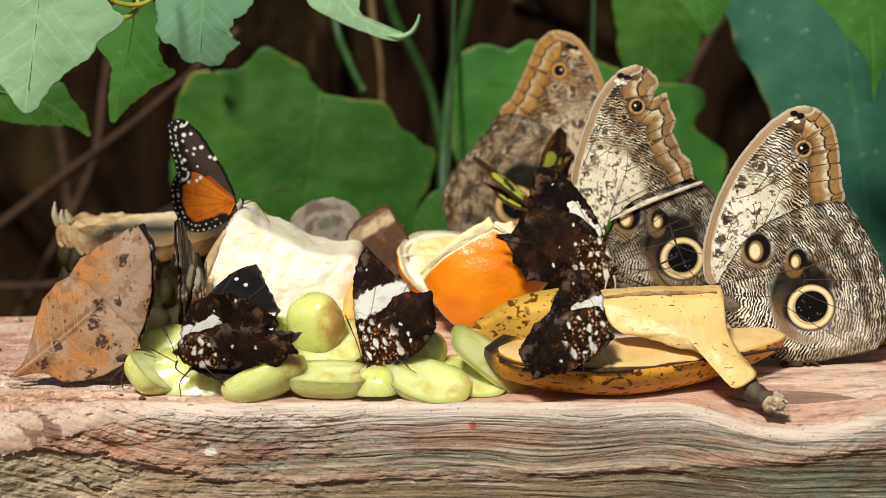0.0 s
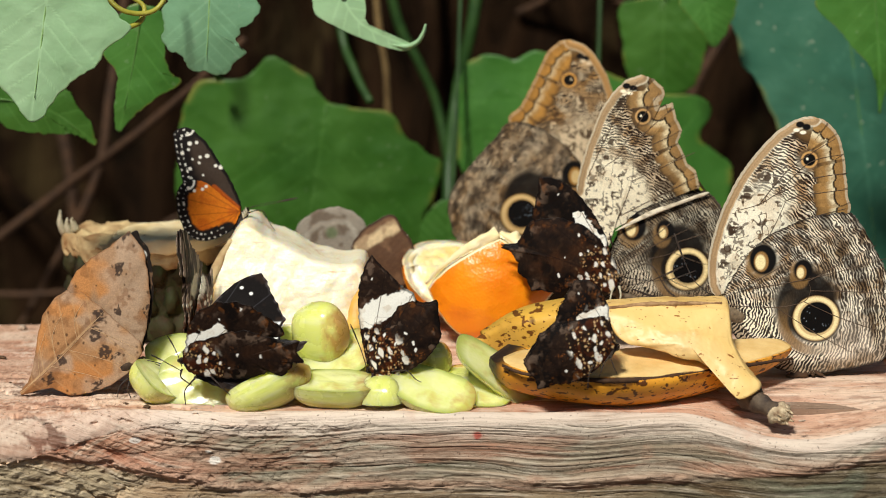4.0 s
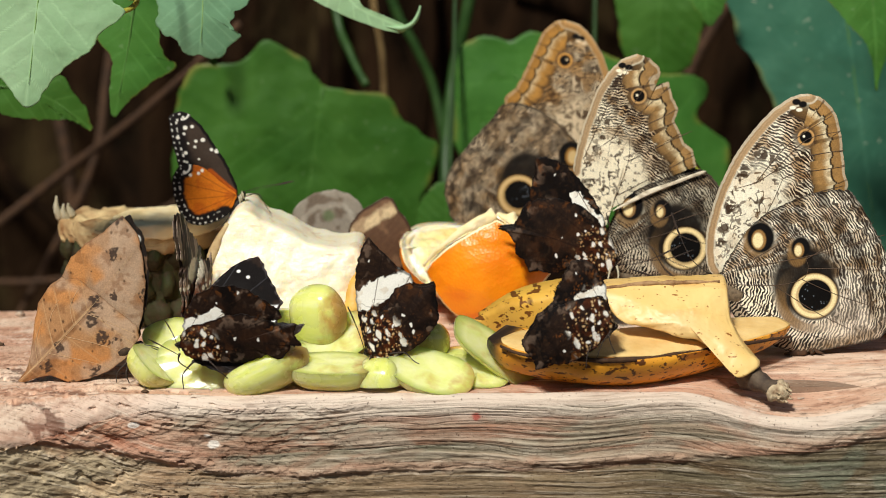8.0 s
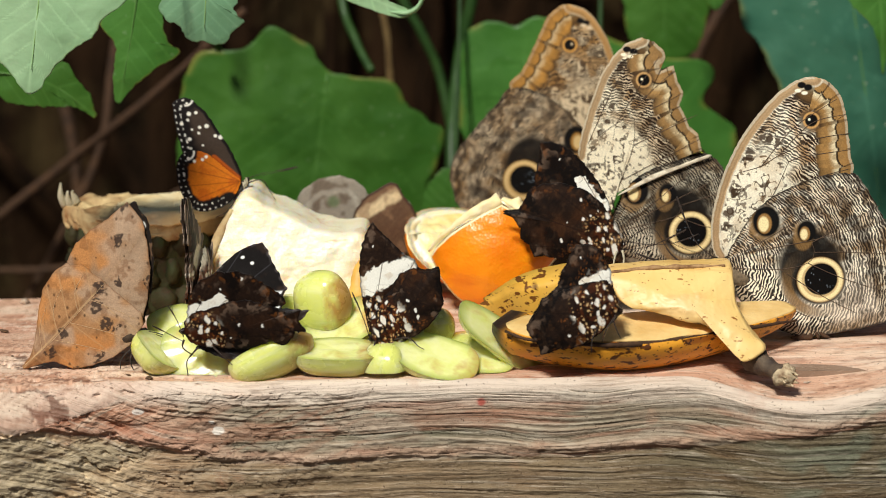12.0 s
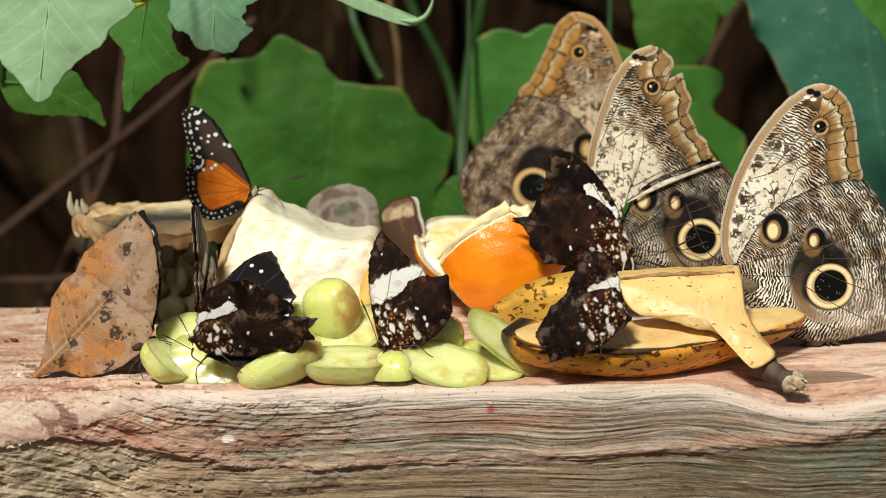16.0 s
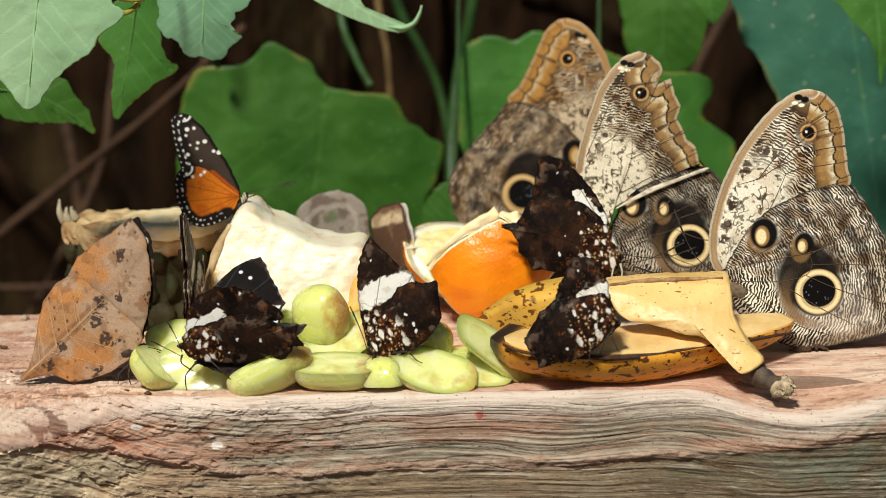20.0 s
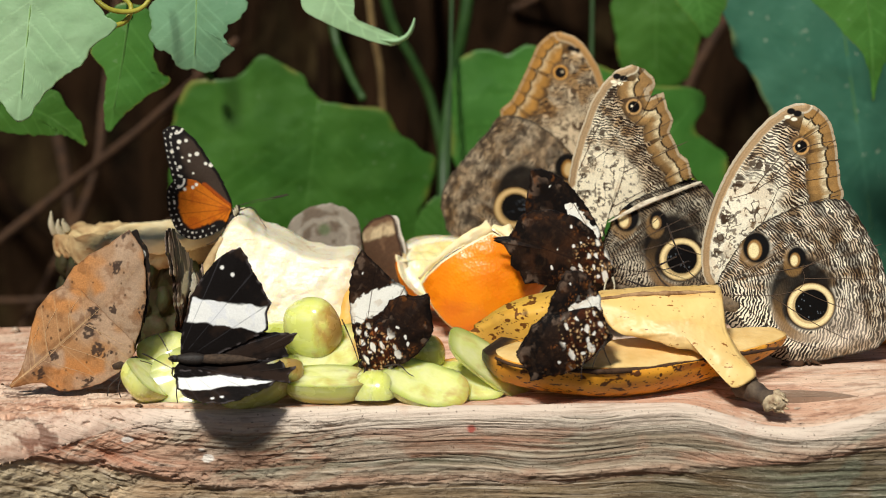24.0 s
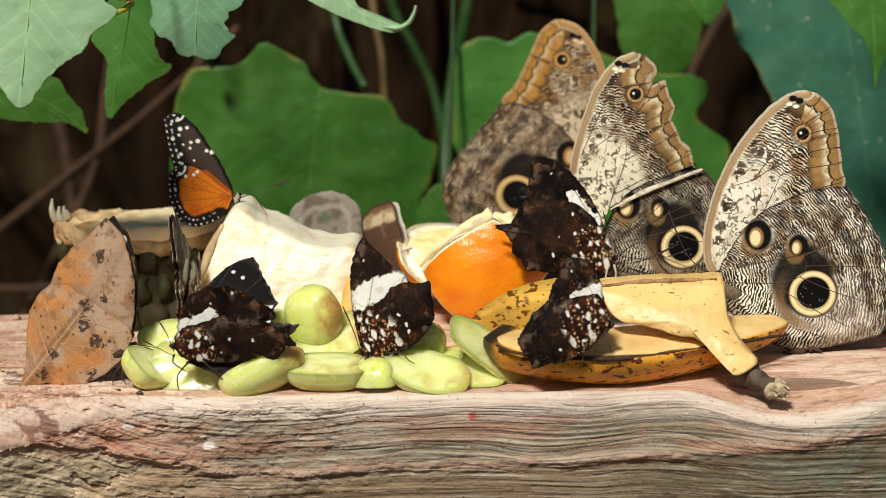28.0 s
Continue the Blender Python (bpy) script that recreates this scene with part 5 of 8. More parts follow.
def feeding_board():
    """A thick weathered slab: smooth worn top, rounded lip, layered and cracked front."""
    board = thing("feeding_board", (0, 0, 0), "weathered reddish grey wooden slab with a layered cracked front edge", "wooden board")
    nx = 1100
    xs = np.concatenate([np.linspace(-0.27, -0.172, 60)[:-1], np.linspace(-0.172, 0.172, nx - 118), np.linspace(0.172, 0.27, 60)[1:]])
    yf = front_edge(xs)
    back = 0.075 - 0.03 * ss(-0.12, -0.16, xs)
    rows, kinds = [], []
    rl = 0.0035 + 0.009 * ss(-0.085, -0.15, xs)
    for u in np.linspace(0, 1, 80) ** 0.8:
        rows.append((back + (yf + rl - back) * u, np.full(nx, TOP)))
        kinds.append((0, u))
    for a in np.linspace(0, math.pi / 2, 20)[1:]:
        rows.append((yf + rl - rl * math.sin(a), TOP - rl + rl * math.cos(a)))
        kinds.append((1, a))
    for d in np.linspace(0, 1, 200)[1:] ** 1.4:
        rows.append((yf + 0.10 * 0.06 * d, TOP - rl - (0.062 - rl) * d))
        kinds.append((2, d))
    Y = np.array([r[0] for r in rows])
    Z = np.array([r[1] for r in rows])
    X = np.tile(xs, (len(rows), 1))
    kind = np.array([k[0] for k in kinds])[:, None] * np.ones((1, nx))
    face = np.where(kind == 2, 1.0, np.where(kind == 1, 0.45, 0.0))
    left = ss(-0.085, -0.125, X)
    drop = 0.0068 * dip(X) * np.where(kind < 2, ss(-0.030, -0.081, Y), 1.0)
    # layers that run along the edge, dipping a little
    sl = Z - drop + 0.008 * (fbm(X * 9, Z * 14, 6, 3) - 0.5) + 0.006 * (fbm(X * 26, Z * 40, 16, 2) - 0.5) + 0.35 * left * (X + 0.085)
    lay = fbm(X * 16, sl * 520, 21, 3)
    # smooth wavy growth layers, each standing a little proud of the next
    ph = (sl + 0.0050 * (fbm(X * 30, sl * 90, 33, 3) - 0.5) + 0.0007 * np.sin(X * 70 + 16 * fbm(X * 9, sl * 30, 37, 2))) / (0.0019 + 0.0006 * fbm(X * 5, sl * 12, 39, 2))
    saw = ph - np.floor(ph)
    some = ss(0.47, 0.62, fbm(X * 17 + 3, np.floor(ph) * 3.7, 35, 2)) * ss(-0.08, -0.03, X + 0.03 * (lay - 0.5))
    rid = 1 - (1 - ss(0.06, 0.24, saw)) * ss(0.0, 0.04, saw) * some
    lump = fbm(X * 34, Z * 60, 41, 3) - 0.5
    grit = fbm(X * 330, Z * 520, 43, 3) - 0.5
    flake = np.floor(fbm(X * 90, Z * 190, 45, 3) * 9) / 9 - 0.5
    rough = 1 - ss(-0.06, 0.0, X + 0.03 * lump)
    g1, g2 = fbm(X * 9, sl * 620, 201, 3), fbm(X * 24, sl * 1300, 203, 2)
    h = face * (0.0004 * (rid - 0.6) + 0.0010 * (g1 - 0.5) + 0.0005 * (g2 - 0.5) + 0.0004 * (lay - 0.5) + 0.0018 * lump + grit * (0.0004 + 0.0006 * rough) + flake * (0.0004 + 0.0022 * rough))
    zc = drop + np.interp(X, [-0.2, -0.142, -0.112, -0.090, -0.068, -0.043, 0.0, 0.041, 0.079, 0.115, 0.146, 0.2], [0.003, -0.0009, -0.0083, -0.0151, -0.0185, -0.0196, -0.0169, -0.0167, -0.0137, -0.0089, -0.0062, -0.003])
    zc = zc + 0.0024 * (fbm(X * 120, X * 0, 51, 3) - 0.5)
    below = ss(0, 0.0012, zc - Z) * face
    crack = np.exp(-((Z - zc) / 0.0007) ** 2) * face * ss(0.35, 0.5, fbm(X * 40, X * 0 + 2, 61, 2))
    near = np.exp(-((Z - zc) / 0.004) ** 2) * face
    h = h + near * 0.0012 * flake
    ledge = np.exp(-((Z - zc - 0.0022) / 0.002) ** 2) * face
    h = h - 0.0004 * below - 0.0005 * crack + 0.0016 * ledge * fbm(X * 200, Z * 300, 71, 3)
    pit = ss(0.70, 0.78, fbm(X * 210, (Y + Z) * 420, 81, 3)) * ss(-0.05, -0.09, X) * (Y < -0.045)
    h = h - 0.0013 * pit
    lipw = fbm(X * 30, X * 0 + 8, 91, 3) - 0.5
    Y2 = Y - h
    Z2 = Z + (kind == 0) * (0.0014 * (fbm(X * 26, Y * 40, 101, 3) - 0.5) + 0.0006 * (fbm(X * 60, Y * 400, 111, 3) - 0.5) - 0.0012 * pit) + (kind == 1) * (0.0016 * lipw) + (kind < 2) * ss(-0.075, -0.11, X) * (Y < -0.03) * (0.0008 * (fbm(X * 300, Y * 500, 121, 3) - 0.5) + 0.0012 * (np.floor(fbm(X * 80, Y * 160, 123, 3) * 8) / 8 - 0.5))
    Z2 = Z2 - drop
    co = np.stack([X.ravel(), Y2.ravel(), Z2.ravel()], axis=1)
    fx, fz, fy = X.ravel(), Z.ravel(), Y.ravel()
    fk, ly, rd = face.ravel(), lay.ravel(), rid.ravel()
    col = np.tile(arr(206, 164, 138), (len(fx), 1))
    col = over(col, arr(226, 196, 172), ss(0.42, 0.66, fbm(fx * 30, fy * 140, 5, 4)))
    col = over(col, arr(176, 112, 84), 0.6 * ss(0.55, 0.72, fbm(fx * 24, fy * 60, 8, 3)))
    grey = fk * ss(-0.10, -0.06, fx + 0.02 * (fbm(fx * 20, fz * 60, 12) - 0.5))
    col = over(col, arr(176, 156, 134), grey)
    col = over(col, arr(136, 138, 118), grey * 0.85 * ss(0.42, 0.62, fbm(fx * 18, fz * 70, 15, 3)))
    col = over(col, arr(214, 198, 176), grey * 0.6 * ss(0.5, 0.66, ly))
    # grooves between layers darkened: grain lines and groove shade in one colour
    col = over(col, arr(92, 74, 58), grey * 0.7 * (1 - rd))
    col = over(col, arr(112, 106, 88), grey * 0.6 * (1 - ss(0.34, 0.45, g1.ravel())))
    col = over(col, arr(206, 188, 168), grey * 0.5 * ss(0.56, 0.7, g1.ravel()))
    col = over(col, arr(182, 122, 96), grey * 0.55 * ss(0.55, 0.68, fbm(fx * 14, sl.ravel() * 260, 205, 3)))
    col = over(col, arr(190, 178, 160), grey * 0.6 * ss(0.52, 0.66, fbm(fx * 70, fz * 190, 27, 3)))
    col = over(col, arr(152, 124, 104), fk * 0.4 * ss(0.58, 0.68, fbm(fx * 110, fz * 300, 29, 3)))
    dg = fz * 0.9 - (fx + 0.1) * 0.45
    col = over(col, arr(150, 104, 80), fk * rough.ravel() * 0.5 * ss(0.5, 0.62, fbm(dg * 900, fx * 40, 31, 3)))
    col = over(col, arr(84, 60, 46), fk * rough.ravel() * 0.8 * ss(0.68, 0.76, fbm(fx * 220, fz * 330, 37, 3)))
    lip = np.where(kind.ravel() == 1, 1.0, np.where(kind.ravel() == 2, 1 - ss(0.002, 0.006, TOP - 0.0035 - fz + 0.004 * (fbm(fx * 40, fz * 200, 23) - 0.5)), 0.0))
    col = over(col, arr(232, 214, 198), lip * 0.8)
    col = over(col, arr(184, 124, 98), fk * 0.35 * ss(0.62, 0.74, fbm(fx * 30, fz * 160, 18, 3)))
    lf = fk * (1 - ss(-0.115, -0.085, fx))
    col = over(col, arr(182, 128, 98), lf * 0.75)
    col = over(col, arr(226, 206, 182), lf * ss(0.5, 0.6, fbm(fx * 26, fz * 40, 19, 3)) * 0.8)
    fib = lf * (0.4 + 0.6 * rough.ravel())
    col = over(col, arr(150, 96, 70), fib * 0.55 * ss(0.54, 0.64, fbm(dg * 1500, fx * 50, 141, 3)))
    col = over(col, arr(236, 214, 190), fib * 0.55 * ss(0.56, 0.66, fbm(dg * 1900, fx * 60, 143, 3)))
    flat = 1 - ss(0.0, 0.3, fk)
    col = over(col, arr(132, 84, 62), flat * 0.55 * ss(0.60, 0.68, fbm(fx * 45, fy * 520, 145, 4)))
    col = over(col, arr(240, 218, 198), flat * 0.5 * ss(0.60, 0.70, fbm(fx * 60, fy * 420, 147, 3)))
    col = over(col, arr(96, 58, 42), ss(-0.045, -0.085, fx) * (1 - ss(0.5, 0.8, fk)) * (fy < -0.035) * 0.75 * ss(0.66, 0.72, fbm(fx * 130, fy * 330, 149, 3)))
    bl = below.ravel()
    col = over(col, arr(152, 128, 98), bl * 0.8)
    col = over(col, arr(244, 218, 178), bl * ss(-0.09, -0.125, fx) * 0.9)
    col = over(col, arr(150, 118, 84), bl * ss(-0.09, -0.125, fx) * 0.7 * ss(0.5, 0.62, fbm(fx * 150, fz * 190, 207, 4)))
    col = over(col, arr(140, 132, 110), bl * 0.6 * ss(0.5, 0.65, fbm(fx * 20, fz * 80, 22, 3)))
    col = over(col, arr(150, 84, 56), fk * ss(-0.075, -0.12, fx) * np.exp(-((fz - zc.ravel() - 0.004) / 0.004) ** 2) * 0.8 * ss(0.35, 0.55, fbm(fx * 50, fz * 160, 211, 3)))
    col = over(col, arr(150, 164, 146), fk * ss(0.09, 0.125, fx) * 0.5 * ss(0.55, 0.66, fbm(fx * 60, fz * 110, 213, 3)))
    col = over(col, arr(206, 166, 142), ledge.ravel() * 0.6)
    for cx, cz, r in ((-0.1015, 0.0, 0.0016), (-0.0755, -0.0075, 0.0018), (-0.0775, -0.0045, 0.0009)):
        col = over(col, arr(236, 226, 216), fk * (1 - ss(r, r * 1.35, np.hypot(fx - cx, (fz - cz) * 1.7) + 0.0012 * (fbm(fx * 700, fz * 700, 3) - 0.5))))
    col = over(col, arr(190, 60, 50), fk * 0.8 * (1 - ss(0.0006, 0.002, np.hypot(fx - 0.012, (fz - 0.002) * 1.4) + 0.002 * (fbm(fx * 500, fz * 500, 9) - 0.5))))
    # front darkened below the crack and to the right, its shade in the colour
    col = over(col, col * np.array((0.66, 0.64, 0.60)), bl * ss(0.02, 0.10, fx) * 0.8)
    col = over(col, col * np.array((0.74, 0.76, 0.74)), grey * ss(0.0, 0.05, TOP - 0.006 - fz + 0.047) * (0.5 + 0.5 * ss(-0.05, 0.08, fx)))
    idx = np.arange(len(fx)).reshape(len(rows), nx)
    f = np.stack([idx[:-1, :-1], idx[1:, :-1], idx[1:, 1:], idx[:-1, 1:]], axis=2).reshape(-1, 4)
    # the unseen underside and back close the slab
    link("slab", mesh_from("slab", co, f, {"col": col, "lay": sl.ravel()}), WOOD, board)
    bm = bmesh.new()
    low = [bm.verts.new(v) for v in ((-0.27, -0.06, -0.0525), (0.27, -0.06, -0.0525), (0.27, 0.075, -0.0525), (-0.27, 0.045, -0.0525))]
    up = [bm.verts.new(v) for v in ((-0.27, -0.06, TOP - 0.002), (0.27, -0.06, TOP - 0.002), (0.27, 0.0748, TOP - 0.002), (-0.27, 0.0448, TOP - 0.002))]
    bm.faces.new(low[::-1])
    for i in range(4):
        bm.faces.new((low[i], low[(i + 1) % 4], up[(i + 1) % 4], up[i]))
    bm.faces.new(up)
    me = bpy.data.meshes.new("core")
    bm.to_mesh(me)
    bm.free()
    me.attributes.new("col", "FLOAT_COLOR", "POINT").data.foreach_set("color", np.tile((0.3, 0.2, 0.14, 1), 8).astype(np.float32))
    link("core", me, WOOD, board)
    post = tube_mesh("stump", [(0, 0.01, -0.0525), (0.005, 0.01, -0.3), (0, 0.015, -0.6), (0, 0.01, -0.9)], [0.07, 0.08, 0.09, 0.12], 20, 20, 1, 0.15, 4)
    link("stump", post, BARK, board)


# ---- plants behind and above ----
def leaf(at, edge, rib, mat, label, bend=3.0, seed=1, yaw=0, pitch=0, scallop=1.2, rim=0.6, curl=None, stalk=None):
    t = thing("leaf", at, label, "leaf", "leaves of the climbing plant", m=pose(*at, pitch, 0, yaw))
    link("blade", leaf_mesh("blade", edge, rib, bend=bend, seed=seed, scallop=scallop, rim=rim, curl=curl), mat, t)
    R = spline(rib, 12, closed=False)[:10]
    link("midrib", tube_mesh("midrib", [(p[0] * MM, 0.0006, p[1] * MM) for p in R[::3]], [0.0003, 0.0003, 0.0002, 0.0001], 12, 6), RIB if mat in (LEAF_PALE, LEAF_COOL) else DULL_RIB, t)
    stalk = stalk or ((0, 0, 0), (1, 7, 22), (3, 18, 60), (5, 40, 130))
    if stalk:
        link("leaf_stalk", tube_mesh("leaf_stalk", [(a * MM, b * MM, c * MM) for a, b, c in stalk], [0.0011, 0.001, 0.001], 12, 6), STEM, t)
    return t


def stem(name, pts, r, mat, label, cat):
    ob = link(name, tube_mesh(name, pts, r, 40, 8, 1, 0.25, len(pts)), mat)
    return tagged(ob, label, cat)


# ---- fruit ----
def half_grape(a=13.0, b=9.5, c=9.0, seed=1):
    """Half a grape: a plump, slightly blocky domed skin with a wet cut face."""
    n, m = 48, 14
    full = lambda v, p: math.copysign(abs(v) ** p, v)

    def rim(w):
        s = 1 + 0.05 * math.sin(2 * w + seed * 2.1) + 0.025 * math.sin(5 * w + seed)
        return a * full(math.cos(w), 0.82) * s, b * full(math.sin(w), 0.82) * s

    co = []
    for i in range(m + 1):
        t = i / m * math.pi / 2
        for k in range(n):
            x, y = rim(2 * math.pi * k / n)
            co.append((x * math.cos(t) ** 0.7, y * math.cos(t) ** 0.7, -c * math.sin(t) ** 0.9))
    idx = np.arange((m + 1) * n).reshape(m + 1, n)
    f = np.stack([idx[:-1], np.roll(idx[:-1], -1, axis=1), np.roll(idx[1:], -1, axis=1), idx[1:]], axis=2).reshape(-1, 4)
    skin = mesh_from("skin", np.array(co) * MM, f[:, ::-1])
    co = []
    for i in range(9):
        s = 1 - i / 8 * 0.999
        for k in range(n):
            x, y = rim(2 * math.pi * k / n)
            z = 1.1 * (fbm(np.array([s * x * 0.23]), np.array([s * y * 0.32]), seed)[0] - 0.5) - 0.5 * (1 - s) * s
            co.append((x * s, y * s, z * (s < 0.98)))
    idx = np.arange(9 * n).reshape(9, n)
    f = np.stack([idx[:-1], np.roll(idx[:-1], -1, axis=1), np.roll(idx[1:], -1, axis=1), idx[1:]], axis=2).reshape(-1, 4)
    cut = mesh_from("cut_face", np.array(co) * MM, f, {"rind": np.repeat(ss(0.72, 1.0, 1 - np.arange(9) / 8 * 0.999), n)})
    return skin, cut


def grapes():
    kinds = [half_grape(13.5, 9.8, 9.5, s) for s in range(4)]
    rows = [
        # x, y, z, rx, ry, rz, then sizes along, across and deep: half grapes in a loose heap
        (-0.0800, -0.0605, 0.0170, 64, 4, -4, 1.12, 1.05, 0.85), (-0.0945, -0.0590, 0.0165, 40, 20, 60, 0.8, 0.9, 0.9), (-0.0920, -0.0450, 0.0205, 50, -8, 20, 0.75, 0.8, 0.9),
        (-0.0680, -0.0560, 0.0150, 55, 5, 15, 0.85, 0.7, 0.8), (-0.0585, -0.0655, 0.0165, -42, -27, 3, 1.06, 0.85, 0.85), (-0.0362, -0.0650, 0.0178, 12, 1, 2, 1.07, 0.88, 0.95),
        (-0.0415, -0.0450, 0.0290, -84, 0, -24, 0.78, 1.06, 0.9), (-0.0350, -0.0500, 0.0225, 38, -16, 10, 1.0, 0.9, 1.0), (-0.0540, -0.0350, 0.0185, 176, 5, 30, 0.8, 0.9, 1.1),
        (-0.0285, -0.0470, 0.0190, 66, -30, 30, 0.7, 0.8, 0.9), (-0.0197, -0.0620, 0.0110, 178, 0, 80, 0.8, 0.8, 0.9), (-0.0030, -0.0665, 0.0155, 34, 18, -8, 1.05, 0.9, 0.75),
        (0.0125, -0.0600, 0.0135, 30, 6, 6, 0.85, 0.8, 0.55), (0.0190, -0.0590, 0.0195, 52, 38, 18, 1.3, 0.7, 0.45), (-0.0030, -0.0480, 0.0205, -88, 0, 10, 0.43, 0.60, 1.0),
        (-0.0505, -0.0500, 0.0130, 176, 0, 70, 0.8, 0.8, 0.8), (0.0060, -0.0500, 0.0120, 180, 0, 40, 0.75, 0.8, 0.7),
    ]
    for i, (x, y, z, rx, ry, rz, sx, sy, sz) in enumerate(rows):
        y -= 0.001 if y < -0.055 else 0.0
        g = thing("grape_half", (0, 0, 0), "pale green grape cut in half, wet flesh browning", "grape", "cut grapes on the board",
                  m=pose(x, y, z, rx, ry, rz) @ Matrix.Diagonal((sx * 1.04, sy * 1.03, sz * 1.0, 1)))
        skin, cut = kinds[i % 4]
        link("skin", skin, GRAPE, g)
        link("cut_face", cut, GRAPE_CUT, g, "wet cut face")


def orange_wedge(at, axis, out, R=0.025, half=55, label=""):
    """A wedge of orange: peel outside, pith and flesh on its two cut faces."""
    ax, o = Vector(axis).normalized(), Vector(out)
    o = (o - ax * o.dot(ax)).normalized()
    side = ax.cross(o)
    t = thing("orange_wedge", at, label, "orange", "orange wedges")
    n, m = 26, 40
    pos = lambda lon, lat, r: np.array((o * (math.cos(lon) * math.cos(lat)) + side * (math.sin(lon) * math.cos(lat)) + ax * math.sin(lat)) * r)
    co = [pos(radians(-half + 2 * half * i / (n - 1)), radians(-89.6 + 179.2 * j / (m - 1)), R * (1 + 0.02 * math.sin(i * 0.8 + j * 0.5))) for i in range(n) for j in range(m)]
    inner = [np.array(c) * 0.8 for c in co]
    idx = np.arange(n * m).reshape(n, m)
    f = np.stack([idx[:-1, :-1], idx[1:, :-1], idx[1:, 1:], idx[:-1, 1:]], axis=2).reshape(-1, 4)
    loop = list(idx[0]) + list(idx[1:, -1]) + list(idx[-1, -2::-1]) + list(idx[-2:0:-1, 0])
    v = n * m
    rim = [(loop[k], loop[(k + 1) % len(loop)], loop[(k + 1) % len(loop)] + v, loop[k] + v) for k in range(len(loop))]
    link("peel", mesh_from("peel", [np.array(c) * 1.004 for c in co], f), PEEL, t)
    link("pith", mesh_from("pith", co + inner, np.vstack([f, f[:, ::-1] + v, np.array(rim)])), PITH, t, "white pith under the peel")
    for s in (-1, 1):
        co, rd = [], []
        for k in range(24):
            r = R * 0.985 * (k + 0.05) / 23
            for j in range(m):
                lat = radians(-89.6 + 179.2 * j / (m - 1))
                p = pos(radians(s * half), lat, r)
                nz = 0.0022 * (fbm(np.array([r * 260]), np.array([lat * 2.6]), 7 + s)[0] - 0.5) * (k < 21) * min(1, k / 5)
                q = np.array(side * math.cos(radians(half)) * s - o * math.sin(radians(half)))
                co.append(p + q * nz)
                rd.append(float(ss(0.70, 0.82, np.array([r / R]))[0]) + 0.6 * float(1 - ss(0.05, 0.16, np.array([r / R]))[0]))
        idx = np.arange(24 * m).reshape(24, m)
        f = np.stack([idx[:-1, :-1], idx[1:, :-1], idx[1:, 1:], idx[:-1, 1:]], axis=2).reshape(-1, 4)
        link("flesh", mesh_from("flesh", co, f if s > 0 else f[:, ::-1], {"rind": np.clip(rd, 0, 1)}), ORANGE, t)
    return t


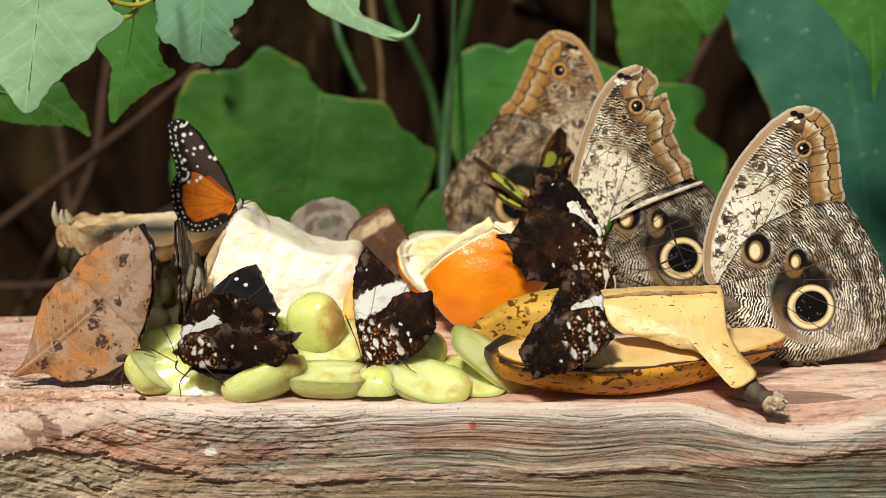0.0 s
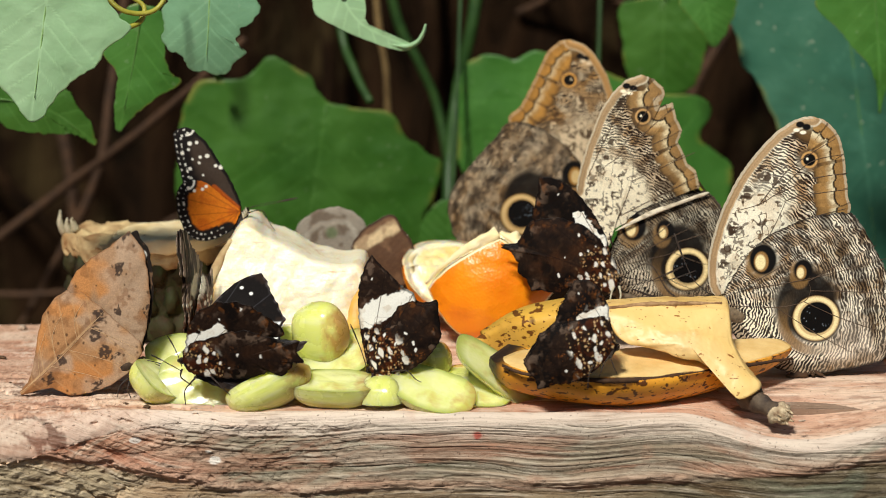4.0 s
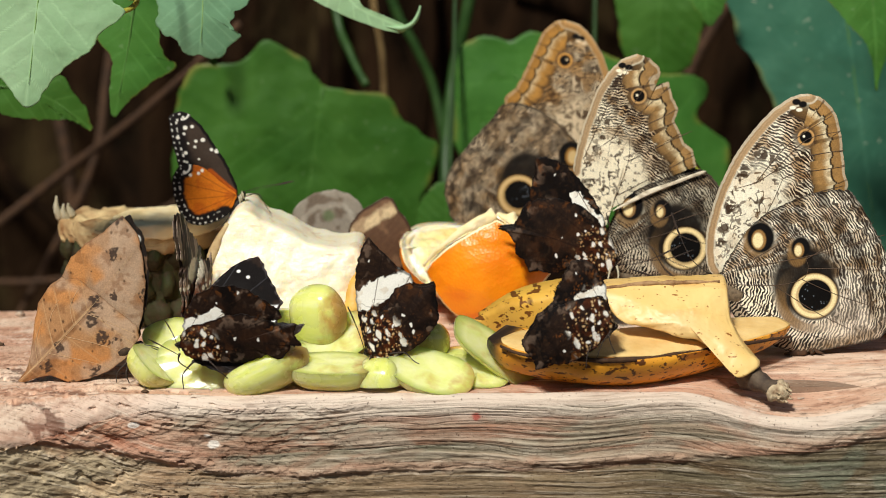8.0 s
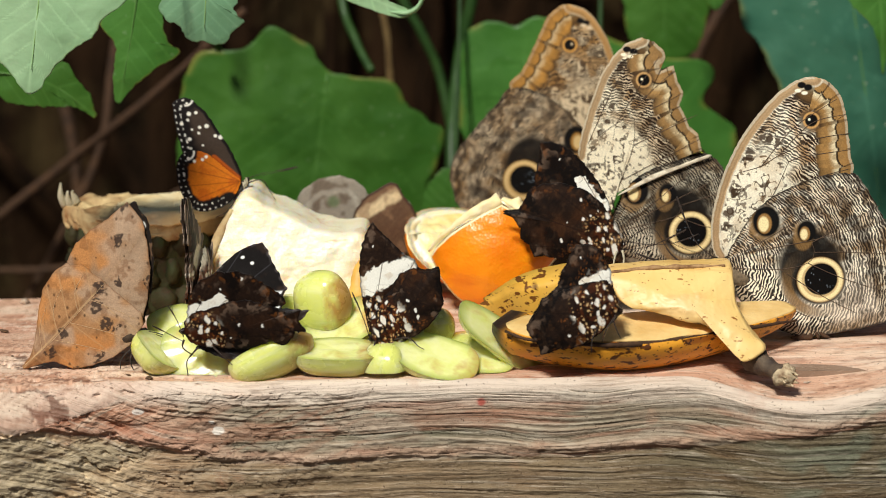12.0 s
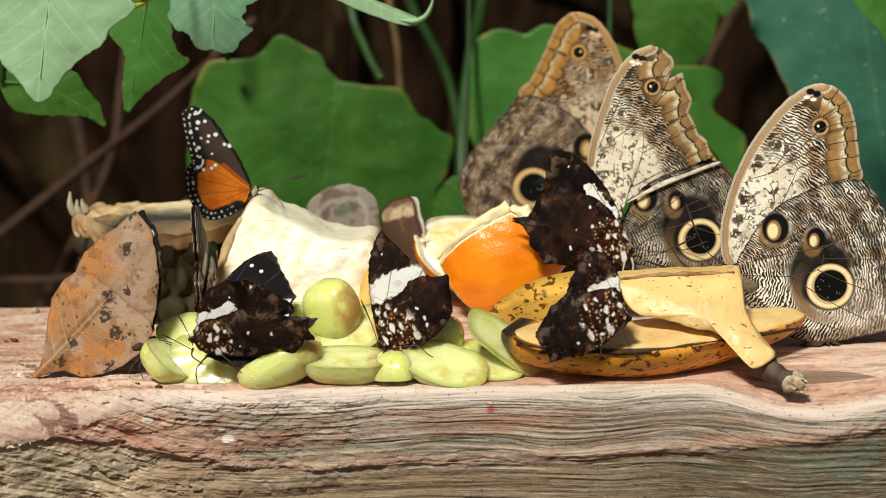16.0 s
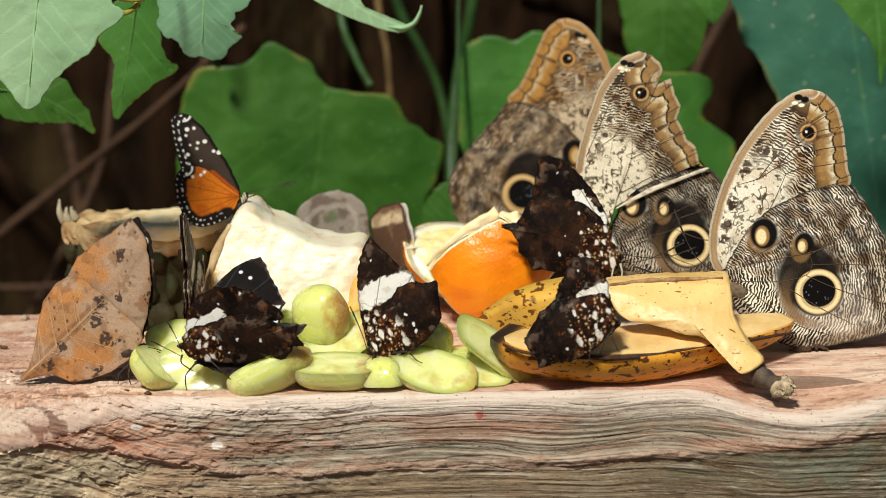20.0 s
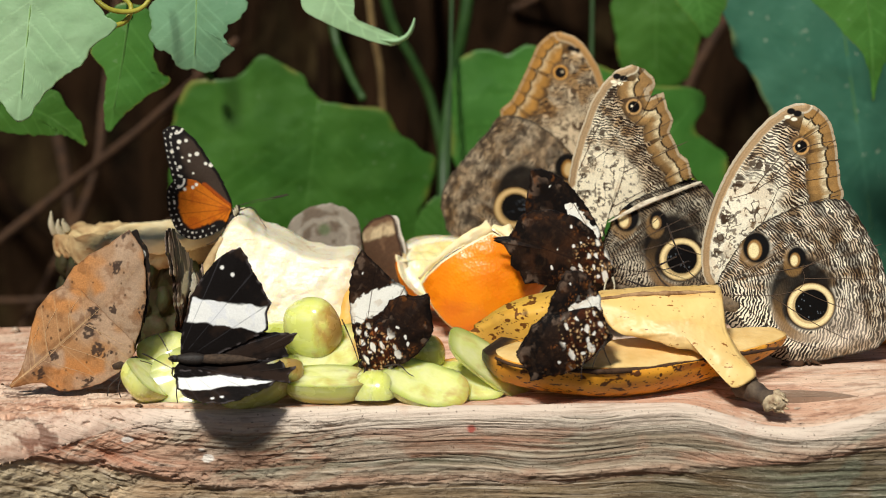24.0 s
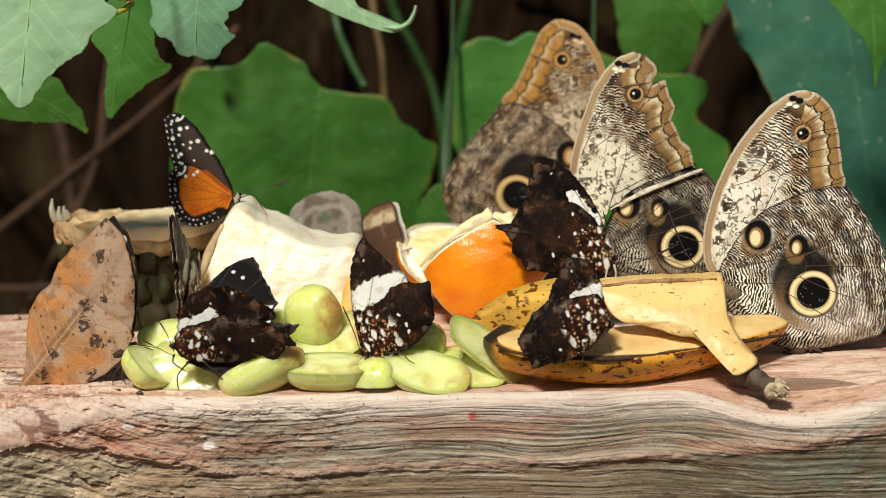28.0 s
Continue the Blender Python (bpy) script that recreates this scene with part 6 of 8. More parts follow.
def orange_piece(at, corners, R, label):
    """A cut piece of orange: a curved patch of peel, with pith and flesh running in towards the core."""
    t = thing("orange_wedge", at, label, "orange", "orange wedges")
    c = [np.array(v, float) / np.linalg.norm(v) for v in corners]
    n = 36
    u, v = np.meshgrid(np.linspace(0, 1, n), np.linspace(0, 1, n))
    d = (c[0] * ((1 - u) * (1 - v))[..., None] + c[1] * (u * (1 - v))[..., None] + c[2] * (u * v)[..., None] + c[3] * ((1 - u) * v)[..., None])
    d /= np.linalg.norm(d, axis=2)[..., None]
    bump = 1 + 0.05 * (fbm(u * 5, v * 5, 3, 3) - 0.5)
    out = (d * (R * bump)[..., None]).reshape(-1, 3)
    inn = (d * (R * bump * 0.88)[..., None]).reshape(-1, 3)
    idx = np.arange(n * n).reshape(n, n)
    f = np.stack([idx[:-1, :-1], idx[:-1, 1:], idx[1:, 1:], idx[1:, :-1]], axis=2).reshape(-1, 4)
    loop = list(idx[0]) + list(idx[1:, -1]) + list(idx[-1, -2::-1]) + list(idx[-2:0:-1, 0])
    k = len(loop)
    m = n * n
    rim = np.array([(loop[(i + 1) % k], loop[i], loop[i] + m, loop[(i + 1) % k] + m) for i in range(k)])
    uu, vv = 0.035 + 0.93 * u, 0.035 + 0.93 * v
    dp = (c[0] * ((1 - uu) * (1 - vv))[..., None] + c[1] * (uu * (1 - vv))[..., None] + c[2] * (uu * vv)[..., None] + c[3] * ((1 - uu) * vv)[..., None])
    dp /= np.linalg.norm(dp, axis=2)[..., None]
    link("peel", mesh_from("peel", (dp * (R * bump * 1.004)[..., None]).reshape(-1, 3), f), PEEL, t)
    link("pith", mesh_from("pith", np.vstack([out * 0.996, inn]), np.vstack([rim, f, f[:, ::-1] + m])), PITH, t, "white pith under the peel")
    co, rd = [], []
    for s in np.linspace(0.992, 0.04, 16):
        q = out[loop] * s
        jag = 0.08 * (fbm(np.arange(k) * 0.4, np.full(k, s * 9), 5, 2) - 0.5) * (s < 0.85)
        lift = 0.016 * (1 - s) ** 0.7 * ss(-0.4, 0.2, q[:, 2] / R / s)
        co.append(q * (1 + jag)[:, None] + np.array((0.2, 0, 1))[None] * lift[:, None])
        rd.append(np.full(k, float(ss(0.80, 0.9, np.array([s]))[0])))
    idx = np.arange(16 * k).reshape(16, k)
    f = np.stack([idx[:-1], np.roll(idx[:-1], -1, axis=1), np.roll(idx[1:], -1, axis=1), idx[1:]], axis=2).reshape(-1, 4)
    link("flesh", mesh_from("flesh", np.vstack(co), f, {"rind": np.concatenate(rd)}), ORANGE, t, "juicy torn flesh")
    band = [(c[0] + (c[1] - c[0]) * k) for k in (0.02, 0.2, 0.4, 0.6, 0.8, 1.0)]
    band = [v / np.linalg.norm(v) * R * 0.985 + np.array((-0.0008, 0.0018, 0.0012)) for v in band]
    link("pith_edge", tube_mesh("pith_edge", band, [0.0005, 0.0008, 0.0012, 0.0018, 0.0026, 0.0031], 40, 14, 0.8, 0.6, 9), PITH, t, "cut white pith along the peel")
    tear = [(c[1] + (c[2] - c[1]) * k) for k in (-0.06, 0.1, 0.3, 0.5, 0.7, 0.88, 1.0)]
    tear = [v / np.linalg.norm(v) * R * 0.98 + np.array((0.0014, 0.0022, 0.0012)) for v in tear]
    link("torn_pith", tube_mesh("torn_pith", tear, [0.0014, 0.0036, 0.0042, 0.0024, 0.0034, 0.0022, 0.0009], 40, 14, 0.8, 0.9, 6), PITH, t, "fluffy torn white pith")
    return t


def half_section(w, h, turn=0.0, dome=0.15, skin=None):
    """Cross-section of a banana cut along its length: rounded below, nearly flat above."""
    def f(u):
        k = max(math.sin(math.pi * min(max(u * 0.84 + 0.14, 0), 1)) ** 0.45, 0.12) * (0.72 + 0.28 * min(1, u * 16))
        pts = [(w * k * math.cos(a), -h * k * math.sin(a)) for a in np.linspace(0, math.pi, 15)]
        pts += [(-w * k * math.cos(a), dome * h * k * math.sin(a)) for a in np.linspace(0, math.pi, 10)[1:-1]]
        c, s = math.cos(turn), math.sin(turn)
        return [(x * c - y * s, x * s + y * c) for x, y in pts] + [(w * k * c, w * k * s)] * (len(pts) % 2)
    return f


# the opened banana skin, in millimetres from its middle
PEEL_AT = (0.080, -0.0600, 0.0354)
PEEL_MID = -4.6
PEEL_EDGE = [(-26.3, 4.5), (-12.9, 5.7), (1.5, 6.1), (14.0, 6.3), (16.4, 5.2), (16.8, 1.5), (17.6, -5.1), (20.6, -11.4), (24.8, -16.0), (25.9, -17.5), (25.5, -19.0), (21.7, -21.0), (18.2, -21.7), (16.0, -19.4), (12.3, -15.1), (6.1, -11.0), (-0.5, -10.0), (-9.5, -7.4), (-19.6, -5.5), (-23.9, -1.1)]


def bananas():
    low = thing("banana_half", (0, 0, 0), "overripe brown-spotted banana half lying cut side up", "banana")
    path = [(0.0190, -0.0575, 0.0262), (0.030, -0.0610, 0.0236), (0.060, -0.0610, 0.0222), (0.090, -0.0470, 0.0222), (0.118, -0.0310, 0.0222)]
    link("skin", sweep_mesh("skin", path, half_section(0.0150, 0.0134, radians(-5), 0.02), 80, lambda u: float(1 - ss(0.03, 0.07, np.array([u]))[0]), 0.05, 3), BANANA_OLD, low, "brown-spotted skin")
    top = [(0.0235, -0.0585, 0.0250)] + [(x, y, z + 0.0006) for x, y, z in path[1:]]
    link("flesh", sweep_mesh("flesh", top, half_section(0.0138, 0.0090, radians(-5), 0.16), 60, None, 0.08, 5), BANANA_FLESH, low, "pale soft flesh")
    link("rim", tube_mesh("rim", [(x + 0.001, y - 0.0146, z - 0.0013) for x, y, z in path], [0.0005, 0.0009, 0.0008, 0.0004], 60, 6, 1, 0.6, 3), RIM_DARK, low, "dark dried skin edge")
    up = thing("banana", (0, 0, 0), "yellow opened banana with a bent dark stalk", "banana")
    path = [(0.0130, -0.0220, 0.0215), (0.0228, -0.0240, 0.0272), (0.0422, -0.0300, 0.0327), (0.0705, -0.0395, 0.0378), (0.0885, -0.0465, 0.0395), (0.0942, -0.0510, 0.0350),
            (0.0968, -0.0565, 0.0275), (0.0995, -0.0620, 0.0205), (0.1022, -0.0665, 0.0156)]

    def section(u):
        k = 0.5 + 0.5 * float(ss(0.0, 0.2, np.array([u]))[0])
        nk = float(ss(0.60, 0.88, np.array([u]))[0])
        h, w = 0.0208 * k * (1 - nk) + 0.0110 * nk, 0.0100 * k * (1 - nk) + 0.0066 * nk
        end = 1 - 0.42 * float(ss(0.84, 1.0, np.array([u]))[0])
        h, w = h * end, w * end
        pts = [(w * math.cos(a), -h * math.sin(a)) for a in np.linspace(-0.15, math.pi + 0.15, 19)]
        lid = 0.0015 * (1 - nk) - 0.0036 * nk
        return pts + [(-w * 0.72, -lid), (0.0, -lid * 1.25), (w * 0.72, -lid)]
    fall = 0.84
    skin = chunk_mesh("skin", PEEL_EDGE, 11, 5.0, 220, 40, 0.7, 8, fall, None, 4.2)
    link("skin", skin, BANANA, up, m=pose(*PEEL_AT, 0, 0, 0))
    over_edge = [(PEEL_AT[0] + x * MM, PEEL_AT[1] + (fall * (z - PEEL_MID) - 0.6) * MM, PEEL_AT[2] + (z - 0.2) * MM) for x, z in PEEL_EDGE[:4]]
    link("spotted_end", sweep_mesh("spotted_end", [(0.0124, -0.0222, 0.0212), (0.0228, -0.0242, 0.0273), (0.0330, -0.0272, 0.0305), (0.0422, -0.0301, 0.0328)],
         lambda u: [(a * 1.05, b * 1.04 + 0.0002) for a, b in section(u * 0.3)], 40, None, 0.05, 9), BANANA_SPOT, up, "freckled end of the skin")
    link("rim", tube_mesh("rim", over_edge, [0.0007, 0.0010, 0.0008, 0.0004], 40, 6, 1, 0.8, 4), RIM_BROWN, up, "brown dried skin edge")
    link("stalk", tube_mesh("stalk", [(0.1018, -0.0652, 0.0135), (0.1056, -0.0700, 0.0118), (0.1090, -0.0738, 0.0108), (0.1110, -0.0760, 0.0102)],
                            [0.0046, 0.0036, 0.0030, 0.0033], 18, 12, 1, 0.35, 3), STALK_DARK, up, "dark dry stalk")
    link("stalk_tip", tube_mesh("stalk_tip", [(0.1100, -0.0750, 0.0105), (0.1116, -0.0768, 0.0100), (0.1136, -0.0792, 0.0092)], [0.0032, 0.0034, 0.0016], 14, 14, 1, 1.3, 8), STALK_END, up, "frayed pale tip")
    for k in range(9):
        w = 2 * math.pi * k / 9
        a, b = 0.0015 * math.cos(w), 0.0017 * math.sin(w)
        link("fibre", tube_mesh("fibre", [(0.1108 + a * 0.8, -0.0758 + a * 0.5, 0.0104 + b), (0.1122 + a * 1.2, -0.0776 + a * 0.6, 0.0100 + b * 1.3), (0.1136 + a * (1.2 + 0.3 * (k % 3)), -0.0793 + a * 0.5 - 0.0006 * (k % 2), 0.0095 + b * 1.3)], [0.0009, 0.0010, 0.0003], 9, 6, 0.7, 0.6, k), STALK_END, up)
    far = thing("banana_piece", (0, 0, 0), "brown ripe banana piece behind the owl butterfly", "banana")
    link("skin", sweep_mesh("skin", [(0.135, 0.012, 0.0165), (0.16, 0.006, 0.0170), (0.20, 0.0, 0.018), (0.23, -0.01, 0.022)], half_section(0.012, 0.0085, 0, 0.9), 40, None, 0.05, 4), BANANA_OLD, far)


def pineapple():
    w = thing("pineapple_wedge", (-0.0600, -0.008, 0.0300), "cream-white pineapple wedge with yellow rim", "pineapple")
    outline = [(-26.5, -3), (-24.5, 7), (-20, 17), (-15.5, 25), (-12.5, 27.5), (-9, 26.5), (-5, 23), (4, 19.5), (13, 15), (22, 13.2), (30.5, 12.6), (30.5, 2), (27.5, -9), (24, -19.5), (8, -20.5), (-12, -20.5), (-25, -20)]
    link("flesh", chunk_mesh("flesh", outline, 30, 3.5, 200, 44, 0.9, 3, 0.32, (13, 18, 5.0), 1.5), PINE, w)
    tilt = lambda x, z, y: (x * MM, (0.32 * (z - 3) + y) * MM, z * MM)
    link("rind_edge", tube_mesh("rind_edge", [tilt(30.6, 9, 4), tilt(29, -3, 1.5), tilt(26.5, -12, 1), tilt(23.5, -19, 1)], [0.0012, 0.0036, 0.0042, 0.002], 24, 12, 1, 0.5, 2), RIM, w, "yellow wet edge by the rind")
    link("browned_edge", tube_mesh("browned_edge", [tilt(-26.2, -12, 1.5), tilt(-25.8, -2, 1.5), tilt(-22.5, 11, 1.5), tilt(-17, 22, 2)], [0.0010, 0.0018, 0.0016, 0.0008], 24, 10, 1, 0.8, 5), CRUST, w, "browned dry edge")
    s = thing("pineapple_slice", (-0.1120, 0.047, 0.0), "thick pineapple slice with brown-green rind", "pineapple")
    arc = [(33 * math.cos(a), 31 * math.sin(a)) for a in np.linspace(-math.pi, 0, 14)] + [(25, 9), (0, 10), (-25, 9)]
    link("flesh", chunk_mesh("flesh", arc, 9, 2.0, 160, 30, 2.6, 9, 0, (0, 13, 1.5)), CRUST, s, m=pose(0, 0, 0.0465, -90, 0, 0))
    pale = [(-8, -30), (8, -31.5), (22, -25), (31, -12), (32.5, -1), (25, 7), (6, 8), (-6, 2), (-12, -14)]
    link("flesh", chunk_mesh("flesh", pale, 5, 1.5, 140, 24, 1.0, 19, 0, None), SLICE, s, "moist cream flesh on top", m=pose(0, 0, 0.0480, -90, 0, 0))
    inner = [(a * 0.93, b * 0.93) for a, b in arc]
    link("core", chunk_mesh("core", inner, 29, 2.0, 120, 8, 0.6, 11), RIND, s, m=pose(0, 0, 0.0385, -90, 0, 0))
    for row in range(3):
        for k in range(12):
            a = -math.pi * (k + 0.25 + 0.5 * (row % 2)) / 12
            e = np.array((29.4 * MM * math.cos(a), 27.4 * MM * math.sin(a), (14.5 + 10.5 * row) * MM))
            o = np.array((math.cos(a), math.sin(a), 0))
            link("rind_scale", tube_mesh("rind_scale", [e - o * 0.002 - (0, 0, 0.0055), e + o * 0.0010 - (0, 0, 0.003), e + o * 0.0022, e + o * 0.0012 + (0, 0, 0.003), e - o * 0.001 + (0, 0, 0.0058)],
                                         [0.0016, 0.0030, 0.0036, 0.0028, 0.0010], 12, 10, 0.8, 1.5, row * 11 + k), RIND, s)
    for k, (x, z) in enumerate(((-32.5, 46), (-30, 45), (-28, 47))):
        link("rind_spine", tube_mesh("rind_spine", [(x * MM, -0.006, z * MM), (x * MM - 0.001, -0.008, z * MM + 0.004), (x * MM - 0.0006, -0.009, z * MM + 0.009 - 0.002 * k)],
                                     [0.0016, 0.0012, 0.0003], 10, 8), BODY_PALE, s, "pale dry spine")


def crumbs():
    rng = random.Random(5)
    for x, y, r, mat in ((-0.1610, 0.038, 2.2, PALE_CRUMB), (-0.1600, -0.006, 1.5, CRUMB), (-0.1625, -0.007, 0.9, CRUMB), (0.0065, -0.022, 1.3, CRUMB), (-0.0985, -0.0700, 1.2, CRUMB),
                         (-0.1060, -0.066, 0.8, CRUMB), (0.118, -0.082, 0.9, PALE_CRUMB), (-0.150, -0.040, 0.8, CRUMB), (-0.006, -0.028, 0.9, CRUMB)):
        bm = bmesh.new()
        bmesh.ops.create_icosphere(bm, subdivisions=2, radius=r * MM)
        for v in bm.verts:
            v.co *= 0.7 + 0.6 * noise.noise(v.co * 900 + Vector((x * 90, 0, 0)))
            v.co.x *= 1.6
            v.co.z *= 0.6
        ob = part("crumb", bm, mat, None, m=pose(x, y, TOP + 0.35 * r * MM, 0, 0, rng.uniform(0, 180)))
        tagged(ob, "small dry crumb of bark on the board", "crumb", "crumbs on the board")


ground()
bark_wall()
feeding_board()

# ---- leaves, stems and twigs ----
leaf(AT_leaf_front, EDGE_leaf_front, RIB_leaf_front, LEAF_PALE, "large pale green leaf with a pointed tip, hanging in front", 2.0, 3, scallop=1.6, rim=0.3)
leaf(AT_leaf_notched, EDGE_leaf_notched, RIB_leaf_notched, LEAF_COOL, "cool green leaf with a nibbled edge", 3.0, 5, scallop=2.0, rim=0.1)
leaf(AT_leaf_hang, EDGE_leaf_hang, RIB_leaf_hang, LEAF_MID, "green pointed leaf with a yellowing tip", 3.0, 7)
leaf(AT_leaf_low, EDGE_leaf_low, RIB_leaf_low, LEAF_DEEP, "green leaf half hidden behind another", 3.0, 9)
curl_leaf = leaf(AT_curl, EDGE_curl, RIB_curl, LEAF_PALE, "bright green leaf with a curled-up tip", 1.0, 11, scallop=0.6)
link("rolled_tip", tube_mesh("rolled_tip", [(x * MM, 0.001, z * MM) for x, z in ((17, -16.6), (23, -17.4), (27.2, -15.8), (29.6, -12.2), (30.4, -9.0))], [0.0006, 0.0014, 0.0017, 0.0013, 0.0006], 20, 10, 0.6, 0.2, 3), LEAF_PALE, curl_leaf)
leaf(AT_leaf_big, EDGE_leaf_big, RIB_leaf_big, LEAF_DEEP, "broad lobed deep green leaf behind the fruit", 5.0, 13, scallop=2.5, stalk=((0, 0, 0), (2, 6, -30), (4, 12, -70)))
leaf(AT_leaf_mid, EDGE_leaf_mid, RIB_leaf_mid, LEAF_MID, "broad wavy green leaf behind the owl butterflies", 5.0, 15, scallop=2.5)
leaf(AT_leaf_dark, EDGE_leaf_dark, RIB_leaf_dark, LEAF_DEEP, "dark green leaf in the shade", 3.0, 17)
leaf(AT_leaf_wide, EDGE_leaf_wide, RIB_leaf_wide, LEAF_BLUE, "very large bluish green leaf with pale spots", 6.0, 19, scallop=3.0)
leaf(AT_leaf_corner, EDGE_leaf_corner, RIB_leaf_corner, LEAF_MID, "light green leaf with a dry brown tip", 2.0, 21, stalk=((0, 0, 0), (2, 80, 20), (4, 220, 40), (6, 520, 60)))
leaf(AT_leaf_tip, EDGE_leaf_tip, RIB_leaf_tip, LEAF_MID, "small green leaf tip hanging down", 2.0, 23)
leaf(AT_leaf_under, EDGE_leaf_under, RIB_leaf_under, LEAF_DEEP, "small deep green leaf by the orange", 2.0, 25)
stem("vine_stem", [(-0.060, 0.26, 0.16), (-0.053, 0.25, 0.100), (-0.046, 0.235, 0.082), (-0.038, 0.22, 0.069)], [0.0022, 0.002, 0.0018], STEM, "thin green vine stem", "stem")
stem("vine_stem", [(0.014, 0.26, 0.17), (0.008, 0.25, 0.106), (0.000, 0.25, 0.067), (-0.003, 0.22, 0.031), (-0.002, 0.20, -0.03)], [0.0032, 0.003, 0.003, 0.0026], STEM, "upright green vine stem", "stem")
stem("vine_stem", [(-0.040, 0.30, 0.16), (-0.030, 0.30, 0.101), (-0.018, 0.30, 0.075), (-0.009, 0.30, 0.052), (0.0, 0.29, 0.0)], [0.0026, 0.0024, 0.002], STEM, "slanting green vine stem", "stem")
stem("dry_vine", [(-0.045, 0.33, 0.18), (-0.040, 0.33, 0.098), (-0.036, 0.33, 0.07), (-0.035, 0.33, 0.050), (-0.03, 0.34, -0.05)], [0.0016, 0.0015, 0.0013], DRY, "thin dry hanging stem", "stem")
stem("tendril", [(-0.118, 0.0, 0.152), (-0.119, -0.002, 0.141), (-0.113, -0.004, 0.1345), (-0.104, 0.0, 0.1335), (-0.099, 0.003, 0.139), (-0.100, 0.004, 0.150)], [0.0010, 0.0009, 0.0009, 0.0007], TENDRIL, "yellow-green looped vine tendril", "tendril")
stem("vine_stem", [(-0.108, 0.15, 0.135), (-0.106, 0.155, 0.112), (-0.104, 0.165, 0.098), (-0.101, 0.18, 0.085)], [0.0022, 0.002, 0.0016], STEM, "short green stem between leaves", "stem")
stem("tendril", [(-0.134, 0.0, 0.150), (-0.125, -0.002, 0.1335), (-0.117, -0.004, 0.1285), (-0.1085, 0.0, 0.1295), (-0.1065, 0.003, 0.135), (-0.112, 0.004, 0.139)], [0.0011, 0.001, 0.001, 0.0008], TENDRIL, "thin yellow-green curled vine tendril", "tendril")
TWIGS = (((-0.26, 0.36, -0.04), (-0.19, 0.33, 0.014), (-0.148, 0.30, 0.047), (-0.10, 0.28, 0.09), 0.0028), ((-0.25, 0.42, 0.12), (-0.21, 0.40, 0.03), (-0.205, 0.40, -0.06), (-0.22, 0.41, -0.16), 0.0036),
         ((-0.17, 0.40, 0.12), (-0.180, 0.38, 0.05), (-0.19, 0.37, 0.0), (-0.24, 0.38, -0.09), 0.0026), ((-0.28, 0.38, -0.055), (-0.20, 0.36, -0.05), (-0.16, 0.36, -0.02), (-0.12, 0.37, 0.0), 0.0018),
         ((-0.30, 0.44, 0.05), (-0.24, 0.42, -0.01), (-0.20, 0.43, -0.06), (-0.17, 0.44, -0.14), 0.0045), ((-0.14, 0.42, 0.09), (-0.13, 0.40, 0.0), (-0.15, 0.41, -0.08), (-0.14, 0.42, -0.2), 0.003),
         ((0.02, 0.42, 0.14), (0.06, 0.40, 0.105), (0.09, 0.41, 0.10), (0.16, 0.42, 0.13), 0.0028), ((0.03, 0.44, 0.085), (0.07, 0.42, 0.10), (0.10, 0.42, 0.07), (0.12, 0.43, 0.0), 0.0022),
         ((0.10, 0.43, 0.16), (0.085, 0.42, 0.08), (0.10, 0.42, 0.02), (0.09, 0.43, -0.1), 0.004), ((-0.075, 0.44, 0.14), (-0.07, 0.43, 0.05), (-0.08, 0.43, -0.05), (-0.07, 0.44, -0.2), 0.005),
         ((-0.02, 0.43, 0.14), (-0.015, 0.42, 0.06), (-0.02, 0.42, 0.0), (0.0, 0.44, -0.2), 0.006), ((0.15, 0.40, 0.10), (0.12, 0.39, 0.05), (0.115, 0.40, 0.0), (0.10, 0.42, -0.1), 0.003))
for *pts, r in TWIGS:
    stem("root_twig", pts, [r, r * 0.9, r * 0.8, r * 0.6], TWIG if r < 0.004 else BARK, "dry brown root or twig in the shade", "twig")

# ---- fruit on the board ----
grapes()
pineapple()
orange_wedge((0.0025, 0.0420, 0.0335), (0.9, 0.25, -0.05), (-0.2, 0.56, -0.80), 0.0195, 72, "orange wedge turned flesh upward")
orange_piece((0.0175, 0.0370, 0.0300), ((-0.80, -0.60, 0.0), (0.06, -0.76, 0.64), (0.74, -0.66, 0.04), (-0.25, -0.72, -0.64)), 0.031, "orange wedge with bright peel outward")
bananas()
crumbs()
scrap = thing("dry_scrap", (0.1262, -0.0245, TOP), "small twisted scrap of dry brown leaf", "leaf scrap")
for k in range(4):
    a = 0.6 * k - 0.9
    link("shred", tube_mesh("shred", [(0.004 * math.sin(a), 0, 0.0026), (0.004 * math.sin(a) + 0.0016, -0.001, 0.0012), (0.005 * math.sin(a) + 0.002 * k - 0.003, -0.002, 0.0006)], [0.0012, 0.0014, 0.0004], 10, 7, 0.5, 0.6, k), TWIG, scrap)


# ---- butterflies ----
PALE_TONE = ((254, 246, 222), (180, 136, 80), (78, 56, 38), (14, 12, 12))
TORN_TONE = ((252, 240, 210), (172, 132, 84), (76, 55, 38), (15, 12, 12))
DARK_TONE = ((214, 192, 158), (186, 134, 66), (84, 64, 46), (18, 15, 14))


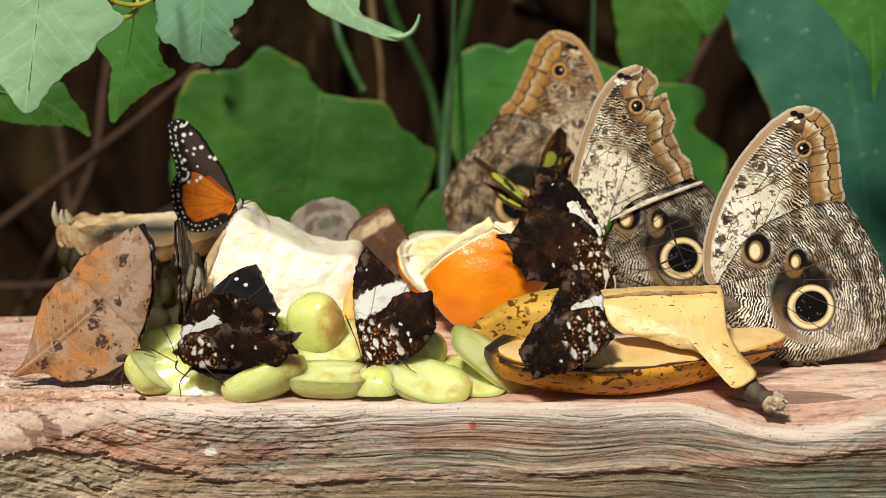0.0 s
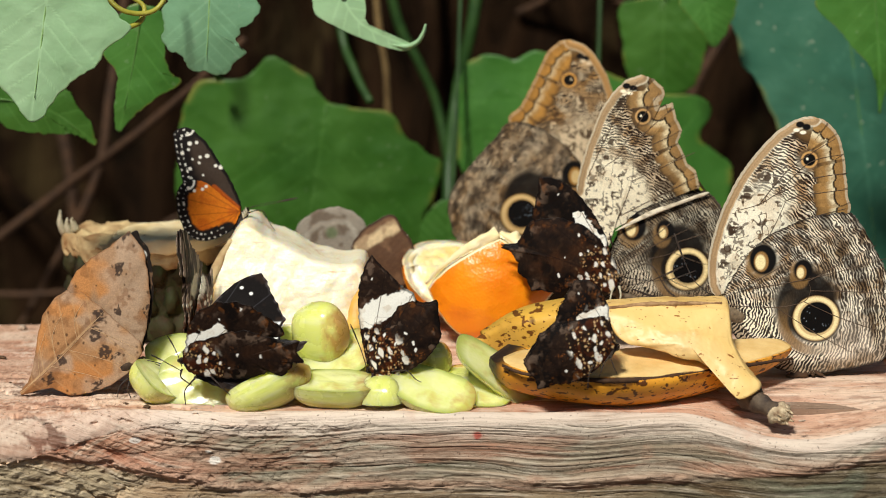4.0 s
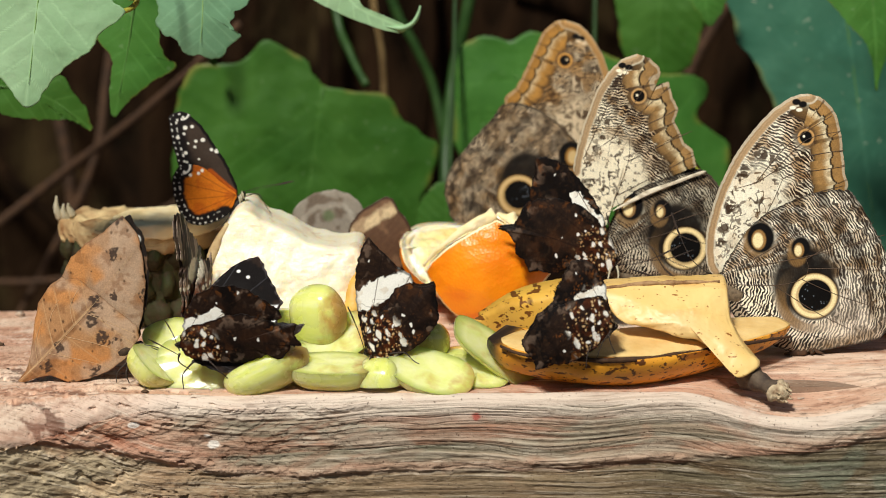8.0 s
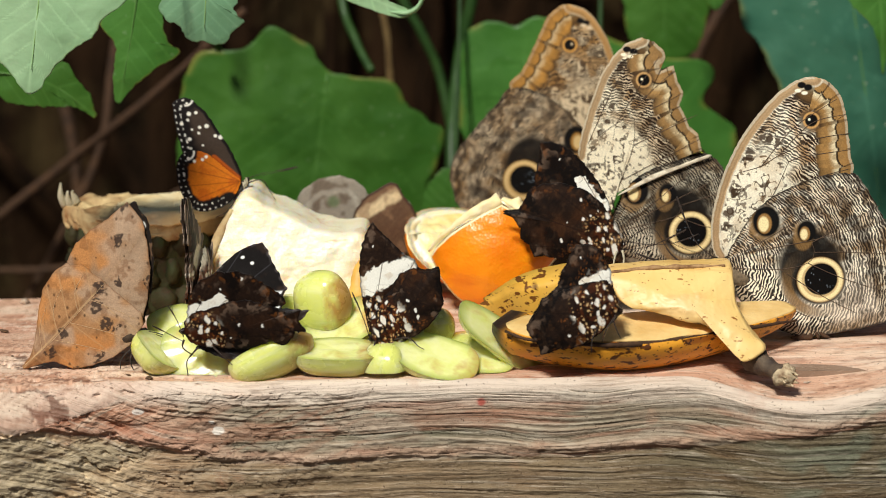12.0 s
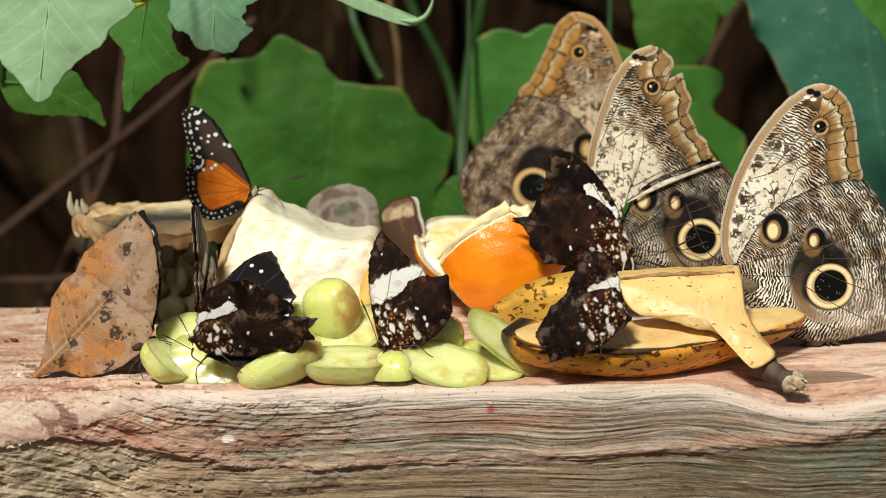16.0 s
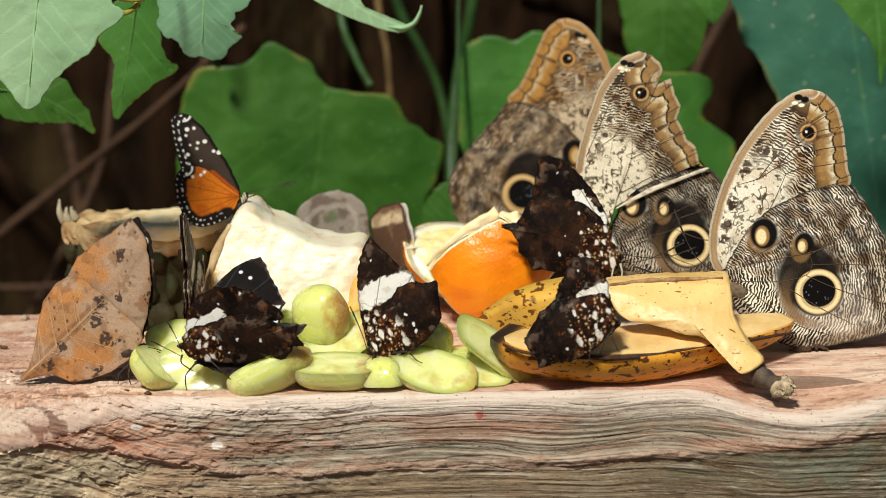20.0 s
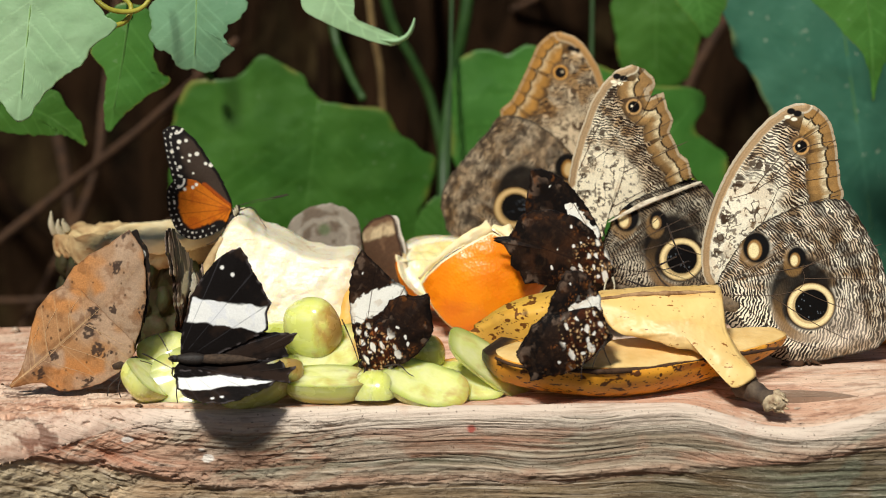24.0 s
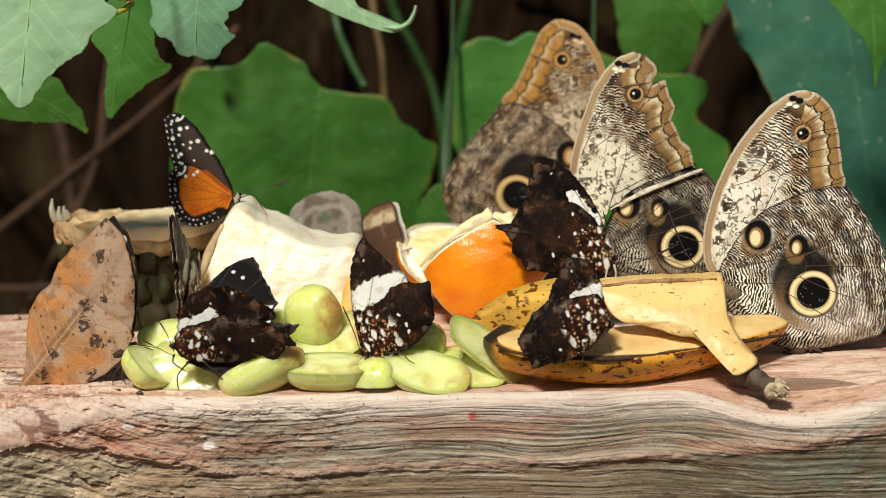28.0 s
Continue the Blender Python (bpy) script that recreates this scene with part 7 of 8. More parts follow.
def owl(name, at, fore, hind, spots, zones, tone, base, marks, side, yaw, head, label, n=520, m=130, body_r=4.2, tail=None, shade=1.0, torn=False, band=9.6, cell=5.0, fore_veins=(), hind_veins=(), seed=0, warm=0.45, size=1.0):
    t = thing(name, at, label, "butterfly", "owl butterflies", m=pose(*at, 0, 0, yaw) @ Matrix.Scale(size, 4))
    fp, hp = owl_patterns(spots, base, tone, marks, side, shade, band, cell, seed, warm)
    fm = wing_mesh("forewing", fore, fp, zones[0], n, m, 1.4, 0.25, 3, sharp=torn)
    hm = wing_mesh("hindwing", hind, hp, zones[1], n, m, 1.8, 0.35, 5)
    wing_veins(wing(t, "forewing", fm, OWL_SKIN, 0.4), fm, fore_veins)
    wing_veins(wing(t, "hindwing", hm, OWL_SKIN, -1.8), hm, hind_veins)
    wing(t, "forewing", fm, OWL_SKIN, 3.0)
    wing(t, "hindwing", hm, OWL_SKIN, 4.6)
    body_parts(t, head, tail or (head[0] + 34 * side, head[1] - 16), body_r, (BODY_GREY, BODY_GREY), 1.4)
    return t


owl_pale = owl("owl_butterfly", AT_owl_pale, FORE_owl_pale, HIND_owl_pale, SPOTS_owl_pale, (((8, 14), (0, 8)), ((5, 13),)), PALE_TONE, (0, 0), ((14.7, 43.4, 3.2), (18.9, 42.0, 2.2), (4.7, 25.4, 2.8), (2.6, 18, 2.4), (19.4, 34.6, 1.6), (9, 37, 1.4), (22, 46, 1.8)), 1, 0, (-2, -1),
               "owl butterfly with pale rippled wings and a large ringed eyespot", 680, 170,
               warm=0.75,
               fore_veins=([(8, 9), (17.2, 23.3), (22.6, 35.4)], [(22.6, 35.4), (20.0, 38.0), (13.4, 34.1), (5.6, 31.7)], [(22.6, 35.4), (27.6, 37.2), (44, 39.3)], [(17.2, 23.3), (30, 29), (43.5, 32.6)],
                           [(20, 38), (31, 43), (43.8, 45)], [(19, 37.4), (30, 48.5), (42, 51.5)], [(13.4, 34.1), (24, 47), (39, 57)]),
               hind_veins=([(4.4, -1.6), (20.1, -1.8), (29.4, 0.4), (31.6, 4.2), (30.7, 7.5)], [(31.6, 4.2), (43, 4), (58, 3)], [(29.4, 0.4), (42.4, -5.5), (57, -10.5)], [(20.1, -1.8), (34.1, -11.1), (47, -18)],
                           [(8, 4), (24, 7), (36.6, 9.8), (58, 15.5)], [(8, 4.5), (22, 13), (33.7, 20.2), (46, 27)], [(30.7, 7.5), (42, 14), (54, 20)], [(4.4, -3), (12, -13), (24, -21), (34, -25)], [(5, -1), (14, -8), (26, -17), (40, -22)]))
legs(owl_pale, [[(2, 1, -4), (-4, -3, -8), (-6, -4, -15)], [(5, 1, -8), (0, 3, -13), (-2, 4, -21)], [(22, 1, -18), (26, -2, -26), (28, -3, -31.0)]], 0.4)
feelers(owl_pale, [[(-2, 0, 1), (-10, -3, -2), (-22, -5, 2), (-30, -6, 5)], [(-2, 2, 1), (-8, 4, 6), (-12, 6, 14), (-15, 8, 22)]], 0.22, 0.45)
NEAR = 0.9805  # size of the torn one against its outline
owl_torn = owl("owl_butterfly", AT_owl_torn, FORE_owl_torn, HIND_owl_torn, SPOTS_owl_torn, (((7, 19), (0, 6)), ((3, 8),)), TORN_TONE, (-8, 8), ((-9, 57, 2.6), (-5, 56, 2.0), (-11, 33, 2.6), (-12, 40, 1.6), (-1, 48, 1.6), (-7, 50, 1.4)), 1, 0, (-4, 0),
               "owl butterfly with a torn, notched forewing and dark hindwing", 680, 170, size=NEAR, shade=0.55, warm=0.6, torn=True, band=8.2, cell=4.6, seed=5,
               fore_veins=([(-2.8, 25.5), (2.4, 40.6), (2.8, 51.0)], [(2.8, 51.0), (0.2, 52.4), (-2.6, 50.1), (-10.6, 44.6)], [(3, 51.9), (15, 57.3), (20, 60)], [(2.4, 41.1), (18.7, 48.8), (26, 52)], [(-0.9, 28.3), (22.5, 40.7), (27, 43)],
                           [(0.2, 52.4), (10, 62), (17, 68)], [(-4, 49), (6, 65), (12, 74)], [(-14, 42), (-6, 60), (4, 78)]),
               hind_veins=([(-4, 9), (8, 12), (18, 15), (20, 19)], [(20, 19), (30, 22), (38, 24)], [(18, 15), (28, 11), (38, 9)], [(0, 12), (10, 20), (22, 30), (30, 35)], [(8, 12), (18, 4), (28, 0)], [(-2, 10), (12, 18), (24, 24), (36, 30)]))
FOLD = [(a, b) for a, b in FLAP_owl_torn]


def fold_pattern(x, z, dist):
    col = np.tile(arr(222, 210, 186), (len(x), 1))
    col = over(col, arr(150, 128, 102), ss(0.5, 0.7, fbm(x / 3, z, 11, 3)) * 0.6)
    return col, col * 0.8, np.full(len(x), 0.1), x


wing(owl_torn, "torn_fold", wing_mesh("torn_fold", FOLD, fold_pattern, (), 120, 14, 0.6, 0.2, 9), PLAIN_SKIN, -3.6, label="pale turned-over strip of torn wing")
legs(owl_torn, [[(-2, 1, 0), (-8, -4, -4), (-9, -6, -12)], [(2, 1, -2), (-2, -4, -8), (-1, -8, -15)]], 0.4)
feelers(owl_torn, [[(-4, -2, 2), (6, -8, 4), (14, -12, 8), (21, -14, 12)], [(-4, -2, 2), (8, -10, 12), (16, -12, 2), (24, -14, -3)]], 0.22, 0.4)
owl_dark = owl("owl_butterfly", AT_owl_dark, FORE_owl_dark, HIND_owl_dark, SPOTS_owl_dark, (((0, 6), (9, 16)), ((0, 8),)), DARK_TONE, (0, 0), ((-4, 50, 3.4), (-14, 44, 3.0), (-2, 38, 3.0), (-8, 32, 2.4)), -1, 0, (4, -2),
               "brown owl butterfly with orange-brown wing tip, behind the others", 360, 84, shade=0.9, band=8.5, seed=9, warm=0.5)

lw, lw_rim = leafwing_patterns((-30, -4), (2, 34), (172, 136, 104), 0.25)
lw_h, _ = leafwing_patterns((-38, -10), (-9, 20), (178, 132, 90))
leafwing = thing("leaf_butterfly", AT_leafwing, "dead-leaf butterfly with brown leaf-like folded wings", "butterfly")
LEAF_F = wing_mesh("forewing", FORE_leafwing, lw, (), 280, 60, 1.4, 0.3, 7, sharp=True)
LEAF_H = wing_mesh("hindwing", HIND_leafwing, lw_h, (), 280, 60, 1.6, 0.25, 8, sharp=True)
wing(leafwing, "forewing", LEAF_F, PLAIN_SKIN, 0.2)
near_leaf = wing(leafwing, "hindwing", LEAF_H, PLAIN_SKIN, -1.6)
wing_veins(near_leaf, LEAF_H, [[(-38, -9.3), (-28, -0.5), (-18, 10), (-9, 20)], [(-31, -3.4), (-31.5, 4), (-29, 12)], [(-25, 2.6), (-26.5, 11), (-23, 19)], [(-18, 10), (-19, 17), (-16, 23)],
                               [(-27, 0.6), (-17, -1.5), (-8, -4)], [(-21, 6.6), (-11, 4), (-2, 1)], [(-14, 14.4), (-6, 11), (2, 7)]], 0.09, PALE_VEIN)
far_leaf = wing(leafwing, "forewing", wing_mesh("forewing", FORE_leafwing, lw_rim, ((8, 14),), 200, 50, 0.6, 0.5, 9), PLAIN_SKIN, 1.6, label="far forewing, orange and black above")
wing(leafwing, "hindwing", LEAF_H, PLAIN_SKIN, 2.6)
body_parts(leafwing, HEAD_leafwing, (HEAD_leafwing[0] - 24, HEAD_leafwing[1] - 8), 2.6, (BODY_DARK, BODY_DARK), 0.4)
legs(leafwing, [[(-1, -2, -3), (-4, -3, -6), (-4.5, -3.5, -9.5)], [(0, -2, -3), (-1, -4, -6), (0, -4, -9.5)], [(1, -2, -2.5), (6, -3, -2), (5, -3.5, -12)], [(1, 1, -2), (6, 2, -1), (5.5, 3, -7)]], 0.28)
feelers(leafwing, [[(3.5, 0, 3), (9, -2, 2.5), (16, -3, 0), (20, -4, -1)], [(3.5, 1, 3), (10, 2, 0), (14, 2, -2), (18, 2, -4)]], 0.2, 0.35)

tg_f, tg_h = longwing_patterns(DOTS_longwing)
longwing = thing("longwing_butterfly", AT_longwing, "black and orange butterfly with white spots perched on pineapple", "butterfly")
LONG_F = wing_mesh("forewing", FORE_longwing, tg_f, ((6, 12), (0, 6)), 260, 56, 0.8, 0.25, 4)
LONG_H = wing_mesh("hindwing", HIND_longwing, tg_h, ((4, 12),), 260, 56, 0.9, 0.25, 6)
wing(longwing, "forewing", LONG_F, PLAIN_SKIN, 0.2)
wing(longwing, "hindwing", LONG_H, PLAIN_SKIN, -1.0)
wing(longwing, "forewing", LONG_F, PLAIN_SKIN, 1.4)
wing(longwing, "hindwing", LONG_H, PLAIN_SKIN, 2.2)
body_parts(longwing, HEAD_longwing, TAIL_longwing, 1.5, (BODY_BLACK, BODY_BLACK), 0.6)
for k in range(3):
    f = 0.04 + 0.11 * k
    a, b = np.array((HEAD_longwing[0], -0.7, HEAD_longwing[1])), np.array((TAIL_longwing[0], -0.7, TAIL_longwing[1]))
    p = a + (b - a) * f
    link("pale_stripe", tube_mesh("pale_stripe", [(p + (-0.4, -0.1, 1.2)) * MM, (p + (0, -0.5, 0)) * MM, (p + (0.2, -0.1, -1.3)) * MM], [0.00025, 0.0004, 0.00025], 10, 6), BODY_PALE, longwing, "white stripe on the thorax")
legs(longwing, [[(0.5, -0.5, -1.5), (1.5, -2, -5), (2.2, -3, -14.5)], [(0.5, 0.5, -1.5), (7, -1, 0.5), (10, -1.5, -4), (12, -2, -7)], [(-1.5, 0, -5), (-6, -1, -11), (-10, -1.5, -13)], [(-1, 1, -4), (3, 2, -4), (6, 2.5, -8)]], 0.2)
feelers(longwing, [[(2, 0, 1), (8, -1, 3.0), (15, -1.5, 4.2), (20, -2, 5.4)], [(2, 0.6, 1), (9, 2, 2.0), (15, 3, 3), (20, 4, 4)]], 0.1, 0.22)


def streak_pattern(x, z, dist):
    """Worn grey-brown wing with fibrous pale streaks and white flecks near the root."""
    col = np.tile(arr(74, 56, 46), (len(x), 1))
    col = over(col, arr(168, 148, 132), ss(0.46, 0.62, fbm(x / 1.6, z / 9, 301, 3)) * 0.9)
    col = over(col, arr(36, 27, 23), ss(0.54, 0.62, fbm(x / 1.2, z / 7, 303, 3)))
    col = over(col, arr(234, 226, 208), (1 - ss(2.6, 3.6, np.hypot((x - 6) * 0.6, (z - 15) * 0.75) + 2 * (fbm(x / 2, z / 2, 305) - 0.5))))
    root = 1 - ss(9, 13, z)
    col = over(col, arr(128, 74, 46), root * 0.7 * ss(0.4, 0.6, fbm(x / 2, z / 2, 307)))
    col = over(col, arr(236, 228, 212), sprinkle(x * 0.5, z * 0.7, 1.6, 0.4, 0.2, 0.5, 309) * root)
    return col, col * 0.6, np.full(len(x), 0.2), z


def dusk(name, at, fore, hind, band, dots, head, tail, yaw, label, seed, reach=20, grow=1.0, ragged=0.35, streaked=False):
    t = thing(name, at, label, "butterfly", "dark white-barred butterflies", yaw)
    u, uh = dusk_patterns(band, dots, seed, grow, head, reach)
    u, uh = (streak_pattern, streak_pattern) if streaked else (u, uh)
    fm = wing_mesh("forewing", fore, u, (), 340, 84, 0.8, ragged, seed, sharp=True)
    hm = wing_mesh("hindwing", hind, uh, (), 360, 84, 1.2, ragged, seed + 1, sharp=True)
    wing(t, "forewing", fm, GLOSS_SKIN, 0.2)
    wing(t, "hindwing", hm, GLOSS_SKIN, -1.4)
    wing(t, "forewing", fm, GLOSS_SKIN, 1.6)
    wing(t, "hindwing", hm, GLOSS_SKIN, 2.6)
    body_parts(t, head, tail, 2.0, (BODY_BLACK, BODY_DARK), 0.6)
    return t


dusk_mid = dusk("barred_butterfly", AT_duskwing_mid, FORE_duskwing_mid, HIND_duskwing_mid, BAND_duskwing_mid, DOTS_duskwing_mid, HEAD_duskwing_mid, TAIL_duskwing_mid, 0,
                "dark brown butterfly with a white bar, feeding on grapes", 101, 17, 1.1)
feelers(dusk_mid, [[(-1, -1, -1), (-2.5, -2, 5), (-4.5, -3, 11), (-6.5, -3.5, 16)]], 0.2, 0.32)
legs(dusk_mid, [[(6, -1, -1), (12, -3, 0), (15, -4, -2.5), (17, -4.5, -3.5)], [(1, -1, -1), (0, -3, -4), (-0.5, -4, -8)]], 0.26)
dusk_high = dusk("barred_butterfly", AT_duskwing_high, FORE_duskwing_high, HIND_duskwing_high, BAND_duskwing_high, DOTS_duskwing_high, HEAD_duskwing_high, TAIL_duskwing_high, 0,
                 "dark brown butterfly with pale flecks above the banana", 131, 18, 0.62)
feelers(dusk_high, [[(3, -1, 2), (0, -3, 8), (-2, -4, 14), (-3, -4, 18)], [(3, 0, 1), (12, -1, 0), (20, -2, 1), (28, -2, 4)]], 0.18, 0.3)
legs(dusk_high, [[(-1, -1, -2), (-2, -3, -5), (-2.5, -4, -8)], [(1, -1, -2), (1.5, -3, -5), (0.5, -4, -8)]], 0.35, BODY_PALE)
dusk_tip = dusk("barred_butterfly", AT_duskwing_tip, FORE_duskwing_tip, HIND_duskwing_tip, BAND_duskwing_tip, DOTS_duskwing_tip, HEAD_duskwing_tip, TAIL_duskwing_tip, 0,
                "dark butterfly with a cream bar on the banana half", 171, 17, 0.75)
legs(dusk_tip, [[(0, -1, -2), (-3, -4, -5), (-5, -5, -10)], [(-6, -1, -6), (-8, -4, -9), (-8.5, -5, -14)], [(0, 0, -1), (-1, -3, -4), (1, -4, -9)]], 0.22)
dusk_edge = dusk("barred_butterfly", AT_duskwing_edge, FORE_duskwing_edge, HIND_duskwing_edge, [(2, 16), (10, 12)], [], (1, -1), (18, 2), 66,
                 "dark butterfly with ragged wings seen nearly edge-on", 211, 14, 1.0, 1.2, streaked=True)

# the low one opens its wings: each pair swings on the body's axis
LEAN = 10
STRETCH = 1.05
up = lambda pts: [(a, b * STRETCH) for a, b in pts]
low_at = (AT_duskwing_low[0], AT_duskwing_low[1], AT_duskwing_low[2])
dusk_low = thing("barred_butterfly", low_at, "dark white-barred butterfly that spreads its wings over grapes", "butterfly", "dark white-barred butterflies")
u1, u1h = dusk_patterns(up(BAND_duskwing_low), up(DOTS_duskwing_low), 251, 0.9, (HEAD_duskwing_low[0], 0), 15)
white = dusk_upper((0.15, 1.0), 13.4, 21.6, 261, ((15, 31), (18.4, 28.6)))
white_low = dusk_upper((0.12, 1.0), 8.5, 15.5, 271, ((13, 20), (16, 19)))
black = dusk_upper((0.3, 1.0), 90, 99, 281)
FAR_OPEN = [(0, -1), (0.6, 7), (1.8, 13.5), (4.2, 21), (7.5, 27), (12, 32.5), (16.5, 36), (21.3, 37.6), (23.4, 34), (25, 29.5), (27.6, 25.5), (29, 22), (31, 19), (29.2, 15), (29.6, 10), (20, 5), (8, 0)]
FAR_HIND = [(2, -5), (8, 0), (18, 6.5), (26, 9.5), (32, 8.6), (39, 8.4), (37.6, 6), (34.6, 4), (36, 1), (33, 0), (32, -3.4), (29, -3), (25, -7.4), (12, -8.5)]
far_fore = wing(dusk_low, "forewing", wing_mesh("forewing", FAR_OPEN, white, (), 280, 64, 0.5, 0.4, 21, sharp=True), GLOSS_SKIN, m=pose(0, 0.0022, 0, LEAN, 0, 0), label="black forewing with a broad white bar")
far_hind = wing(dusk_low, "hindwing", wing_mesh("hindwing", FAR_HIND, black, (), 240, 48, 0.5, 0.4, 22, sharp=True), GLOSS_SKIN, m=pose(0, 0.0012, 0, LEAN, 0, 0))
near_fore = wing(dusk_low, "forewing", wing_mesh("forewing", [(a * 1.18, b * 1.08) for a, b in FORE_duskwing_low], u1, (), 340, 84, 0.6, 0.5, 23, back=white_low, sharp=True), GLOSS_SKIN, m=pose(0, -0.0006, 0, LEAN + 2, 0, 0))
near_hind = wing(dusk_low, "hindwing", wing_mesh("hindwing", [(a, b * (STRETCH if b > 0 else 1.2)) for a, b in HIND_duskwing_low], u1h, (), 360, 84, 0.9, 0.4, 24, back=black, sharp=True), GLOSS_SKIN, m=pose(0, -0.002, 0, LEAN + 3, 0, 0))
body_parts(dusk_low, HEAD_duskwing_low, TAIL_duskwing_low, 2.0, (BODY_BLACK, BODY_DARK), 0.2)
feelers(dusk_low, [[(-2, -1, -2), (-6, -3, 1), (-10, -4, 3.5), (-11.5, -4, 4.2)], [(-2, 1, -1), (-4, 2, 4), (-6, 3, 7.5), (-7, 3, 9)]], 0.2, 0.3)
legs(dusk_low, [[(3, -1, -4), (1, -1.5, -6), (-1, -1, -9), (-1, 0.5, -14)], [(8, -1, -4), (11, -1.5, -7), (14, 0, -10.5)], [(-2, 1, -2), (-2.5, 2, -5), (1, 3, -8)]], 0.26)


def grey_pattern(x, z, dist):
    d0, _ = dist[0]
    col = np.tile(arr(150, 140, 126), (len(x), 1))
    col = over(col, arr(112, 98, 84), ss(0.45, 0.65, fbm(x / 5, z / 5, 6, 3)))
    col = over(col, arr(196, 188, 172), (1 - ss(0.6, 1.6, np.abs(d0 - 5 - 3 * (fbm(x / 4, z / 4, 66, 2) - 0.5)))) * 0.4)
    col = over(col, arr(96, 112, 76), disc(x, z, (1, 15), 2.2, 1.0) * 0.8)
    return col, col * 0.8, np.full(len(x), 0.3), np.hypot(x, z)


def band_pattern(x, z, dist):
    d0, _ = dist[0]
    t = 0.75 * x - z * 0.66
    col = np.tile(arr(98, 72, 54), (len(x), 1))
    col = over(col, arr(214, 190, 150), 1 - ss(1.6, 3.0, seg(x, z, (-11, 13.5), (4, 22.5)) + 1.6 * (fbm(x / 2, z / 2, 8) - 0.5)))
    col = over(col, arr(136, 104, 78), ss(0.5, 0.65, fbm(x / 5, z / 5, 16, 3)) * 0.6)
    col = over(col, arr(66, 46, 36), 1 - ss(0.3, 1.4, d0))
    return col, col * 0.7, np.full(len(x), 0.35), t


def pale_pattern(x, z, dist):
    d0, _ = dist[0]
    col = np.tile(arr(176, 158, 140), (len(x), 1))
    col = over(col, arr(118, 94, 78), ss(0.5, 0.62, fbm(x / 2.5, z / 6, 26, 3)))
    col = over(col, arr(214, 204, 190), 1 - ss(0.5, 1.8, d0))
    return col, col * 0.75, np.full(len(x), 0.3), x


greywing = thing("grey_butterfly", AT_greywing, "grey butterfly with folded wings behind the pineapple", "butterfly")
gm = wing_mesh("hindwing", FORE_greywing, grey_pattern, (), 160, 30, 1.0, 0.5, 31)
wing(greywing, "hindwing", gm, PLAIN_SKIN, 0)
wing(greywing, "hindwing", gm, PLAIN_SKIN, 3)
body_parts(greywing, (-10, -2), (12, -4), 2.2, (BODY_GREY, BODY_GREY), 1.5)
bandwing = thing("banded_butterfly", AT_bandwing, "brown butterfly with a pale band, between pineapple and orange", "butterfly")
bmh = wing_mesh("hindwing", FORE_bandwing, band_pattern, (), 180, 36, 1.2, 0.4, 33, back=pale_pattern)
wing(bandwing, "hindwing", bmh, PLAIN_SKIN, 0)
wing(bandwing, "hindwing", wing_mesh("hindwing", [(a * 0.96, b * 0.97) for a, b in FORE_bandwing], pale_pattern, (), 180, 36, 1.2, 0.4, 35), PLAIN_SKIN, 2.4)
body_parts(bandwing, (8, -4), (-10, -4), 2.2, (BODY_DARK, BODY_DARK), 1.2)


# green-spotted butterflies that flutter behind the owls
def green_pattern(x, z, dist):
    d0, _ = dist[0]
    col = np.tile(arr(92, 66, 36), (len(x), 1))
    col = over(col, arr(46, 34, 22), ss(0.45, 0.65, fbm(x / 4, z / 4, 46, 3)))
    col = over(col, arr(196, 204, 74), sprinkle(x * 0.75, z, 6.0, 0.85, 1.5, 2.5, 48) * ss(1.5, 2.5, d0))
    return col, col * 0.7, np.full(len(x), 0.2), x


def gold_pattern(x, z, dist):
    d0, _ = dist[0]
    col = np.tile(arr(214, 166, 84), (len(x), 1))
    col = over(col, arr(232, 208, 110), sprinkle(x, z, 6.5, 0.8, 1.4, 2.4, 58))
    col = over(col, arr(176, 116, 52), 1 - ss(0.5, 2.0, d0))
    return col, col * 0.75, np.full(len(x), 0.2), x


GREEN_F = [(0, 0), (-4, 6), (-6, 14), (-6, 22), (-3, 30), (0, 33), (4, 30), (6, 22), (7, 14), (5, 6)]
GREEN_H = [(0, 0), (-4, 4), (-7, 10), (-5, 18), (0, 20), (3, 25), (5, 18), (7, 10), (4, 3)]


def green_butterfly(at, label):
    t = thing("green_spotted_butterfly", at, label, "butterfly", "green-spotted butterflies")
    fm = wing_mesh("forewing", GREEN_F, green_pattern, (), 180, 34, 0.6, 0.3, 43, back=gold_pattern)
    hm = wing_mesh("hindwing", GREEN_H, green_pattern, (), 180, 34, 0.6, 0.3, 44, back=gold_pattern)
    parts = [wing(t, "forewing", fm, PLAIN_SKIN, -0.6), wing(t, "hindwing", hm, PLAIN_SKIN, -1.0),
             wing(t, "forewing", fm, PLAIN_SKIN, 1.0), wing(t, "hindwing", hm, PLAIN_SKIN, 1.6)]
    body_parts(t, (0, 2), (6, -12), 2.0, (BODY_DARK, BODY_DARK), 0.2)
    return t, parts


GREEN_AT = (0.0365, 0.055, 0.0480)
GREEN_TWO_AT = (0.1020, 0.055, 0.0455)
green_one, green_wings = green_butterfly(GREEN_AT, "green-spotted brown butterfly that takes off")
green_two, green_two_wings = green_butterfly(GREEN_TWO_AT, "green-spotted butterfly half hidden behind the owl butterflies")


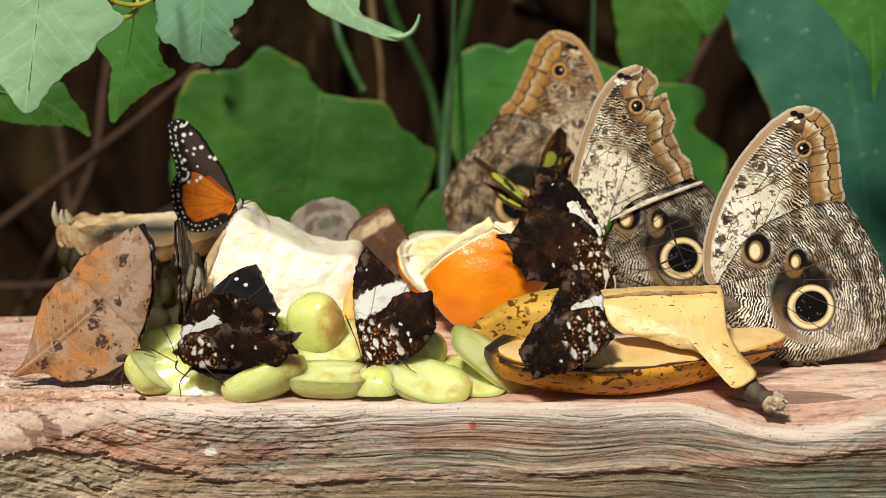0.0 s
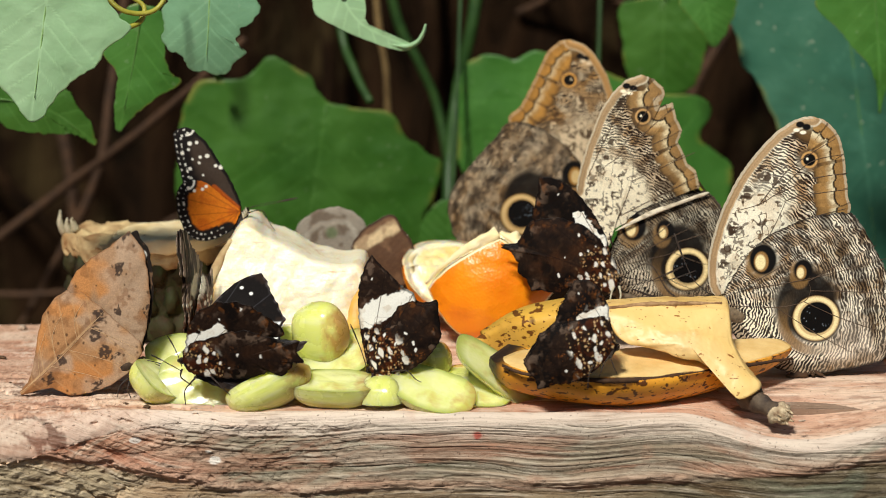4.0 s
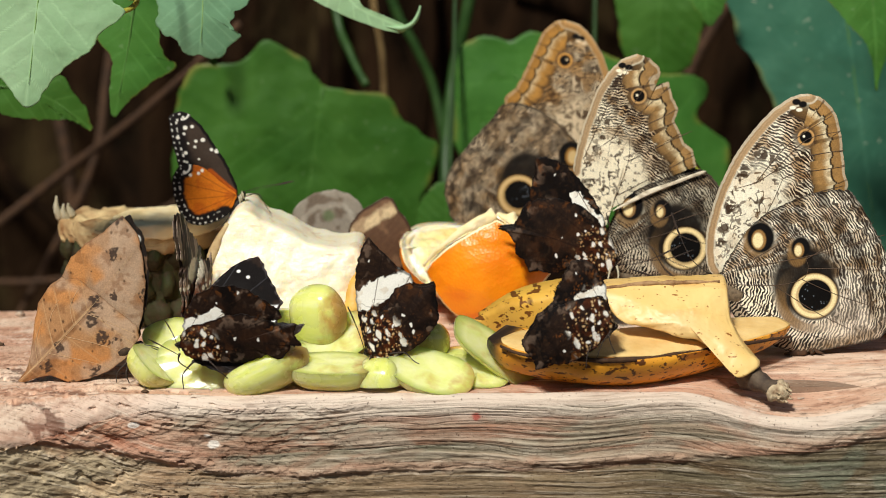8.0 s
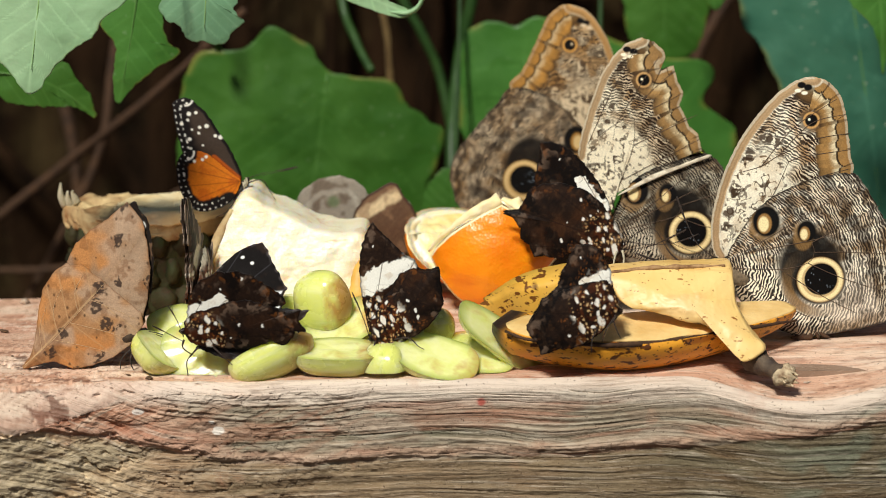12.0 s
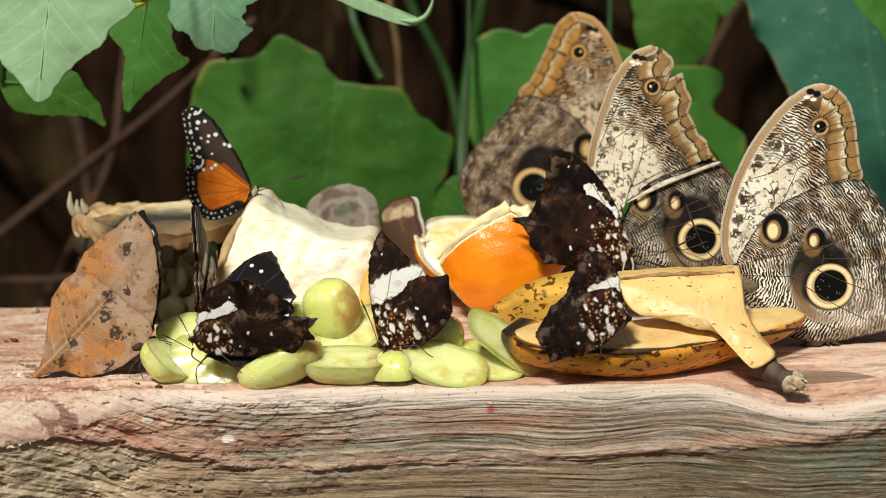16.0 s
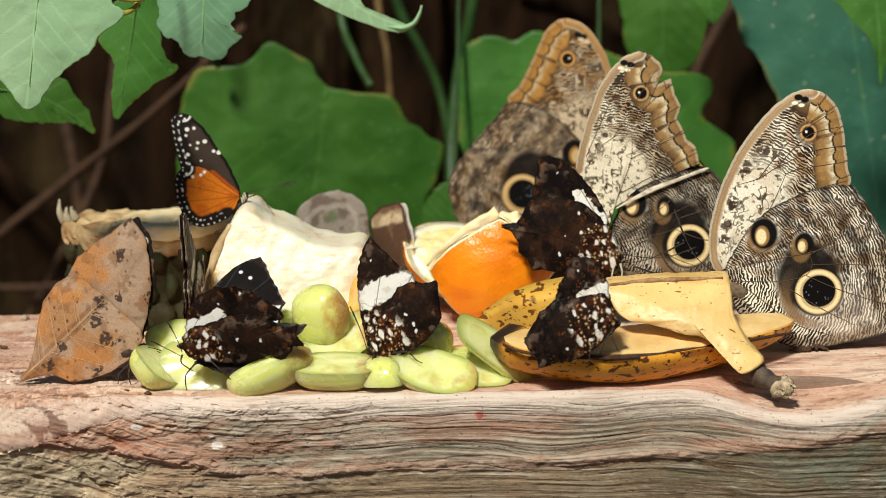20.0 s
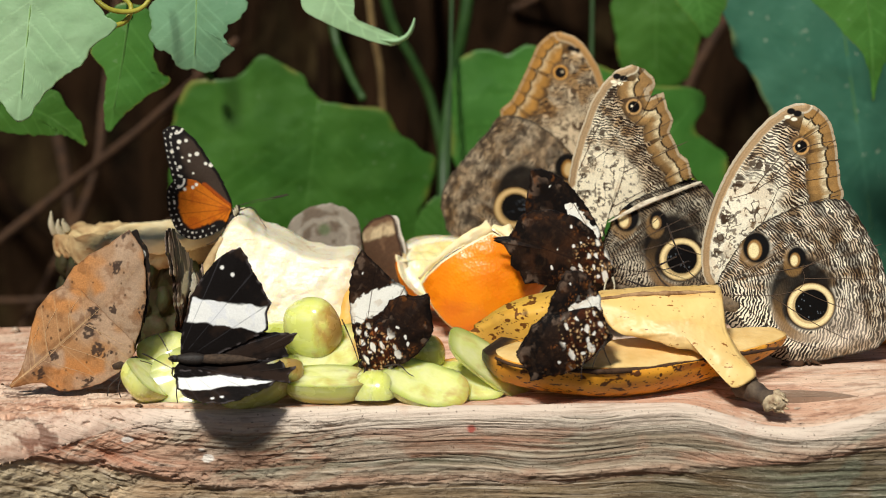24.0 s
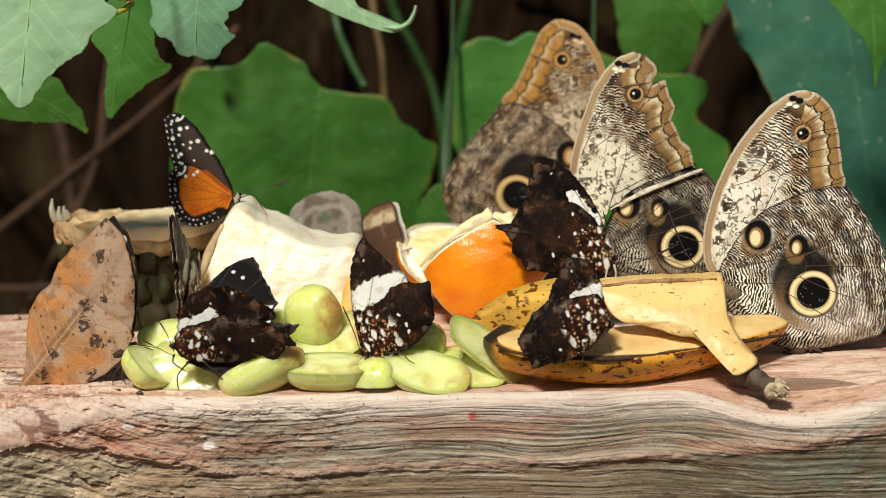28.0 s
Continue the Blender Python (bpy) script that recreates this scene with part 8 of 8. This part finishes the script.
# ---- what moves ----
def around(thing_at, turns, lift=None):
    """Rows for a thing that stays on its spot and turns: seconds, then degrees about x, y and z."""
    return [(t, pose(*thing_at, rx, ry, rz)) for t, rx, ry, rz in turns]


def motions():
    walk(leafwing, around(AT_leafwing, [(0, 0, 6.5, 0), (1.2, 0, 5, 0), (2.0, 0, 3, 0), (3.0, 0, 1.7, 0), (4.5, 0, 1, 0), (6.5, 0, 0.5, 0), (8, 0, 0, 0), (14.5, 0, 1, 0), (17, 0, 0, 0), (18, 0, 2, 0), (19, 0, 1.2, 0), (20.5, 0, 4, 0), (22.5, 0, 6.2, 0), (23.5, 0, 6.5, 0),
                                        (24.1, 0, 5.5, 0), (24.6, 0, 4.4, 0), (24.9, 0, -7, 10), (25.0, 0, -7.7, 12), (25.5, 0, -4, 6), (26, 0, -1, 0), (26.5, 0, 0, 0), (27, 0, -2.5, 0), (28, 0, -4, 0)]))
    walk(dusk_edge, around(AT_duskwing_edge, [(0, 0, 0, 77), (4.5, 0, -3, 75), (8, 0, -2, 73), (12.5, 0, 3, 79), (14.5, 0, 3, 81), (17, 0, 5, 85), (20.5, 0, 0, 86), (22.5, 0, -4, 77), (24.2, 0, -5, 75), (25.2, 0, -4, 81), (28, 0, -3, 81)]))
    opened = [(0, 0), (23.1, 0), (23.2, 0.04), (23.3, 0.16), (23.4, 0.44), (23.5, 0.62), (23.6, 0.88), (23.7, 0.95), (23.85, 1), (24.45, 1), (24.6, 0.94), (24.7, 0.88), (24.8, 0.9), (24.9, 0.62), (25.0, 0.14), (25.1, 0.03), (25.2, 0), (28, 0)]
    nearer = [(t, k) for t, k in opened if t < 24.75] + [(24.8, 0.72), (24.9, 0.5), (25.0, 0.04), (25.1, 0), (28, 0)]
    walk(far_fore, [(t, pose(0, 0.0022, 0, -48 * (1 - k) - 3 * k, 2 * (1 - k), 0)) for t, k in opened])
    walk(far_hind, [(t, pose(0, 0.0030, 0, -20 * (1 - k) - 6 * k, 2 * (1 - k), 0)) for t, k in opened])
    walk(near_fore, [(t, pose(0, -0.0006, 0, LEAN + 1 + 100 * k, 0, 0)) for t, k in nearer])
    walk(near_hind, [(t, pose(0, -0.002 * (1 - k), -0.0012 * k, LEAN + 2 + 105 * k, 0, 0)) for t, k in nearer])
    walk(owl_dark, around(AT_owl_dark, [(0, 0, -1.5, 0), (1.7, 0, -1.5, 0), (1.8, 0, -2, 35), (1.87, 0, -4, 82), (1.93, 0, -4, 82), (2.0, 0, -1, 12), (2.1, 0, 0, 0), (28, 0, 0, 0)]))
    walk(far_leaf, [(t, Matrix.Translation((0, 0.0016, 0)) @ pose(0, 0, 0, 0, a, 0)) for t, a in ((0, 2.2), (24.5, 2.2), (24.7, 6), (24.8, 15), (25.0, 9), (25.3, 3), (28, 2.2))])
    walk(bandwing, around(AT_bandwing, [(0, 0, 0, 0), (12.5, 0, 0, 0), (14.5, 0, 12, -38), (17, 0, 14, -48), (28, 0, 10, -45)]))
    def flap(y, rows):
        return [(t, pose(0, y * MM, 0, 0, lean, 0) @ pose(0, 0, 0, 0, 0, spin)) for t, lean, spin in rows]
    left = [(0, -50, 80), (0.2, -62, 84), (0.3, -72, 85), (0.5, -52, 80), (0.7, -33, 78), (0.85, -42, 84), (1.0, -57, 42), (1.2, -64, 32), (1.35, -60, 40), (1.5, -48, 76), (1.7, -38, 78), (1.8, -58, 60), (1.95, -70, 20), (2.1, -40, 30), (28, -40, 60)]
    right = [(0, 14, 40), (0.3, 20, 50), (0.6, 12, 35), (0.9, 24, 40), (1.1, 40, 50), (1.4, 36, 50), (1.6, 10, 40), (1.8, 4, 20), (1.95, 60, 20), (2.1, 40, 30), (28, 30, 60)]
    walk(green_wings[0], flap(-0.6, left))
    walk(green_wings[1], flap(-1.0, [(t, a - 14, b) for t, a, b in left]))
    walk(green_wings[2], flap(1.0, right))
    walk(green_wings[3], flap(1.6, [(t, a + 12, b) for t, a, b in right]))
    x, y, z = GREEN_AT
    walk(green_one, [(0, pose(x, y, z)), (1.75, pose(x, y, z)), (1.9, pose(0.012, 0.056, 0.0515, 0, -20, 0)), (2.0, pose(-0.0190, 0.060, 0.0530, 10, -30, 10)), (2.1, pose(-0.0230, 0.070, 0.0770, 10, -10, 20)),
                     (2.25, pose(-0.0700, 0.09, 0.155, 10, 0, 30)), (2.6, pose(-0.35, 0.12, 0.40, 10, 10, 50)), (3.4, pose(-1.0, 0.2, 0.6, 0, 0, 60)), (7.0, pose(-1.6, 0.3, -0.885, 0, 0, 60)), (28, pose(-1.6, 0.3, -0.885, 0, 0, 60))])
    calm = [(0, 62, 60), (3, 60, 55), (12.5, 62, 60), (14.5, 50, 40), (16, 58, 50), (17.2, 60, 50), (17.9, 24, 20), (18.6, 50, 50), (20.5, 60, 60), (28, 62, 60)]
    walk(green_two_wings[0], flap(-0.6, [(t, -a * 0.55, b) for t, a, b in calm]))
    walk(green_two_wings[1], flap(-1.0, [(t, -a * 0.75, b) for t, a, b in calm]))
    walk(green_two_wings[2], flap(1.0, calm))
    walk(green_two_wings[3], flap(1.6, [(t, a + 14, b) for t, a, b in calm]))


motions()
